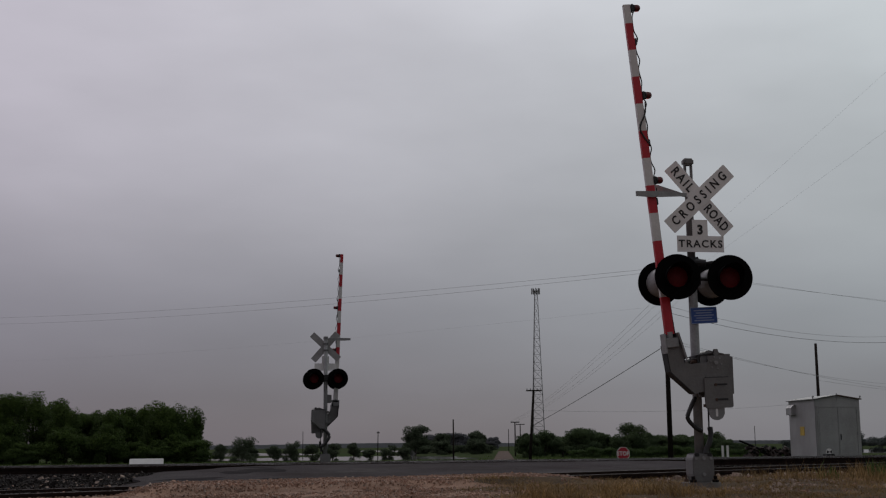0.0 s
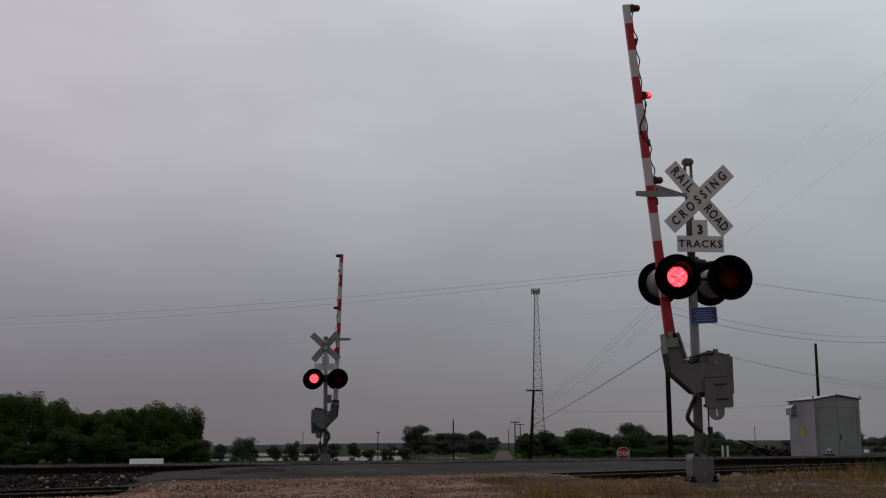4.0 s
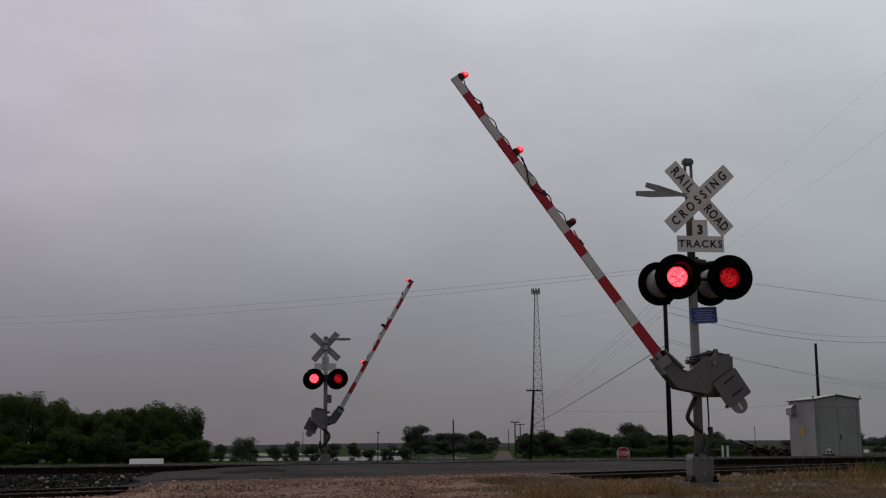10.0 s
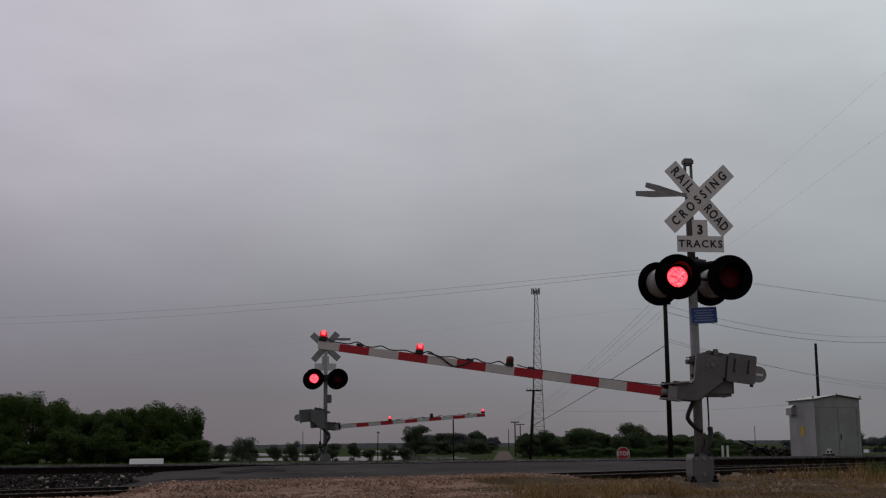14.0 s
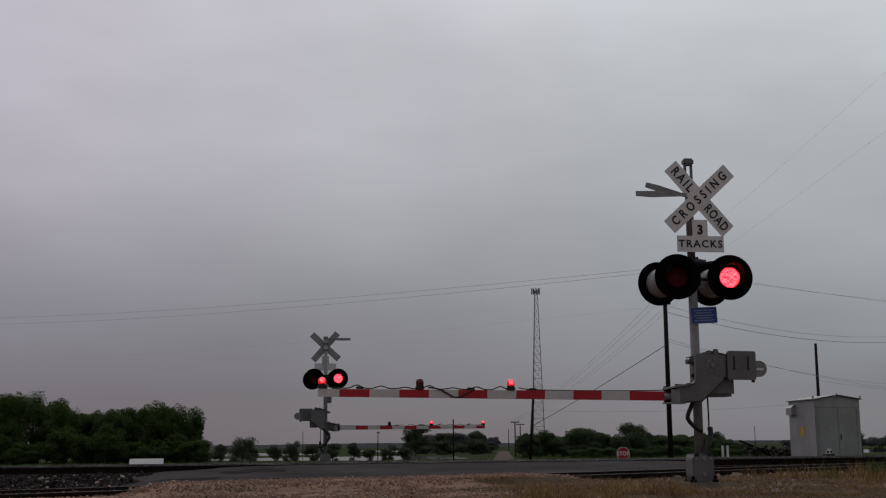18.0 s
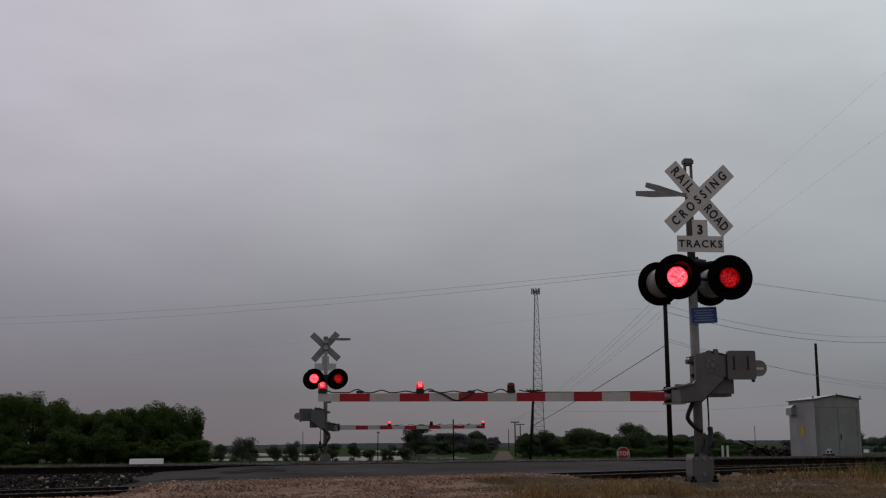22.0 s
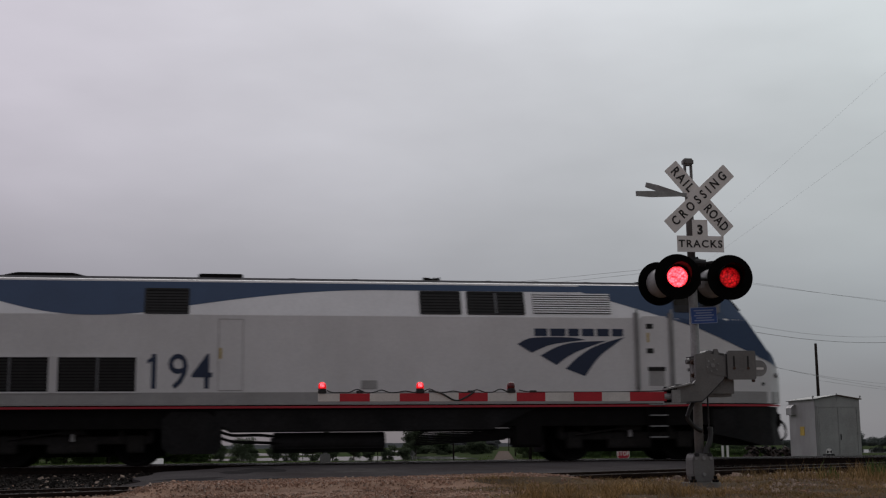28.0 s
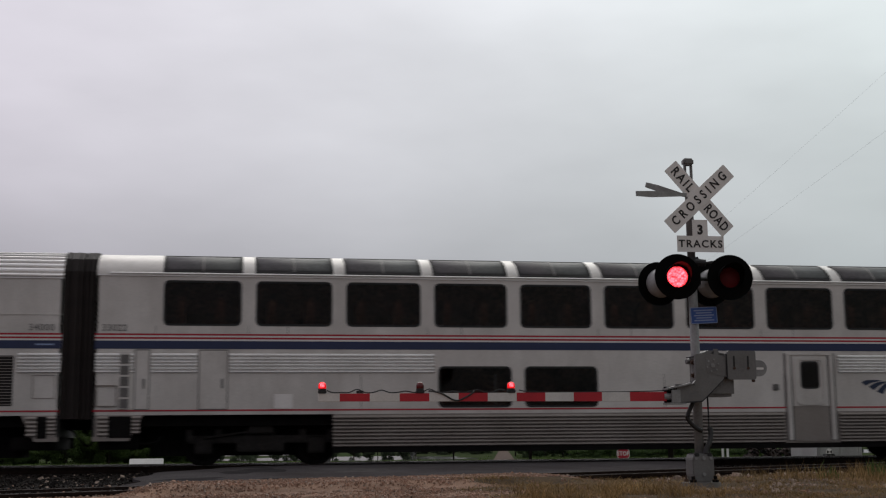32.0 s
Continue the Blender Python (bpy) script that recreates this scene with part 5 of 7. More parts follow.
def lattice_tower():
    g = float(height(75, 300))
    t = thing("lattice_tower", "tall grey lattice radio mast with antennas on top", "radio tower", pose(75.3, 300, g, 0, 0.85, 20))
    H = 38.0 - g
    wb, wt = 1.9, 0.42
    legs = [(math.cos(radians(a)), math.sin(radians(a))) for a in (90, 210, 330)]
    def at(i, u):
        w = wb + (wt - wb) * u
        return Vector((legs[i][0] * w * 1.1, legs[i][1] * w * 1.1, H * u))
    for i in range(3):
        part("leg", rod(at(i, 0), at(i, 1), 0.11, 0.07, n=6), M_GALV, t)
    bm = bmesh.new()
    n = 20
    for k in range(n):
        for i in range(3):
            j = (i + 1) % 3
            add_rod(bm, at(i, k / n), at(j, (k + 1) / n), 0.03, n=4)
            add_rod(bm, at(j, k / n), at(i, (k + 1) / n), 0.03, n=4)
            add_rod(bm, at(i, k / n), at(j, k / n), 0.028, n=4)
    part("bracing", bm, M_GALV, t)
    part("platform", rod((0, 0, H), (0, 0, H + 0.15), 0.8, n=12), M_GALV, t)
    for k in range(9):
        a = k * math.tau / 9
        part("antenna", add_rod(box(math.cos(a) * 1.0 - 0.10, math.cos(a) * 1.0 + 0.10, math.sin(a) * 1.0 - 0.08, math.sin(a) * 1.0 + 0.08, H - 0.75, H + 0.75, 0.02), (0, 0, H + 0.1), (math.cos(a) * 1.0, math.sin(a) * 1.0, H + 0.1), 0.05, n=5), M_GALV, t)
    return t


lattice_tower()

pile = thing("scrap_pile", "dark rusty scrap heap with a leaning boom", "scrap heap", pose(49.5, 110, float(height(49, 110))))
r = random.Random(9)
for i in range(110):
    x = r.uniform(-2.1, 2.5)
    crest = 1.02 + 0.12 * math.sin(x * 3.0) + 0.08 * math.sin(x * 7.1) - (0.5 if x < -1.6 else 0.0)
    bm = box(-r.uniform(0.08, 0.34), r.uniform(0.08, 0.34), -r.uniform(0.08, 0.26), r.uniform(0.08, 0.26), -0.10, 0.12)
    for v in bm.verts:
        v.co *= r.uniform(0.55, 1.25)
    d = part("scrap", bm, M_SCRAP if i % 4 else M_UNDER, pile)
    d.matrix_basis = pose(x, r.uniform(-0.8, 0.8), crest * r.uniform(0.05, 0.98), r.uniform(-60, 60), r.uniform(-60, 60), r.uniform(0, 180))
part("boom", rod((0.2, 0, 0.6), (-2.6, 0, 1.72), 0.13, 0.09, n=8), M_UNDER, pile, "leaning dark boom")

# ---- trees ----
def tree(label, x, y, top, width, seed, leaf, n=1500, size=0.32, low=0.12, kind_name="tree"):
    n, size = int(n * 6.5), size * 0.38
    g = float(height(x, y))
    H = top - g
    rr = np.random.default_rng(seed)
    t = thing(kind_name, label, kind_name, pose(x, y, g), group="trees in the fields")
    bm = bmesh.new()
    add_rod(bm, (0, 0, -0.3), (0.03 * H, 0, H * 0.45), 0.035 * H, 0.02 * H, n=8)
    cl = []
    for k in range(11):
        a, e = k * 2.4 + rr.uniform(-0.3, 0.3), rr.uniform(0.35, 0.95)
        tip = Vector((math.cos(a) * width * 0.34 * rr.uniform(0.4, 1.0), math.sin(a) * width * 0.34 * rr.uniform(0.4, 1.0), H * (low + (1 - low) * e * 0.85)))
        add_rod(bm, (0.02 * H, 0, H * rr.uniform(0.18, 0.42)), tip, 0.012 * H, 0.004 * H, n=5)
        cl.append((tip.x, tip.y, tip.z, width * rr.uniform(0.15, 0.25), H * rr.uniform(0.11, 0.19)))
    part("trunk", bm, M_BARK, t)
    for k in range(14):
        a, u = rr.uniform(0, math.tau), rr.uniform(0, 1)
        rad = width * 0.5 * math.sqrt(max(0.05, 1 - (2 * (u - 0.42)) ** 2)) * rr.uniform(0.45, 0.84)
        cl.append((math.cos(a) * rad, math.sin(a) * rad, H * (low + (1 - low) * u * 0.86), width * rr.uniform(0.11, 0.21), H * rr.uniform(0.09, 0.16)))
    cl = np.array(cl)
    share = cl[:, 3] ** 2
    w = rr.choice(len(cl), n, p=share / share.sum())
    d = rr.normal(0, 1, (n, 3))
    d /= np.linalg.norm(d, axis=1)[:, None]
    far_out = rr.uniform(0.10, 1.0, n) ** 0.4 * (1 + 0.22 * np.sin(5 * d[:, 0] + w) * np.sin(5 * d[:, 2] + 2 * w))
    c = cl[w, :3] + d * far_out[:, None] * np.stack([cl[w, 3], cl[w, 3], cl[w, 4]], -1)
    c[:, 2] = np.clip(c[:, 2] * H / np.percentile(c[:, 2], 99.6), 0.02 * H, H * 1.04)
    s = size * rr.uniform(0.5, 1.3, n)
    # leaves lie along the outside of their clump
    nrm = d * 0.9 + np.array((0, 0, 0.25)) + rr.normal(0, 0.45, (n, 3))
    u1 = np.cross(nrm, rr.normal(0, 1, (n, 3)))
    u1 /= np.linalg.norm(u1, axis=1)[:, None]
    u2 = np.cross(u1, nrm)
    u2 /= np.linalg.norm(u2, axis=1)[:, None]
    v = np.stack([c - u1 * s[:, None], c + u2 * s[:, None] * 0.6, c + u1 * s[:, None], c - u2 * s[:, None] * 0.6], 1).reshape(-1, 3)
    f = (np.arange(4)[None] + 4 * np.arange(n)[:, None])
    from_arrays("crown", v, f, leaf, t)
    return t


r = random.Random(21)
# the dense grove by the line: (x at 120 m, top, width)
for i, (x, top, w) in enumerate(((-27.0, 5.0, 6), (-24.0, 5.1, 6), (-21.6, 5.15, 5.2), (-19.4, 5.2, 4.6), (-17.8, 5.35, 5.0), (-16.2, 4.85, 4.6), (-14.6, 4.15, 4.2), (-13.3, 3.45, 4.0), (-12.2, 3.70, 3.6), (-10.7, 3.65, 3.4), (-9.3, 3.95, 4.0), (-7.5, 4.15, 4.4), (-5.6, 4.40, 4.6), (-4.0, 3.95, 4.4), (-3.1, 3.0, 3.4))):
    tree("dense dark green broad tree in the grove beside the line", x, 122 + (i % 3) * 3 - 3, top, w, 100 + i, M_LEAF, 3700, 0.21, 0.0)
for i, x in enumerate((34.8, 37.6, 40.6, 43.6, 46.5, 49.0)):
    tree("low haze-greyed green bush under the field trees", x, 235, 0.4 - 0.25 * (i % 2), 4.2, 300 + i, M_MIDLEAF, 800, 0.28, 0.0, "bush")
for i in range(13):
    tree("low dark green bush at the foot of the grove", -25 + i * 1.85, 115.5 + 1.5 * (i % 2), (0.9, 2.1, 1.3, 2.4, 0.8)[i % 5] * (1 if i < 11 else 0.7), 3.8, 130 + i, M_LEAF, 1100, 0.26, 0.0, "bush")
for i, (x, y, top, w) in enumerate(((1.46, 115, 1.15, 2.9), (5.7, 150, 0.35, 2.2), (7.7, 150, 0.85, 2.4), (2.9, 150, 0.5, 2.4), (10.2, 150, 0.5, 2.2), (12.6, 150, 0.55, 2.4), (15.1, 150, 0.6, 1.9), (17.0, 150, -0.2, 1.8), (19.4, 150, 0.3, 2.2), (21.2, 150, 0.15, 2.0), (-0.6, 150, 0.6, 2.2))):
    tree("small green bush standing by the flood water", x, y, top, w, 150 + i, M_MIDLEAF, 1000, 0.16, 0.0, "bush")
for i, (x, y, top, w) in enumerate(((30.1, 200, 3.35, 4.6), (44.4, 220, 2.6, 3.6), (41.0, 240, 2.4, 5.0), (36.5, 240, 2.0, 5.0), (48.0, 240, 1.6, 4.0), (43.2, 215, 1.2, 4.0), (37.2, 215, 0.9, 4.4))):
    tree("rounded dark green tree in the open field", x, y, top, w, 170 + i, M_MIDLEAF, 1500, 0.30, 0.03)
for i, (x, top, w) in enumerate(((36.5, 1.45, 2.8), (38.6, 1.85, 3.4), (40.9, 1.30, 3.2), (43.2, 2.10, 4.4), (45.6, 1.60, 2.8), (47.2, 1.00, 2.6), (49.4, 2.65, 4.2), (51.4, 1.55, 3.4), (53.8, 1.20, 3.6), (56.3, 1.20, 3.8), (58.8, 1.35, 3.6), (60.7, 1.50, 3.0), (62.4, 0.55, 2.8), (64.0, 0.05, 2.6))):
    tree("haze-dulled green scrubby tree in the row beyond the crossing", x * (150 + (i % 3) * 3) / 150, 150 + (i % 3) * 3, top, w * 1.25, 190 + i, M_ROWLEAF, 2400, 0.24, 0.0)
for i in range(13):
    tree("haze-dulled green scrubby tree at the back of the row", (37.5 + i * 2.0) * 1.1, 165, (1.2, 1.4, 1.2, 1.6, 1.2, 0.8, 1.4, 1.1, 0.9, 0.9, 1.0, 0.8, 0.2)[i], 4.0, 280 + i, M_ROWLEAF, 1200, 0.26, 0.0)
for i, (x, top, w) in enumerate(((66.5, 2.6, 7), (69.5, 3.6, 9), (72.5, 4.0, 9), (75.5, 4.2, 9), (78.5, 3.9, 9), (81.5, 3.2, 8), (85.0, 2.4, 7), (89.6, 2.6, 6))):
    tree("distant tree clump, haze painted into its grey-green", x, 420, top, w, 260 + i, M_HAZETREE, 1500, 0.50, 0.0)
for i in range(14):
    tree("low green bush under the tree row", 40 + i * 1.9, 140, r.uniform(-0.55, 0.05), 2.8, 210 + i, M_LEAF_L, 500, 0.20, 0.0, "bush")
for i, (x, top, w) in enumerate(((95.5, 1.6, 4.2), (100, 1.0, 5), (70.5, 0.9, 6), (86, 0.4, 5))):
    tree("far field tree with haze in its leaf colour", x, 180, top, w, 240 + i, M_FARLEAF, 900, 0.30, 0.0)


def far_woods(name, label, y, x0, x1, lo, hi, seed, material):
    """A long uneven belt of distant woodland with depth."""
    rr = random.Random(seed)
    bm = bmesh.new()
    n = 700
    prev = None
    for i in range(n + 1):
        x = x0 + (x1 - x0) * i / n
        base = float(height(0, y))
        big = 0.5 + 0.5 * math.sin(i * 0.041 + seed) * math.cos(i * 0.0137 + seed)
        top = base + lo + (hi - lo) * (0.75 * big + 0.25 * rr.random())
        row = [bm.verts.new((x, y, base - 0.3)), bm.verts.new((x, y + 0.3, top * 0.9 + base * 0.1)), bm.verts.new((x, y + 0.4, top)), bm.verts.new((x, y + 30, base - 0.3))]
        if prev:
            for q in range(3):
                bm.faces.new((prev[q], prev[q + 1], row[q + 1], row[q]))
        prev = row
    return tagged(part(name, bm, material), label, "woodland", kind="stuff")


far_woods("far_woods", "distant woodland belt with haze in its pale grey", 900, -500, 900, 2.2, 3.5, 2, M_HILL)


# ---- the train ----
SIDE = -1.55           # near side of a passenger car, from the track's middle


def add_grid_wall(bm, x0, x1, z0, z1, holes, y, thick):
    """A wall with rectangular openings (x0, x1, z0, z1) that go through it."""
    xs = sorted({x0, x1, *[h[0] for h in holes], *[h[1] for h in holes]})
    zs = sorted({z0, z1, *[h[2] for h in holes], *[h[3] for h in holes]})
    cache = {}

    def v(x, yy, z):
        k = (round(x, 4), round(yy, 4), round(z, 4))
        if k not in cache:
            cache[k] = bm.verts.new((x, yy, z))
        return cache[k]

    def solid(i, j):
        if not (0 <= i < len(xs) - 1 and 0 <= j < len(zs) - 1):
            return False
        mx, mz = (xs[i] + xs[i + 1]) / 2, (zs[j] + zs[j + 1]) / 2
        return not any(h[0] < mx < h[1] and h[2] < mz < h[3] for h in holes)
    for i in range(len(xs) - 1):
        for j in range(len(zs) - 1):
            if not solid(i, j):
                continue
            a, b, c, d = xs[i], xs[i + 1], zs[j], zs[j + 1]
            bm.faces.new((v(a, y, c), v(b, y, c), v(b, y, d), v(a, y, d)))
            bm.faces.new((v(a, y + thick, c), v(a, y + thick, d), v(b, y + thick, d), v(b, y + thick, c)))
            for (di, dj), (p, q) in (((-1, 0), ((a, d), (a, c))), ((1, 0), ((b, c), (b, d))), ((0, -1), ((a, c), (b, c))), ((0, 1), ((b, d), (a, d)))):
                if not solid(i + di, j + dj):
                    bm.faces.new((v(p[0], y, p[1]), v(q[0], y, q[1]), v(q[0], y + thick, q[1]), v(p[0], y + thick, p[1])))
    return bm


def flutes(x0, x1, z0, z1, n, y, deep=0.035):
    """A corrugated panel: n rounded ridges lengthways."""
    bm = bmesh.new()
    prof = [(y + 0.004, z0)]
    dz = (z1 - z0) / n
    for k in range(n):
        for u, q in ((0.30, 0.95), (0.38, 1.0), (0.55, 0.97), (0.90, 0.25)):
            prof.append((y - deep * q, z0 + (k + u) * dz))
        prof.append((y + 0.004, z0 + (k + 1) * dz))
    a = [bm.verts.new((x0, yy, z)) for yy, z in prof]
    b = [bm.verts.new((x1, yy, z)) for yy, z in prof]
    for i in range(len(prof) - 1):
        bm.faces.new((a[i], b[i], b[i + 1], a[i + 1]))
    return bm


def car_window(car, x0, x1, z0, z1, y=SIDE, shade=None):
    w = part("window", frame_ring(x0 - 0.03, x1 + 0.03, z0 - 0.03, z1 + 0.03, 0.13, 0.05, y - 0.006, y + 0.02), M_DIAPH, car, "dark tinted window in a rubber frame")
    cuts = [(x0 + 0.001, x1 - 0.001, M_GLASS)]
    if shade:
        cuts = [(x0 + 0.001, shade[0], M_GLASS), (shade[0], shade[1], M_CLEARGLASS), (shade[1], x1 - 0.001, M_GLASS)]
    for xa, xb, g in cuts:
        part("pane", box(xa, xb, y + 0.012, y + 0.018, z0 + 0.001, z1 - 0.001), g, w)
    if shade:
        part("blind", box(shade[0], shade[1], y + 0.0185, y + 0.022, z0 + 0.01, z1 - 0.01), M_SHADE, w, "drawn pale blind")


DOME = [(-1.552, 4.26), (-1.46, 4.40), (-1.30, 4.55), (-1.08, 4.67), (-0.80, 4.76)]


def curved_strip(x0, x1, u0, u1, off):
    """A strip of glass or frame that follows the curved edge of the roof, from u0 to u1 of its arc."""
    bm = bmesh.new()
    prev = None
    for i in range(9):
        s = (u0 + (u1 - u0) * i / 8) * (len(DOME) - 1)
        k = min(int(s), len(DOME) - 2)
        (ya, za), (yb, zb) = DOME[k], DOME[k + 1]
        y, z = ya + (yb - ya) * (s - k), za + (zb - za) * (s - k)
        d = Vector((0, yb - ya, zb - za)).normalized()
        n = Vector((0, -d.z, d.y))
        row = [bm.verts.new(Vector((x, y, z)) + n * o) for x, o in ((x0, off), (x1, off), (x1, 0.002), (x0, 0.002))]
        if prev:
            for q in range(4):
                bm.faces.new((prev[q], prev[(q + 1) % 4], row[(q + 1) % 4], row[q]))
        else:
            bm.faces.new(row)
        prev = row
    bm.faces.new(prev[::-1])
    bmesh.ops.recalc_face_normals(bm, faces=bm.faces)
    return bm


def wheel_mesh(rad):
    bm = bmesh.new()
    prof = ((0.05, -0.10), (0.09, -0.10), (0.10, -0.04), (rad - 0.09, -0.02), (rad - 0.06, -0.065), (rad, -0.065), (rad, 0.05), (rad + 0.028, 0.052), (rad + 0.028, 0.075), (rad - 0.06, 0.075))
    n = 28
    loops = [[bm.verts.new((r * math.cos(i * math.tau / n), y, r * math.sin(i * math.tau / n))) for i in range(n)] for r, y in prof]
    for a, b in zip(loops, loops[1:]):
        for i in range(n):
            bm.faces.new((a[i], a[(i + 1) % n], b[(i + 1) % n], b[i]))
    bm.faces.new(loops[0])
    bm.faces.new(loops[-1][::-1])
    bmesh.ops.recalc_face_normals(bm, faces=bm.faces)
    return bm


def truck(car, x, base, rad, name="bogie"):
    """A bogie: side frames, bolster, springs, axles and four wheels."""
    bm = bmesh.new()
    for sy in (-1, 1):
        y0, y1 = (-1.13, -0.99) if sy < 0 else (0.99, 1.13)
        add_box(bm, -base / 2 - 0.35, base / 2 + 0.35, y0, y1, 0.50, 0.68, 0.02)
        add_box(bm, -0.55, 0.55, y0 - 0.04, y1 + 0.04, 0.30, 0.55, 0.03)
        for ax in (-base / 2, base / 2):
            add_box(bm, ax - 0.20, ax + 0.20, y0 - 0.03, y1 + 0.03, rad - 0.20, rad + 0.20, 0.03)
            add_rod(bm, (ax - 0.33, (y0 + y1) / 2, 0.55), (ax - 0.33, (y0 + y1) / 2, 0.82), 0.09, n=10)
            add_rod(bm, (ax + 0.33, (y0 + y1) / 2, 0.55), (ax + 0.33, (y0 + y1) / 2, 0.82), 0.09, n=10)
        add_rod(bm, (-base / 2, y0 - 0.05, 0.62), (0.0, y0 - 0.05, 0.80), 0.03, n=6)
        add_box(bm, -0.28, 0.28, y0 - 0.10, y1, 0.72, 0.92, 0.02)
    add_box(bm, -0.35, 0.35, -1.0, 1.0, 0.45, 0.85)
    for ax in (-base / 2, base / 2):
        add_rod(bm, (ax, -0.95, rad), (ax, 0.95, rad), 0.08, n=10)
    t = part(name, bm, M_BOGIE, car, "dark four-wheeled bogie")
    t.matrix_basis = pose(x, 0, 0)
    wl0 = None
    for ax in (-base / 2, base / 2):
        for sy in (-1, 1):
            m = pose(ax, sy * 0.755, rad, 0, 0, 0 if sy < 0 else 180)
            if wl0 is None:
                wl0 = part("wheel", wheel_mesh(rad), M_UNDER, t)
                wl0.matrix_basis = m
            else:
                again(wl0, t, m)
    return t


def louvre(car, x0, x1, z0, z1, n, y, name="vent_grille"):
    g = part(name, box(x0, x1, y - 0.004, y + 0.01, z0, z1), M_GRILLE, car, "dark louvred vent grille")
    sl = None
    for k in range(n):
        z = z0 + (k + 0.5) * (z1 - z0) / n
        if sl is None:
            sl = part("slat", plate([(x0 + 0.02, 0.0), (x1 - 0.02, 0.0), (x1 - 0.02, 0.012), (x0 + 0.02, 0.012)], y - 0.026, y - 0.004), M_SKIRT, g)
            sl.matrix_basis = pose(0, 0, z)
        else:
            again(sl, g, pose(0, 0, z))
    return g


def emblem(car, x0, x1, zc, tall, y):
    """The operator's device, as three plain tapering sweeps."""
    L = x1 - x0
    for up, low in (
            (((0.0, 0.31), (0.09, 0.44), (0.19, 0.48), (0.39, 0.49), (0.54, 0.47), (0.63, 0.42)), ((0.45, 0.36), (0.29, 0.28), (0.13, 0.09))),
            (((0.21, 0.02), (0.32, 0.19), (0.45, 0.32), (0.58, 0.37), (0.83, 0.40)), ((0.71, 0.29), (0.55, 0.12), (0.45, -0.03), (0.355, -0.22))),
            (((0.44, -0.31), (0.55, -0.03), (0.68, 0.21), (0.82, 0.36), (1.0, 0.50)), ((0.90, 0.30), (0.79, 0.08), (0.71, -0.15), (0.62, -0.50)))):
        rim = [Vector((x0 + L * u, 0, zc + tall * w)) for u, w in up]
        rim2 = [Vector((x0 + L * u, 0, zc + tall * w)) for u, w in (up[-1], *low)]
        pts = [(q.x, q.z) for q in curve_pts(rim, 4) + curve_pts(rim2, 4)[1:]]
        part("emblem_sweep", plate(pts, y - 0.006, y - 0.002), M_LOGO, car, "dark blue emblem sweep")


def passenger_car(number, label, windows, w_z, low_windows, door, vents, slats, panels, upper_dome=False, shade=None, logo=None):
    """A double-deck stainless car; x = 0 at its leading coupler, the car reaches to x = -25.9."""
    car = thing("passenger_car", label, "railway car", group="train")
    XF, XR, WW = -0.44, -25.62, 1.71
    cut_f, cut_r = (-5.30, -1.25), (-24.52, -20.24)
    WALL_TOP = 4.20 if upper_dome else 4.115
    low_top = 2.10 if upper_dome else 1.86
    holes = [(x, x + WW, w_z[0], w_z[1]) for x in windows] + [(a, b, 1.19, low_top) for a, b in low_windows]
    holes += [(-2.45, -1.68, 3.42, 4.07)] if number == "39031" else []
    near_wall = part("side_wall", add_grid_wall(bmesh.new(), XR, XF, 1.025, WALL_TOP, holes, SIDE, 0.06), M_STAINLESS, car, "stainless steel side wall")
    part("side_wall", box(XR, XF, 1.49, 1.55, 1.0, 4.20), M_STAINLESS, car)
    # far skirt coloured black for the shade under the car
    part("far_skirt", box(XR, XF, 1.48, 1.54, 0.30, 0.995), M_UNDER, car)
    # roof: ribbed flanks and a smooth crown
    if not upper_dome:
        bm = bmesh.new()
        prof = [(-1.552, WALL_TOP)]
        ribs = 8
        for k in range(ribs):
            a0, a1 = k / ribs, (k + 1) / ribs
            for u, bump in ((0.02, 0.0), (0.22, 0.052), (0.42, 0.060), (0.62, 0.046), (0.90, 0.004)):
                s = a0 + (a1 - a0) * u
                y, z = -1.55 + 0.62 * s ** 1.35, WALL_TOP + 0.645 * math.sin(s * math.pi / 2) ** 0.95
                prof.append((y - bump, z + bump * 0.15))
        prof += [(-0.80, 4.775), (-0.45, 4.81), (0, 4.82), (0.45, 4.81), (0.93, 4.74), (1.30, 4.55), (1.55, 4.20)]
    else:
        bm = bmesh.new()
        prof = [(-1.552, 4.20), (-1.552, 4.26), (-1.46, 4.40), (-1.30, 4.55), (-1.08, 4.67), (-0.80, 4.76), (-0.45, 4.83), (0, 4.86), (0.45, 4.83), (0.80, 4.76), (1.08, 4.67), (1.30, 4.55), (1.46, 4.40), (1.55, 4.20)]
    a = [bm.verts.new((XF, y, z)) for y, z in prof]
    b = [bm.verts.new((XR, y, z)) for y, z in prof]
    for i in range(len(prof) - 1):
        bm.faces.new((a[i + 1], a[i], b[i], b[i + 1]))
    part("roof", bm, M_ROOFRIB if not upper_dome else M_STAINLESS, car, "ribbed stainless roof" if not upper_dome else "smooth stainless roof", smooth=upper_dome)
    part("roof_gutter", box(XR, XF, SIDE - 0.022, SIDE - 0.001, WALL_TOP - 0.012, WALL_TOP + 0.016), M_FLUTE, car)
    # ends, floor and the dim inside
    for x0, x1 in ((XF - 0.05, XF), (XR, XR + 0.05)):
        part("end_wall", add_plate(bmesh.new(), [(-1.55, 0.55), (1.55, 0.55), (1.55, 4.2), (1.1, 4.66), (0, 4.84), (-1.1, 4.66), (-1.55, 4.2)], 0, 0.05), M_DIAPH, car).matrix_basis = Matrix.Translation((x1, 0, 0)) @ Matrix.Rotation(radians(90), 4, "Z")
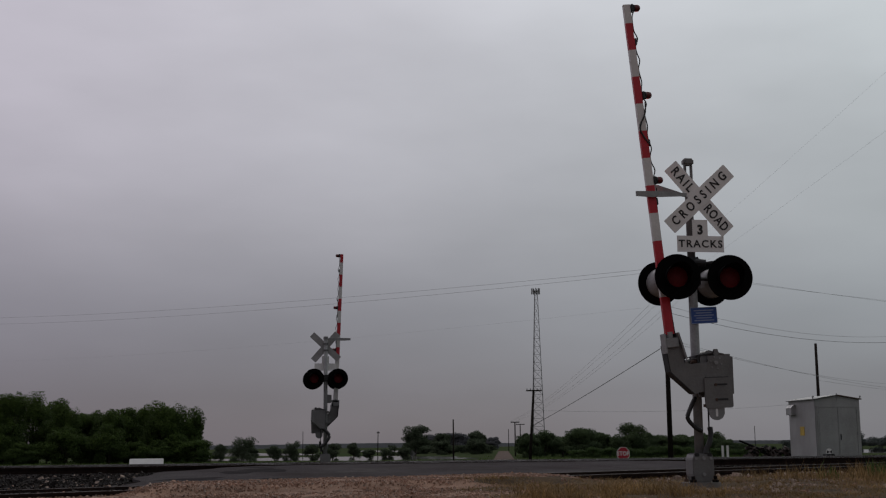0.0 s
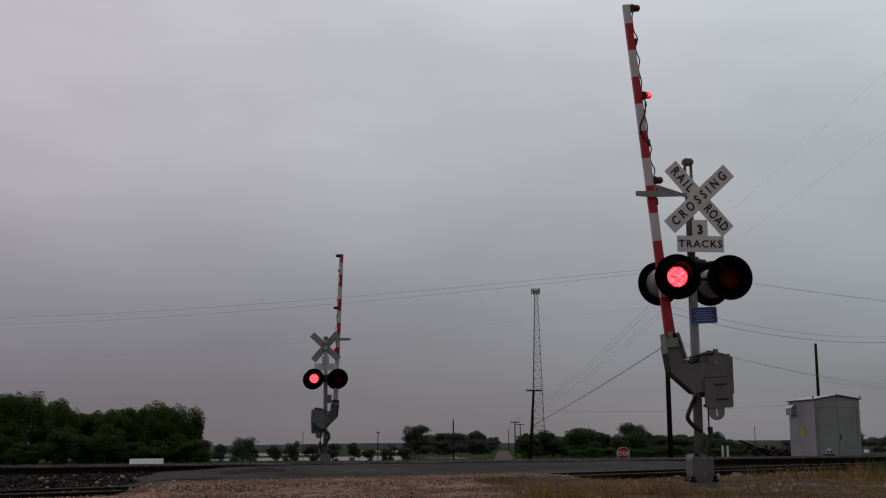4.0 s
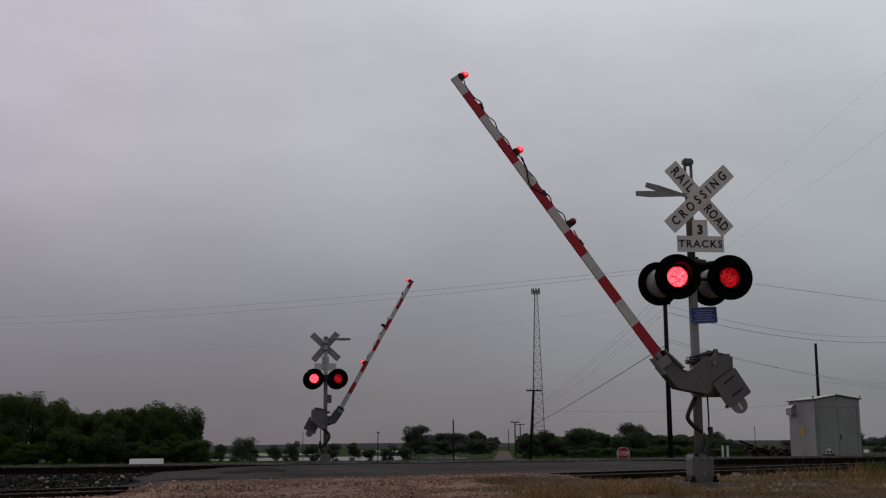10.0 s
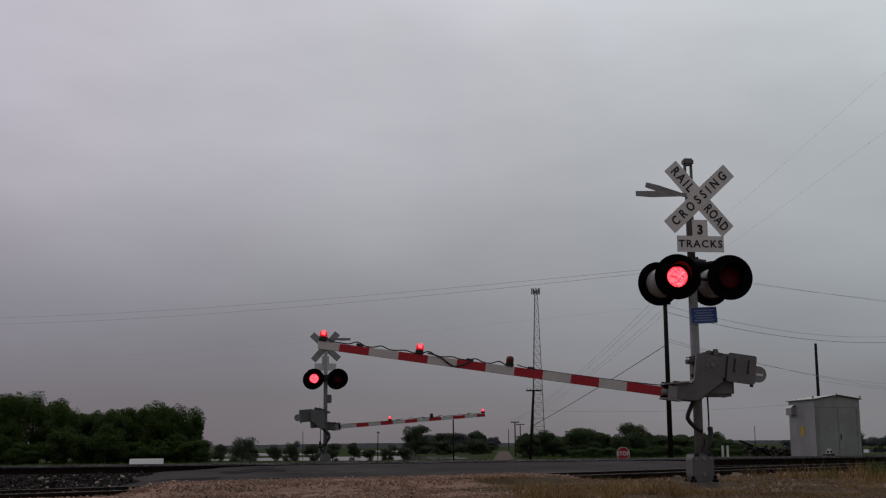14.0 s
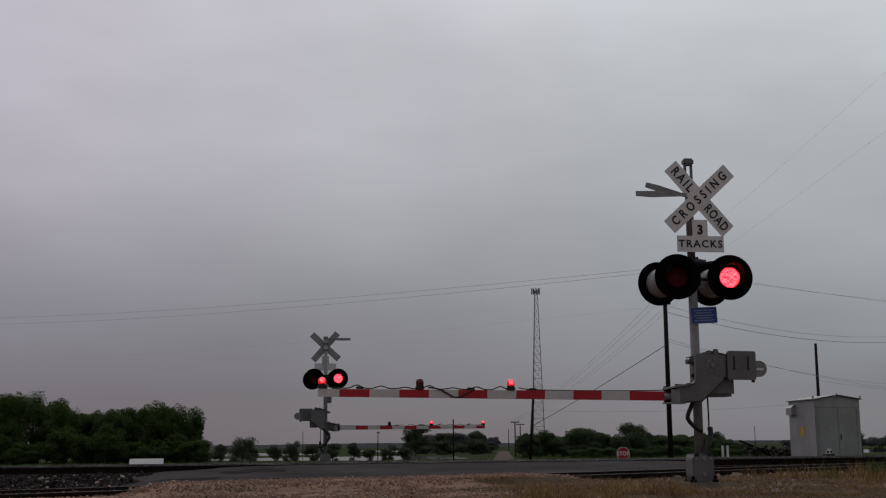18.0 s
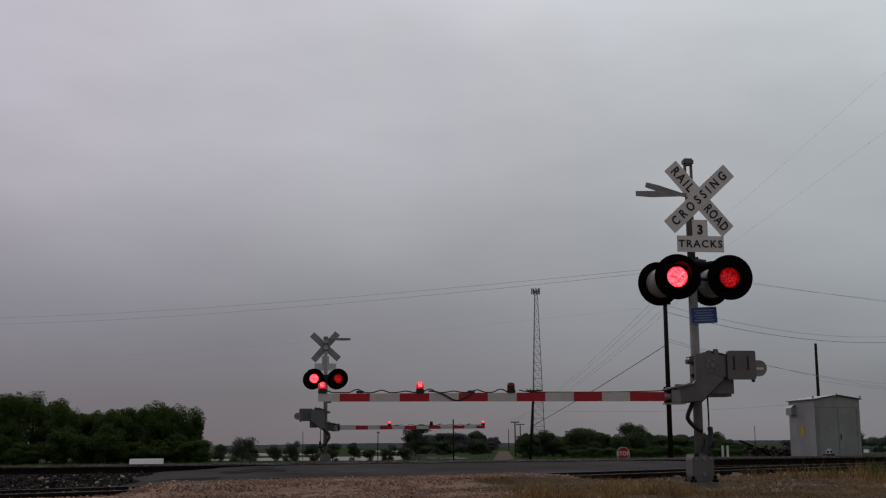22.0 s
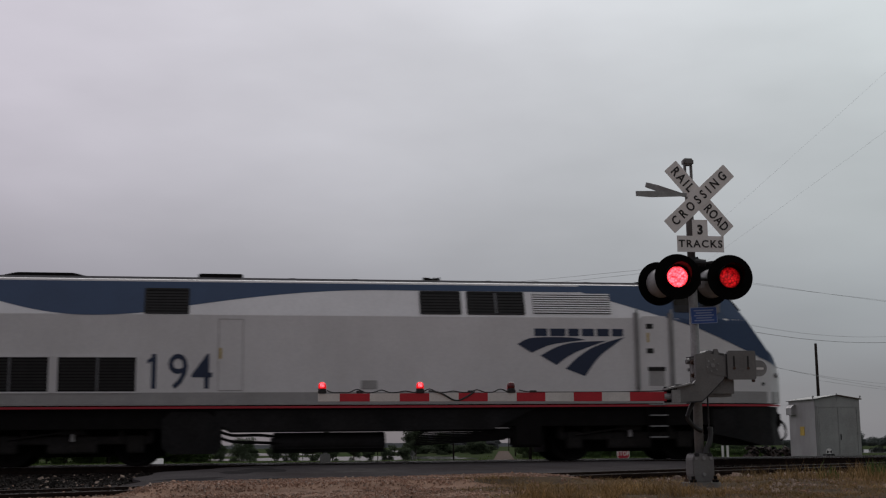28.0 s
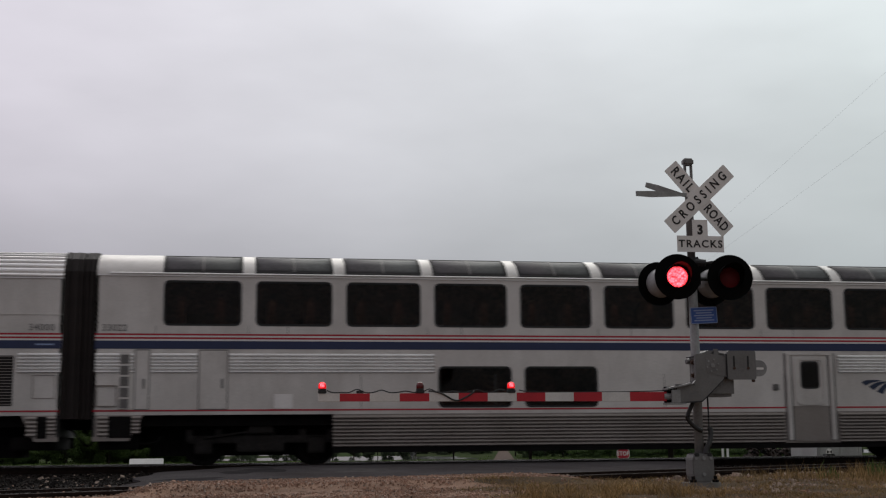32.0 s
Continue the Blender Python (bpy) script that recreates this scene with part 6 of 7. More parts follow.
    part("floor", box(XR, XF, -1.45, 1.45, 1.00, 1.06), M_UNDER, car)
    part("deck", box(XR + 0.06, XF - 0.06, -1.47, 1.47, 2.62, 2.70), M_INSIDE, car)
    part("inner_wall", box(XR + 0.06, XF - 0.06, 0.9, 0.95, 1.07, 2.61), M_INSIDE, car)
    part("inner_wall", box(XR + 0.06, XF - 0.06, 0.9, 0.95, 2.71, 4.6), M_INSIDE, car)
    # seat backs that show dimly in the upper windows
    st = None
    for i, x in enumerate(windows):
        for q in (0.35, 1.25):
            if st is None:
                st = part("seat_back", box(-0.10, 0.10, -1.2, -0.2, 2.70, 3.72, 0.05), M_INSIDE, car)
                st.matrix_basis = pose(x + q, 0, 0)
            else:
                again(st, car, pose(x + q, 0, 0))
    for x in windows:
        car_window(car, x, x + WW, *w_z, shade=shade if shade and x < shade[0] < x + WW else None)
    if number == "39031":
        car_window(car, -2.45, -1.68, 3.42, 4.07)
    for x0, x1 in low_windows:
        car_window(car, x0, x1, 1.19, low_top)
    if upper_dome:
        for x in windows:
            dw = part("roof_window", curved_strip(x, x + WW, 0.10, 0.92, 0.016), M_ROOFGLASS, car, "curved dark roof window", smooth=True)
            for xa, xb, u0, u1 in ((x - 0.05, x, 0.04, 0.98), (x + WW, x + WW + 0.05, 0.04, 0.98), (x, x + WW, 0.04, 0.10), (x, x + WW, 0.92, 0.98)):
                part("roof_window_frame", curved_strip(xa, xb, u0, u1, 0.024), M_DIAPH, dw)
            part("mullion", curved_strip(x + WW / 2 - 0.025, x + WW / 2 + 0.025, 0.10, 0.92, 0.022), M_RUNG, dw)
        part("roof_rail", rod((XR + 0.3, -1.60, 4.245), (XF - 0.3, -1.60, 4.245), 0.022, n=8), M_FLUTE, car, "bright rail along the roof edge")
        bm = bmesh.new()
        for k in range(24):
            add_box(bm, XR + 0.6 + k * 1.05, XR + 0.63 + k * 1.05, -1.60, -1.545, 4.235, 4.255)
        part("rail_brackets", bm, M_RUNG, car)["kind"] = "stuff"
    # stripes
    part("stripe", box(XR, XF, SIDE - 0.004, SIDE - 0.0005, 2.518, 2.702), M_NAVY, car, "navy blue stripe")
    part("stripe", box(XR, XF, SIDE - 0.004, SIDE - 0.0005, 2.744, 2.786), M_STRIPERED, car, "red pinstripe")
    part("stripe", box(XR, XF, SIDE - 0.004, SIDE - 0.0005, 2.826, 2.868), M_STRIPERED, car, "red pinstripe")
    part("stripe", box(XR, XF, SIDE - 0.004, SIDE - 0.0005, 2.787, 2.825), M_PINWHITE, car, "white pinstripe")
    part("stripe", box(XR, XF, SIDE - 0.006, SIDE - 0.0005, 1.104, 1.142), M_STRIPERED, car, "red pinstripe")
    part("stripe", box(XR, XF, SIDE - 0.004, SIDE - 0.0005, 2.703, 2.743), M_PINWHITE, car, "white pinstripe")
    if not upper_dome:
        part("belt_rail", box(XR, XF, SIDE - 0.012, SIDE - 0.0005, 3.28, 3.30), M_STAINLESS, car)
    # upright panel joints between the windows
    for x in windows[1::2]:
        part("panel_joint", box(x - 0.20, x - 0.188, SIDE - 0.003, SIDE - 0.0005, 2.80, 3.275 if not upper_dome else 3.05), M_NUMBER, car)
    # fluting, interrupted by panels, doors and vents
    stops = sorted([(door[0] - 0.30, door[1] + 0.30)] + [(v[0] - 0.08, v[1] + 0.08) for v in vents] + [(q[0] - 0.02, q[1] + 0.02) for q in panels] + ([(-17.86, -9.1)] if upper_dome else []))
    x = XR + 0.02
    for s0, s1 in stops + [(XF, XF)]:
        if s0 - x > 0.1:
            part("fluted_panel", flutes(x, s0, 1.965, 2.42, 6, SIDE - 0.003), M_FLUTE, car, "fluted stainless panel")
        x = max(x, s1)
    for q in panels:
        pn = part("locker_door", box(q[0] + 0.03, q[1] - 0.03, SIDE - 0.014, SIDE - 0.001, 1.16, 2.48, 0.01), M_STAINLESS, car, "plain steel locker door")
        part("door_seam", frame_ring(q[0] + 0.005, q[1] - 0.005, 1.135, 2.505, 0.02, 0.022, SIDE - 0.007, SIDE - 0.001, 2), M_RUNG, pn)
        part("latch", box(q[1] - 0.16, q[1] - 0.11, SIDE - 0.03, SIDE - 0.014, 1.62, 1.84, 0.006), M_NUMBER, pn)
        if q[1] - q[0] > 0.6 and number == "32000":
            for zz in (1.26, 2.24):
                part("louvre_slot", box(q[0] + 0.2, q[1] - 0.2, SIDE - 0.02, SIDE - 0.0145, zz, zz + 0.035), M_NUMBER, pn)
    for v0 in vents:
        louvre(car, v0[0], v0[1], 1.24, 2.36, 17, SIDE)
    for s0 in slats:
        for k in range(4):
            part("intake", box(s0[0], s0[1], SIDE - 0.01, SIDE - 0.001, 1.26 + k * 0.28, 1.44 + k * 0.28, 0.004), M_GRILLE, car, "dark intake slot")
    # skirt between the bogies
    for x0, x1 in ((cut_r[1], door[0] - 0.26), (door[1] + 0.26, cut_f[0])):
        part("skirt", flutes(x0, x1, 0.262, 0.995, 9, SIDE - 0.003, 0.05), M_SKIRT, car, "dusty fluted skirt")
    part("skirt_backing", box(cut_r[1], cut_f[0], SIDE + 0.005, SIDE + 0.03, 0.262, 1.024), M_SKIRT, car)
    part("under_edge", box(cut_r[1], cut_f[0], SIDE - 0.01, SIDE + 0.05, 0.14, 0.26), M_UNDER, car)
    part("underframe", box(cut_r[1] + 0.05, cut_f[0] - 0.05, -1.35, 1.35, 0.15, 1.0), M_UNDER, car)
    for x0, x1 in ((cut_f[1], XF), (XR, cut_r[0])):
        bm = bmesh.new()
        w = x1 - x0
        inner = 0.42 if x1 == XF else 0.30
        add_plate(bm, [(x0, 1.024), (x0 + (0.30 if x1 == XF else 0.0), 0.45), (x1 - (0.30 if x1 != XF else 0.0), 0.45), (x1, 1.024)], SIDE + 0.002, SIDE + 0.03)
        part("end_skirt", bm, M_SKIRT, car)
        # flat black plate paints the shade of the step recess
        part("step_recess", box(x0 + 0.35, x1 - 0.25, SIDE - 0.008, SIDE + 0.001, 0.52, 1.0), M_UNDER, car, "black plate for the shaded step recess")
        part("fluted_panel", flutes(x0 + 0.12, x0 + 0.34, 0.55, 1.01, 5, SIDE - 0.003), M_SKIRT, car)
        part("fluted_panel", flutes(x1 - 0.24, x1 - 0.06, 0.60, 1.01, 5, SIDE - 0.003), M_SKIRT, car)
    # boarding door with its grab-rail fairings
    d = part("door", box(door[0], door[1], SIDE - 0.018, SIDE - 0.001, 1.135, 2.40, 0.015), M_STAINLESS, car, "pale boarding door with a dusty lower half")
    part("door_lower", box(door[0], door[1], SIDE - 0.018, SIDE - 0.001, 0.29, 1.132, 0.015), M_SKIRT, d, "dusty lower door leaf")
    part("door_frame", frame_ring(door[0] + 0.05, door[1] - 0.05, 1.18, 2.38, 0.20, 0.09, SIDE - 0.04, SIDE - 0.012), M_STAINLESS, d)
    for sx in (door[0] - 0.03, door[1] + 0.005):
        part("door_seam", box(sx, sx + 0.025, SIDE - 0.02, SIDE - 0.0015, 0.33, 2.41), M_RUNG, d)
    for sx in (door[0] - 0.20, door[1] + 0.175):
        part("door_seam", box(sx, sx + 0.025, SIDE - 0.02, SIDE - 0.0015, 0.33, 2.46), M_RUNG, d)
    dx = (door[0] + door[1]) / 2
    part("door_window", frame_ring(dx - 0.25, dx + 0.25, 1.58, 2.26, 0.10, 0.04, SIDE - 0.024, SIDE - 0.019), M_DIAPH, d)
    part("door_pane", plate(rounded(dx - 0.22, dx + 0.22, 1.61, 2.23, 0.07), SIDE - 0.022, SIDE - 0.0195), M_GLASS, d)
    # black sheet paints the unlit inside behind the door glass
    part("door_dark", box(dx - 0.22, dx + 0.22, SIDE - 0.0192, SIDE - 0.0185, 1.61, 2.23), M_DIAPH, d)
    part("door_sill", box(door[0], door[1], SIDE - 0.026, SIDE - 0.018, 1.13, 1.16), M_SKIRT, d)
    for sx in (door[0] - 0.16, door[1] + 0.04):
        part("door_fairing", add_box(bmesh.new(), sx, sx + 0.12, SIDE - 0.045, SIDE - 0.001, 0.32, 2.44, 0.02), M_STAINLESS, car, "ribbed fairing beside the door")
    part("door_header", box(door[0] - 0.16, door[1] + 0.16, SIDE - 0.04, SIDE - 0.001, 2.40, 2.47, 0.015), M_STAINLESS, car)
    # ladder rungs, numbers, small hatches
    part("ladder_recess", box(-25.07, -24.83, SIDE - 0.040, SIDE - 0.001, 1.16, 2.44), M_STAINLESS, car)
    for k in range(5):
        part("rung", box(-25.045, -24.855, SIDE - 0.05, SIDE - 0.041, 1.18 + k * 0.25, 1.385 + k * 0.25, 0.004), M_RUNG, car, "grey ladder step")
    part("end_hatch", frame_ring(-25.56, -25.11, 1.22, 1.70, 0.02, 0.018, SIDE - 0.045, SIDE - 0.001, 2), M_SKIRT, car)
    for q in (-19.6, -16.4, -12.2, -9.1, -6.0, -3.2):
        part("panel_joint", box(q, q + 0.014, SIDE - 0.003, SIDE - 0.0005, 1.11, 1.95), M_RUNG, car)
    for q in (-24.3, -21.3, -17.2, -13.0, -8.8, -4.6, -1.9):
        part("panel_joint", box(q, q + 0.014, SIDE - 0.003, SIDE - 0.0005, 2.81, 3.275 if not upper_dome else 3.05), M_RUNG, car)
    part("name_bar", box(-1.00, -0.60, SIDE - 0.007, SIDE - 0.0045, 2.595, 2.630), M_PALEBAR, car, "small pale name on the stripe")
    lettering("lettering", number, 0.21, M_NUMBER, car, pose(-25.20, SIDE - 0.004, 2.99), 1.0)
    lettering("lettering", number, 0.21, M_NUMBER, car, pose(-0.88, SIDE - 0.004, 2.99), 1.0)
    part("hatch", frame_ring(-1.04, -0.54, 1.40, 1.93, 0.02, 0.018, SIDE - 0.012, SIDE - 0.001, 2), M_SKIRT, car)
    if number in ("39031", "38063"):
        part("hatch", frame_ring(-21.8, -21.2, 1.02, 1.50, 0.02, 0.018, SIDE - 0.012, SIDE - 0.001, 2), M_SKIRT, car)
        part("hatch", box(-21.82, -20.98, SIDE - 0.02, SIDE - 0.001, 0.90, 1.06, 0.008), M_STAINLESS, car)
    if number == "39031":
        part("hatch", box(-5.15, -4.15, SIDE - 0.02, SIDE - 0.001, 0.90, 1.06, 0.008), M_STAINLESS, car)
    if number == "33022":
        part("hatch", box(-21.6, -21.17, SIDE - 0.02, SIDE - 0.001, 1.15, 1.49, 0.01), M_FLUTE, car, "small white square hatch")
    if number in ("39031", "38063"):
        for zz, wd in ((1.655, 0.66), (1.575, 0.52)):
            part("name_bar", box(-12.93, -12.93 + wd, SIDE - 0.004, SIDE - 0.0005, zz, zz + 0.04), M_NUMBER, car, "grey name lettering")
    part("door_light", add_box(box(door[0] - 0.52, door[0] - 0.36, SIDE - 0.03, SIDE - 0.001, 1.54, 1.70, 0.02), door[0] - 0.48, door[0] - 0.40, SIDE - 0.045, SIDE - 0.03, 1.58, 1.66, 0.01), M_RUNG, car, "small lamp beside the door")
    if logo:
        emblem(car, logo, logo + 0.92, 1.62, 0.36, SIDE)
    # diaphragms and couplers
    for x0, x1 in ((XF, -0.02), (-25.89, XR)):
        folds = 4
        for k in range(folds):
            u, w = x0 + (x1 - x0) * k / folds, (x1 - x0) / folds
            q = 1.44 - 0.06 * (k % 2)
            bm = add_plate(bmesh.new(), [(-q, 0.95), (q, 0.95), (q, 4.30), (q - 0.14, 4.60), (q - 0.5, 4.80), (0, 4.86), (-q + 0.5, 4.80), (-q + 0.14, 4.60), (-q, 4.30)], 0, w - 0.012)
            part("bellows_fold", bm, M_BELLOWS, car, "dark brown gangway bellows").matrix_basis = Matrix.Translation((u + w - 0.006, 0, 0)) @ Matrix.Rotation(radians(90), 4, "Z")
        part("coupler", box(x0 - 0.1, x1 + 0.1, -0.15, 0.15, 0.72, 1.0, 0.03), M_UNDER, car)
    part("jumper_cable", tube(curve_pts([(XF, -0.7, 0.95), (-0.1, -0.7, 0.55), (0.1, -0.6, 0.35), (0.3, -0.7, 0.55)], 4), 0.03, 6), M_UNDER, car)
    part("brake_pipe", tube(curve_pts([(XR, -0.8, 0.70), (XR + 0.5, -1.0, 0.42), (XR + 1.3, -1.2, 0.40), (XR + 1.5, -1.2, 0.55)], 4), 0.03, 6), M_UNDER, car)
    for cut in (cut_f, cut_r):
        # plain black fill added for the dark space round the wheels
        part("underframe_block", box(cut[0] + 0.1, cut[1] - 0.1, -0.62, 0.62, 0.10, 1.0), M_UNDER, car)
        part("underframe_block", box(cut[0] - 0.1, cut[1] + 0.1, -1.30, 1.30, 0.78, 1.0), M_UNDER, car)
    for x0, x1 in ((-1.5, -0.5), (XR + 0.1, XR + 1.0)):
        part("end_equipment", box(x0, x1, -1.25, 1.25, 0.26, 0.56, 0.03), M_UNDER, car, "dark equipment under the car end")
    truck(car, -4.03, 2.59, 0.46)
    truck(car, -21.88, 2.59, 0.46)
    return car


def locomotive():
    """A streamlined diesel; x = 0 at its rear coupler, nose at x = 21."""
    car = thing("locomotive", "silver and blue diesel passenger locomotive", "locomotive", group="train")
    X0, XN, ZB = 0.30, 21.0, 1.24

    def z_top(x):
        if x < 19.0:
            return 4.14
        if x < 19.35:
            return 4.14 - 0.10 * (x - 19.0) / 0.35
        if x < 20.55:
            return 4.04 - 1.50 * (x - 19.35) / 1.20
        return max(1.50, 2.54 - 0.62 * ((x - 20.55) / 0.45) ** 1.6)

    def w_at(x):
        if x < 18.6:
            return 1.52
        if x < 20.55:
            return 1.52 - 0.42 * ((x - 18.6) / 1.95) ** 1.5
        return 1.10 - 0.42 * ((x - 20.55) / 0.45) ** 1.3

    def side(x, z):
        w = w_at(x)
        if z > 3.30:
            w -= 0.26 * (z - 3.30) / 0.84
        return w
    st = [X0 + (18.6 - X0) * i / 30 for i in range(31)] + [18.6 + 2.4 * i / 24 for i in range(1, 25)]
    bm = bmesh.new()
    rows = []
    for x in st:
        zt = z_top(x)
        zs = [ZB + (min(3.30, zt) - ZB) * k / 5 for k in range(6)] + [min(3.30, zt) + (zt - min(3.30, zt)) * k / 4 for k in range(1, 5)]
        near_side = [(-side(x, z), z) for z in zs]
        wt = side(x, zt)
        roof = [(-wt * 0.86, zt + 0.05), (-wt * 0.5, zt + 0.085), (0, zt + 0.10)]
        ring = near_side + roof
        ring = ring + [(-y, z) for y, z in ring[-2::-1]]
        rows.append([bm.verts.new((x, y, z)) for y, z in ring])
    k = len(rows[0])
    for a, b in zip(rows, rows[1:]):
        for q in range(k - 1):
            bm.faces.new((a[q], b[q], b[q + 1], a[q + 1]))
    bm.faces.new(rows[0])
    bm.faces.new(rows[-1][::-1])
    bmesh.ops.recalc_face_normals(bm, faces=bm.faces)
    part("body", bm, M_LOCO, car, "silver-grey painted body shell")

    def skin(name, xa, xb, lo, hi, material, label="", n=60, off=0.005, rows_z=6):
        """A painted area that lies on the body's side, between two curves."""
        bm = bmesh.new()
        prev = None
        for i in range(n + 1):
            x = xa + (xb - xa) * i / n
            l0, h0 = lo(x), min(hi(x), z_top(x) - 0.004)
            l0 = min(l0, h0 - 0.002)
            cuts = sorted({l0, h0, *[l0 + (h0 - l0) * q / rows_z for q in range(1, rows_z)]})
            row = [bm.verts.new((x, -side(x, z) - off, z)) for z in cuts]
            if prev and len(prev) == len(row):
                for q in range(len(row) - 1):
                    bm.faces.new((prev[q], row[q], row[q + 1], prev[q + 1]))
            prev = row
        return part(name, bm, material, car, label)

    def wave(x):
        """Lower edge of the rear blue field."""
        if x < 5.2:
            u = (x - 0.75) / 3.3
            return 4.05 - 0.76 * math.sin(min(1.0, max(0.0, u)) * math.pi / 2) + (0.06 * ((x - 4.05) / 1.15) ** 2 if x > 4.05 else 0)
        return min(3.95, 3.35 + 0.60 * math.sin(min(1.0, (x - 5.2) / 5.6) * math.pi / 2) ** 1.0)
    skin("upper_panel", 0.32, 17.9, lambda x: 3.31, lambda x: 4.02, M_LOCO_UP, "upper side panel paled for its tilt to the sky", 70, 0.003)
    skin("blue_field", 0.75, 15.6, wave, lambda x: 4.10, M_LOCOBLUE, "slate blue painted sweep", 110, 0.007)
    skin("blue_field", 15.6, 20.86, lambda x: max(1.6, 3.97 - 0.300 * (x - 15.6) - (0.10 * max(0, x - 18.5))), lambda x: 4.13, M_LOCOBLUE, "slate blue painted cab", 90, 0.007, 8)
    skin("sill_band", 0.32, 20.95, lambda x: 1.25, lambda x: 1.53, M_SILL, "grey sill band", 70, 0.012)
    skin("red_line", 0.32, 20.95, lambda x: 1.165, lambda x: 1.215, M_STRIPERED, "thin red line", 70, 0.016)
    part("body_bottom", add_box(box(X0, 19.2, -1.40, 1.40, 1.10, 1.25), 19.21, 20.6, -0.95, 0.95, 1.10, 1.25), M_UNDER, car)
    # roof
    part("roof_walk", box(0.5, 18.6, -1.10, 1.10, 4.15, 4.235, 0.02), M_ROOF, car, "sooty grey roof")
    bm = bmesh.new()
    add_plate(bm, [(1.95, 4.24), (3.98, 4.24), (3.6, 4.33), (2.35, 4.33)], -0.9, 0.9)
    part("fan_hatch", bm, M_UNDER, car, "dark radiator fan hatch")
    part("exhaust_hatch", box(6.45, 7.5, -0.7, 0.7, 4.24, 4.38, 0.02), M_UNDER, car, "dark exhaust hatch")
    part("roof_vent", box(17.35, 17.75, -0.5, 0.5, 4.24, 4.34, 0.02), M_UNDER, car)
    part("roof_vent", box(18.75, 19.25, -0.4, 0.4, 4.20, 4.32, 0.02), M_UNDER, car)
    hn = part("horn", rod((12.15, -0.2, 4.25), (12.15, -0.2, 4.36), 0.05), M_UNDER, car, "roof horn cluster")
    for dx0 in (-0.22, -0.1, 0.08, 0.2):
        part("trumpet", rod((12.15, -0.2, 4.36), (12.15 + dx0, -0.2, 4.38), 0.025, 0.05, 8), M_UNDER, hn)
    for ax in (8.6, 10.1, 13.4, 14.6, 15.9):
        part("roof_fitting", box(ax, ax + 0.14, -0.8, -0.68, 4.24, 4.28), M_UNDER, car)

    def dark_opening(name, x0, x1, z0, z1, label, divs=()):
        y = -side((x0 + x1) / 2, (z0 + z1) / 2)
        lean = math.degrees(math.atan2(0.26, 0.84)) if z0 >= 3.3 else 0.0
        o = part(name, box(x0, x1, -0.012, 0.01, -(z1 - z0) / 2, (z1 - z0) / 2, 0.006), M_GRILLE, car, label)
        o.matrix_basis = pose(0, y - 0.004, (z0 + z1) / 2, -lean)
        part("opening_frame", frame_ring(x0 - 0.03, x1 + 0.03, -(z1 - z0) / 2 - 0.03, (z1 - z0) / 2 + 0.03, 0.03, 0.035, -0.022, 0.0, 2), M_GRILLE if z0 > 3.3 else M_LOCO, o)
        for dv in divs:
            part("bar", box(dv - 0.02, dv + 0.02, -0.02, -0.012, -(z1 - z0) / 2, (z1 - z0) / 2), M_ROOF, o)
        sl = None
        n = int((z1 - z0) / 0.07)
        for q in range(n):
            zz = -(z1 - z0) / 2 + (q + 0.5) * (z1 - z0) / n
            if sl is None:
                sl = part("slat", box(x0 + 0.01, x1 - 0.01, -0.017, -0.012, -0.008, 0.008), M_UNDER, o)
                sl.matrix_basis = pose(0, 0, zz)
            else:
                again(sl, o, pose(0, 0, zz))
        return o
    dark_opening("intake_grille", 5.30, 6.25, 3.34, 3.92, "dark air intake")
    dark_opening("intake_grille", 11.68, 12.62, 3.38, 3.92, "dark air intake")
    dark_opening("intake_grille", 12.82, 14.18, 3.38, 3.92, "dark air intake", (13.5,))
    dark_opening("radiator_grille", 1.54, 3.22, 1.55, 2.33, "dark radiator screen", (2.38,))
    dark_opening("radiator_grille", 3.41, 5.13, 1.55, 2.33, "dark radiator screen", (4.28,))
    # pale louvres ahead
    lv = part("louvre_panel", box(14.42, 16.36, -0.010, 0.0, -0.27, 0.27), M_UNDER, car, "louvred panel of pale slats")
    lv.matrix_basis = pose(0, -side(15, 3.66) - 0.006, 3.66, -math.degrees(math.atan2(0.26, 0.84)))
    sl = None
    for q in range(9):
        if sl is None:
            sl = part("slat", box(14.42, 16.36, -0.035, -0.010, -0.017, 0.017, 0.004), M_LOCO_UP, lv)
            sl.matrix_basis = pose(0, 0, -0.24 + q * 0.06)
        else:
            again(sl, lv, pose(0, 0, -0.24 + q * 0.06))
    # doors with grab rails
    d = part("door", frame_ring(6.95, 7.52, 1.57, 3.22, 0.02, 0.014, -1.530, -1.516, 2), M_SILL, car, "flush side door outline")
    part("door_leaf", box(6.966, 7.504, -1.524, -1.519, 1.586, 3.204), M_LOCO, d)
    part("door_mark", box(6.98, 7.03, -1.533, -1.524, 2.3, 2.55), M_YELLOW, d)
    d2 = part("door", box(0.93, 1.47, -1.527, -1.516, 1.56, 3.22, 0.01), M_LOCO, car, "rear side door with window")
    part("door_window", plate(rounded(1.0, 1.40, 2.72, 3.12, 0.06), -1.536, -1.528), M_GRILLE, d2)
    part("door_frame", frame_ring(0.90, 1.50, 1.54, 3.26, 0.03, 0.03, -1.533, -1.516, 2), M_SILL, d2)
    part("door_mark", box(1.40, 1.46, -1.536, -1.528, 2.1, 2.4), M_YELLOW, d2)
    for gx0 in (0.75, 1.62, 16.98, 17.86):
        up = gx0 > 10
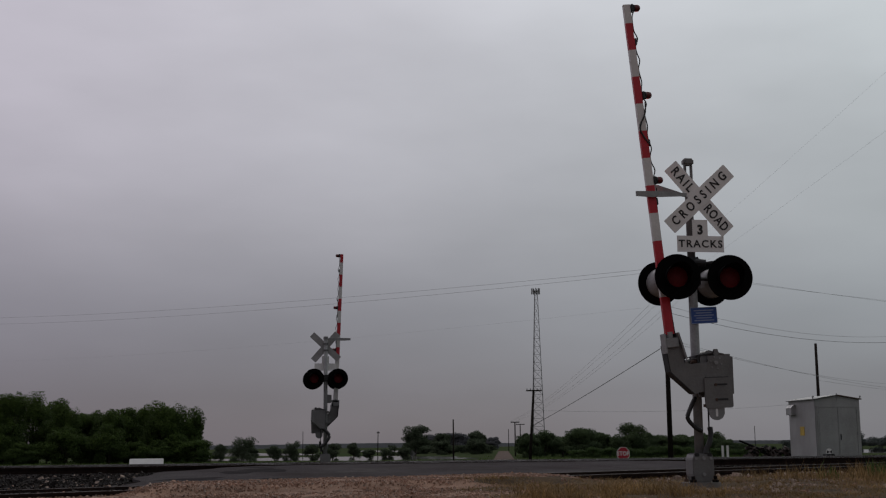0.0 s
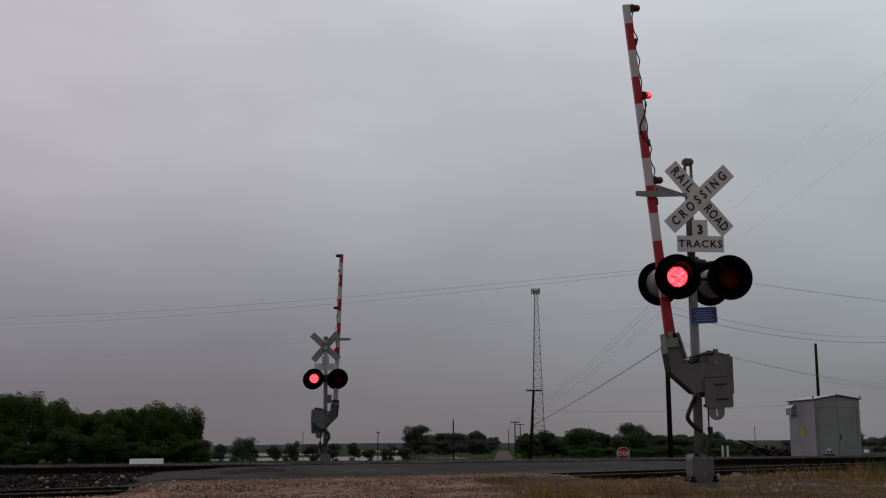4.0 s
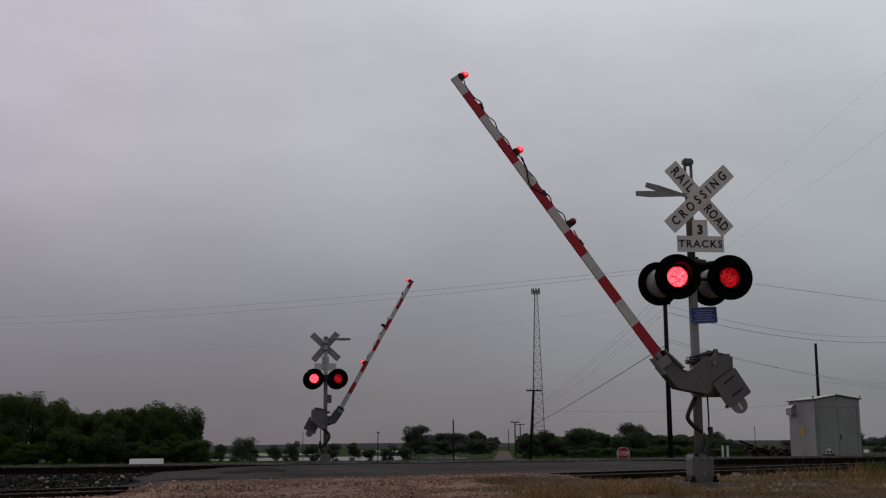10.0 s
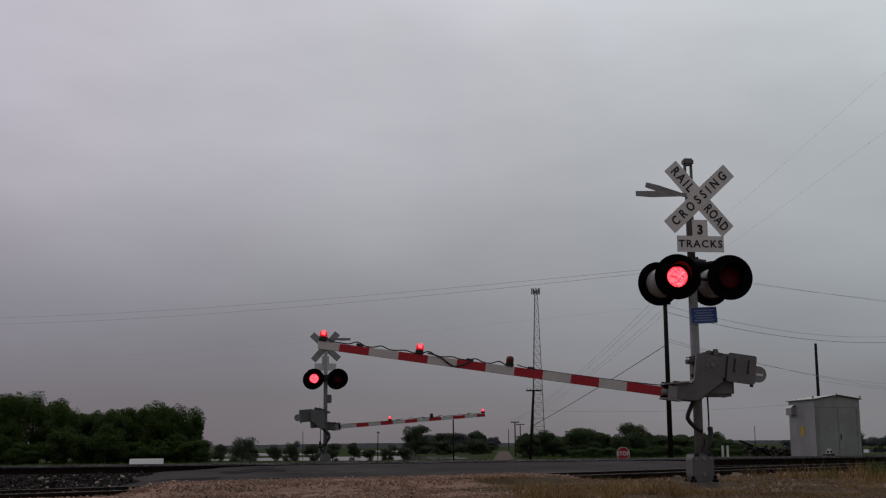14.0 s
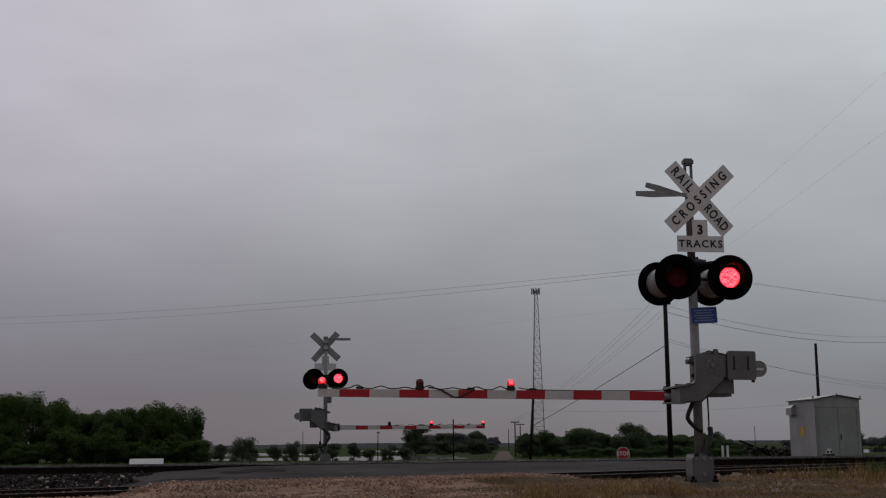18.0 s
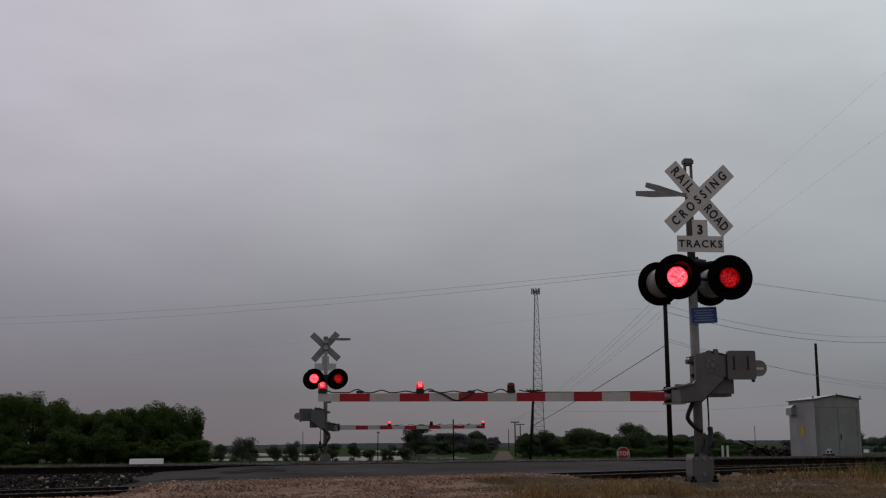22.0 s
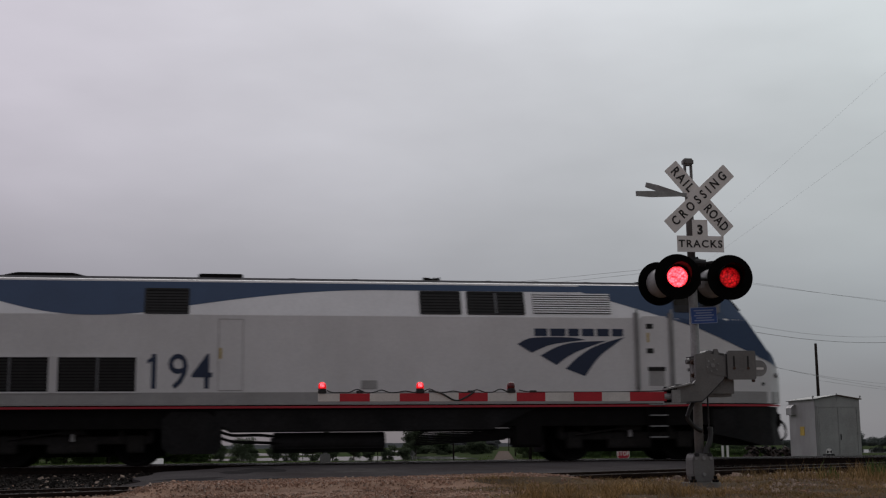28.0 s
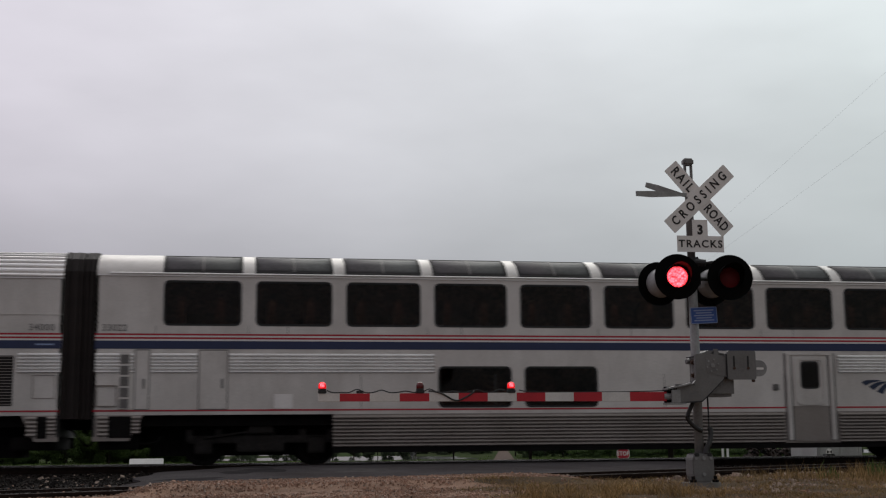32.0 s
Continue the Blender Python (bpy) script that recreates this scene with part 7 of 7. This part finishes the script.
        part("grab_rail", tube(curve_pts([(gx0, -1.52, 3.42 if up else 2.88), (gx0, -1.60, 3.38 if up else 2.84), (gx0, -1.60, 1.70), (gx0, -1.52, 1.62)], 3), 0.028, 8), M_GALV, car, "steel grab rail", smooth=True)
        # raised grey strip paints the shade of the recess behind the rail
        part("grab_recess", box(gx0 - 0.065, gx0 + 0.065, -1.527, -1.518, 1.58, 3.44 if up else 2.90), M_SILL, car)
    cd = part("cab_door", box(17.12, 17.74, -1.532, -1.518, 1.60, 3.36, 0.01), M_LOCO, car, "cab access door with steps")
    for zz, hh in ((3.05, 0.12), (2.45, 0.12)):
        # flat dark plate paints the shade inside the foot hole
        part("foot_hole", box(17.22, 17.40, -1.538, -1.532, zz, zz + hh), M_GRILLE, cd)
    part("foot_step", box(17.26, 17.66, -1.538, -1.532, 1.66, 2.10), M_SILL, cd)
    part("foot_step_top", box(17.24, 17.68, -1.545, -1.532, 2.02, 2.12), M_GRILLE, cd)
    part("door_mark", box(17.24, 17.29, -1.538, -1.532, 2.72, 2.95), M_YELLOW, cd)
    for x0, n in ((1.0, 3), (17.25, 4)):
        ld = part("step_ladder", box(x0 - 0.03, x0, -1.50, -1.44, 0.40, 1.24), M_UNDER, car, "side boarding steps")
        part("stringer", box(x0 + 0.44, x0 + 0.47, -1.50, -1.44, 0.40, 1.24), M_UNDER, ld)
        for q in range(n):
            part("tread", box(x0, x0 + 0.44, -1.56, -1.40, 0.42 + q * 0.26, 0.45 + q * 0.26), M_GALV, ld)
    # cab windows and windscreen
    for x0, x1 in ((17.98, 18.52), (18.56, 19.02)):
        o = part("cab_window", plate(rounded(x0, x1, -0.21, 0.21, 0.04), -0.012, -0.002), M_GLASS, car, "dark cab side window")
        o.matrix_basis = pose(0, -side((x0 + x1) / 2, 3.66) - 0.006, 3.66, -17)
        # dark backing paints the unlit cab behind the glass
        part("window_backing", plate(rounded(x0, x1, -0.21, 0.21, 0.04), -0.001, 0.003), M_GRILLE, o)
    mr = part("mirror", box(19.05, 19.15, -1.55, -1.40, 3.45, 3.92, 0.02), M_GALV, car, "tall wing mirror")
    ws = part("windscreen", plate([(-0.92, 0), (0.92, 0), (0.80, 0.86), (-0.80, 0.86)], -0.01, 0.005), M_GRILLE, car, "dark raked windscreen")
    ws.matrix_basis = Matrix.Translation((19.86, 0, 3.52)) @ Matrix.Rotation(radians(90), 4, "Z") @ Matrix.Rotation(radians(-38.6 - 0.0), 4, "X") @ Matrix.Translation((0, -0.10, 0))
    part("marker_light", rod((20.70, -0.86, 1.95), (20.86, -0.92, 1.95), 0.06, n=12), M_GALV, car)
    part("headlight", add_box(bmesh.new(), 20.86, 20.99, -0.72, -0.48, 1.56, 1.78, 0.03), M_GRILLE, car)
    for bx, bz in ((18.3, 2.05), (19.55, 2.05), (20.35, 1.72)):
        part("jack_point", rod((bx, -side(bx, bz) - 0.01, bz), (bx, -side(bx, bz) + 0.02, bz), 0.045, n=12), M_GRILLE, car)
    part("wiper", rod((20.0, -0.3, 3.35), (20.25, -0.55, 3.0), 0.02, n=6), M_UNDER, car)
    # device and lettering
    emblem(car, 14.0, 16.68, 2.37, 0.95, -1.52)
    xx = 14.42
    for w in (0.32, 0.38, 0.27, 0.31, 0.31, 0.28):
        part("name_bar", plate([(xx, 2.86), (xx + w, 2.86), (xx + w, 3.04), (xx, 3.04)], -1.527, -1.521), M_LOGO, car, "dark blue name lettering block")
        xx += w + 0.07
    lettering("lettering", "194", 1.14, M_LOGO, car, pose(6.06, -1.524, 1.965), 0.88, bold=0.004)
    part("lettering", plate([(5.52, 2.365), (5.37, 2.26), (5.37, 2.18), (5.52, 2.27)], -1.527, -1.521), M_LOGO, car)
    # rear gangway, underfloor and bogies
    part("rear_gangway", box(0.02, X0, -0.9, 0.9, 1.1, 3.4, 0.03), M_DIAPH, car, "black rear gangway")
    part("rear_edge", add_plate(bmesh.new(), [(-1.50, 1.2), (1.5, 1.2), (1.5, 3.3), (1.26, 4.12), (-1.26, 4.12), (-1.5, 3.3)], 0, 0.06), M_UNDER, car).matrix_basis = Matrix.Translation((X0, 0, 0)) @ Matrix.Rotation(radians(90), 4, "Z")
    bm = bmesh.new()
    add_plate(bm, [(6.9, 1.12), (14.4, 1.12), (13.4, 0.65), (7.25, 0.65), (6.9, 0.85)], -1.42, 1.42)
    part("underframe", bm, M_TANK, car)
    part("underframe_side", box(0.4, 19.0, -1.38, 1.38, 0.72, 1.12), M_UNDER, car)
    for x0 in (3.75, 16.85):
        # added black fill closes the dark gap between the wheels
        part("underframe_block", box(x0 - 2.0, x0 + 2.0, -0.62, 0.62, 0.10, 0.75), M_UNDER, car)
    for q in range(9):
        part("pipe", rod((11.5 + 0.02 * q, -1.30, 0.30 + 0.045 * q), (13.7 + 0.1 * q, -1.30, 0.42 + 0.03 * q), 0.018, n=6), M_UNDER, car)
    part("sand_box", box(13.9, 14.6, -1.40, -0.8, 0.22, 0.8, 0.05), M_UNDER, car)
    part("hatch", box(10.25, 10.62, -1.534, -1.518, 1.60, 1.80, 0.01), M_SILL, car, "small grey hatch")
    for q, zq in enumerate((0.56, 0.42)):
        part("pipe", tube(curve_pts([(7.0, -1.25, zq + 0.1), (7.3, -1.25, zq), (7.9, -1.25, zq - 0.03 * q), (8.4, -1.2, zq - 0.05)], 4), 0.035, 8), M_UNDER, car)
    part("battery_box", add_plate(bmesh.new(), [(5.72, 0.92), (5.95, 1.12), (6.7, 1.12), (7.06, 0.85), (7.06, 0.30), (6.9, 0.14), (5.9, 0.14), (5.72, 0.30)], -1.40, 1.40), M_TANK, car, "dark underfloor equipment box")
    part("fuel_tank", add_rod(box(8.25, 10.85, -1.2, 1.2, 0.16, 0.58, 0.08), (8.25, -1.0, 0.38), (10.85, -1.0, 0.38), 0.235, n=20), M_TANK, car, "dark fuel tank")
    for q in range(7):
        part("pipe", tube(curve_pts([(11.3 + 0.06 * q, -1.2, 0.95), (11.7 + 0.1 * q, -1.25, 0.62 + 0.03 * q), (12.4 + 0.15 * q, -1.25, 0.80)], 4), 0.025, 6), M_UNDER, car)
    bm = bmesh.new()
    prev = None
    for x, w, lo, fwd in ((18.9, 1.40, 0.50, 0.0), (19.6, 1.36, 0.36, 0.0), (20.2, 1.20, 0.22, 0.0), (20.6, 1.04, 0.20, 0.03), (20.92, 0.70, 0.20, 0.10)):
        ring = [bm.verts.new((x + f * fwd, y, z)) for y, z, f in ((-w, 1.16, 0), (w, 1.16, 0), (w, 0.75, -0.5), (w, lo, 1), (-w, lo, 1), (-w, 0.75, -0.5))]
        if prev:
            for q in range(6):
                bm.faces.new((prev[q], prev[(q + 1) % 6], ring[(q + 1) % 6], ring[q]))
        else:
            bm.faces.new(ring)
        prev = ring
    bm.faces.new(prev[::-1])
    bmesh.ops.recalc_face_normals(bm, faces=bm.faces)
    part("pilot", bm, M_TANK, car, "black pilot plough")
    part("coupler", add_box(box(20.8, 21.15, -0.12, 0.12, 0.70, 0.98, 0.03), 21.0, 21.25, -0.2, 0.2, 0.62, 1.06, 0.06), M_UNDER, car)
    part("air_hose", tube(curve_pts([(20.9, -0.5, 0.9), (21.15, -0.5, 0.75), (21.2, -0.5, 0.45), (21.05, -0.45, 0.30)], 4), 0.03, 6), M_UNDER, car)
    part("coupler", box(-0.1, 0.4, -0.15, 0.15, 0.72, 1.0, 0.03), M_UNDER, car)
    for q in (-0.9, -0.6, 0.6, 0.9):
        part("jumper_cable", tube(curve_pts([(0.35, q, 1.05), (0.05, q, 0.65), (-0.15, q * 0.9, 0.42), (-0.35, q, 0.7)], 4), 0.03, 6), M_UNDER, car)
    t1 = truck(car, 3.75, 2.79, 0.50)
    t2 = truck(car, 16.85, 2.79, 0.50)
    for x0 in (3.75, 16.85):
        part("damper", rod((x0, -1.17, 0.45), (x0, -1.17, 1.05), 0.05, n=8), M_SILL, car)
        part("junction_box", box(x0 - 0.6, x0 - 0.42, -1.22, -1.15, 0.74, 0.92), M_SILL, car)
        part("brake_cylinder", box(x0 + 0.8, x0 + 1.0, -1.22, -1.15, 0.72, 0.86, 0.02), M_SILL, car)
    return car


GRID = 2.094
LOCO = locomotive()
CARS = [
    passenger_car("39031", "double-deck stainless sleeping car with red and blue stripes", [-22.21 + GRID * k for k in range(9)], (3.42, 4.07), [(-19.14, -18.36), (-11.64, -9.93), (-9.53, -7.82), (-7.38, -6.61)], (-15.05, -14.13), [(-5.48, -4.0)], [], [(-24.86, -24.62), (-23.56, -22.84), (-2.90, -2.12)]),
    passenger_car("32000", "double-deck stainless sleeping car with a drawn window blind", [-24.20 + GRID * k for k in range(11)], (3.42, 4.07), [(-19.04, -18.26), (-17.86, -16.15), (-15.76, -14.05), (-7.34, -6.54)], (-11.53, -10.60), [(-2.6, -1.1)], [], [(-24.86, -24.43), (-24.40, -23.40), (-23.38, -22.41), (-21.77, -21.08), (-21.06, -20.33)], shade=(-13.71, -12.91), logo=-8.60),
    passenger_car("38063", "double-deck stainless dining car with few lower windows", [-24.16 + GRID * k for k in (0, 1, 2, 3, 6, 7, 8, 9, 10)], (3.42, 4.07), [], (-14.88, -13.95), [(-2.75, -1.3)], [(-5.70, -5.05)], [(-24.82, -24.40), (-23.35, -22.6)]),
    passenger_car("33022", "double-deck stainless lounge car with tall and curved roof windows", [-24.10 + GRID * k for k in range(11)], (3.08, 4.07), [(-17.74, -16.02), (-15.65, -13.90)], (-8.88, -7.94), [(-2.45, -1.0)], [(-5.35, -4.75)], [(-24.74, -24.39), (-23.32, -22.64)], upper_dome=True, logo=-7.04),
    passenger_car("34000", "double-deck stainless coach at the back of the train", [-22.21 + GRID * k for k in range(9)], (3.42, 4.07), [(-19.1, -17.4), (-9.5, -7.8)], (-14.9, -13.95), [(-2.85, -1.45)], [], [(-24.82, -24.40), (-23.35, -22.6)]),
]
PITCH = 25.91
# the bodies ride on their springs above the bogies
for vehicle in (LOCO, *CARS):
    for child in vehicle.children:
        if not child.name.startswith("bogie"):
            child.matrix_basis = Matrix.Translation((0, 0, -RAIL_Z)) @ child.matrix_basis


# ---- motion: signals, gates and train ----
def lamp_rows(home, turn_of, changes, step):
    """Rows for a lens that turns to another face at each change: (time, angle before, angle after)."""
    rows = [(0.0, home @ pose(0, 0, 0, 0, 0, turn_of))]
    for t, a, b in changes:
        n = max(1, math.ceil(abs(b - a) / step))
        for k in range(n + 1):
            rows.append((t + k / FPS, home @ pose(0, 0, 0, 0, 0, a + (b - a) * k / n)))
    rows.append((32.0, rows[-1][1]))
    return rows


def relay(t):
    """When a gate lamp's relay falls: a little early or late."""
    start = t - 2 / FPS
    n = round(start + 0.05)
    if start - 0.02 < n < start + 0.12:
        return n + 0.02 if (n - FLASH_START) % (FLASH / 2) < 0.47 else n - 0.12
    return start


def motions():
    # flashing lights: lit for half a period, then fading, then dark
    for ob, home, phase in DRUMS:
        if phase in ("left", "right"):
            ang, ch = 0.0, []
            first = FLASH_START + (0.0 if phase == "right" else -FLASH / 2)
            k = 0
            while True:
                t = first + k * FLASH - 2 / FPS
                if t > 31.5:
                    break
                if t > 3.8:
                    ch += [(t, ang, ang - 120), (t + FLASH / 2 + 0.02, ang - 120, ang - 240), (t + FLASH / 2 + 0.21, ang - 240, ang - 360)]
                    ang -= 360
                k += 1
            ch = [c for c in ch if c[0] < 31.9]
            walk(ob, lamp_rows(home, 0.0, ch, 61))
            continue
        kind, back = phase
        a0 = 180.0 if back else 0.0
        ch = []
        if kind == "tip":
            ch = [(FLASH_START - 0.6, a0, a0 + 180)]
        else:
            ang = a0
            swap = (kind == "inner") != back
            k = 0
            while True:
                on = FLASH_START - 0.095 + k * FLASH + (0.0 if swap else -FLASH / 2)
                if on > 31.985:
                    break
                if on > 3.8:
                    ch.append((relay(on), ang, ang + 180))
                    if on + FLASH / 2 < 31.985:
                        ch.append((relay(on + FLASH / 2), ang + 180, ang + 360))
                    ang += 360
                k += 1
        walk(ob, lamp_rows(home, a0, ch, 61))
    # gates: degrees above the closed position
    near = [(0, 84.4), (4.0, 84.4), (8.05, 84.4), (8.3, 83.2), (8.5, 80.5), (9, 72.4), (9.5, 63.4), (10, 53.8), (10.5, 44.3), (11, 35.1), (11.5, 26.0), (12, 17.3), (12.4, 11.4), (12.6, 10.4), (13, 9.6), (13.5, 8.5), (14, 7.5), (14.5, 6.7), (16.5, 3.1), (17, 2.3), (17.5, 1.6), (18, 0.7), (18.4, 0.05), (18.7, 0), (25, 0), (32, 0)]
    far = [(0, 86.1), (4.0, 86.1), (8.2, 86.1), (8.5, 85.0), (9, 76.9), (9.5, 68.6), (10, 59.5), (10.5, 50.5), (11, 41.4), (11.5, 33.0), (12, 25.8), (12.5, 19.4), (13, 13.5), (13.5, 8.8), (14, 4.1), (14.5, 2.5), (15.5, 0.6), (16.5, 0), (25, 0), (32, 0)]
    walk(NEAR_ARM, [(t, pose(-0.03, -0.24, 1.59, 0, a, 0)) for t, a in near])
    walk(FAR_ARM, [(t, pose(0.05, -0.24, 1.63, 0, a * 1.02, 0)) for t, a in far])
    for wgt, (wx, wz), arm_rows, k in ((WEIGHTS[0], (0.19, 1.63), near, 1.0), (WEIGHTS[1], (0.24, 1.665), far, 1.02)):
        walk(wgt, [(t, pose(wx, -0.24, wz, 0, a * k * 1.045, 0)) for t, a in arm_rows])
    # the train runs through at an even speed
    at28, speed = -7.15, 26.89
    times = [0.0, 8.0, 16.0, 24.0, 27.0, 28.0, 29.0, 30.0, 31.0, 32.0]
    gap = [(t, at28 + speed * (t - 28.0)) for t in times]
    walk(LOCO, [(t, pose(x, RAIL_Y, RAIL_Z)) for t, x in gap])
    for n, car in enumerate(CARS):
        walk(car, [(t, pose(x - PITCH * n, RAIL_Y, RAIL_Z)) for t, x in gap])


motions()
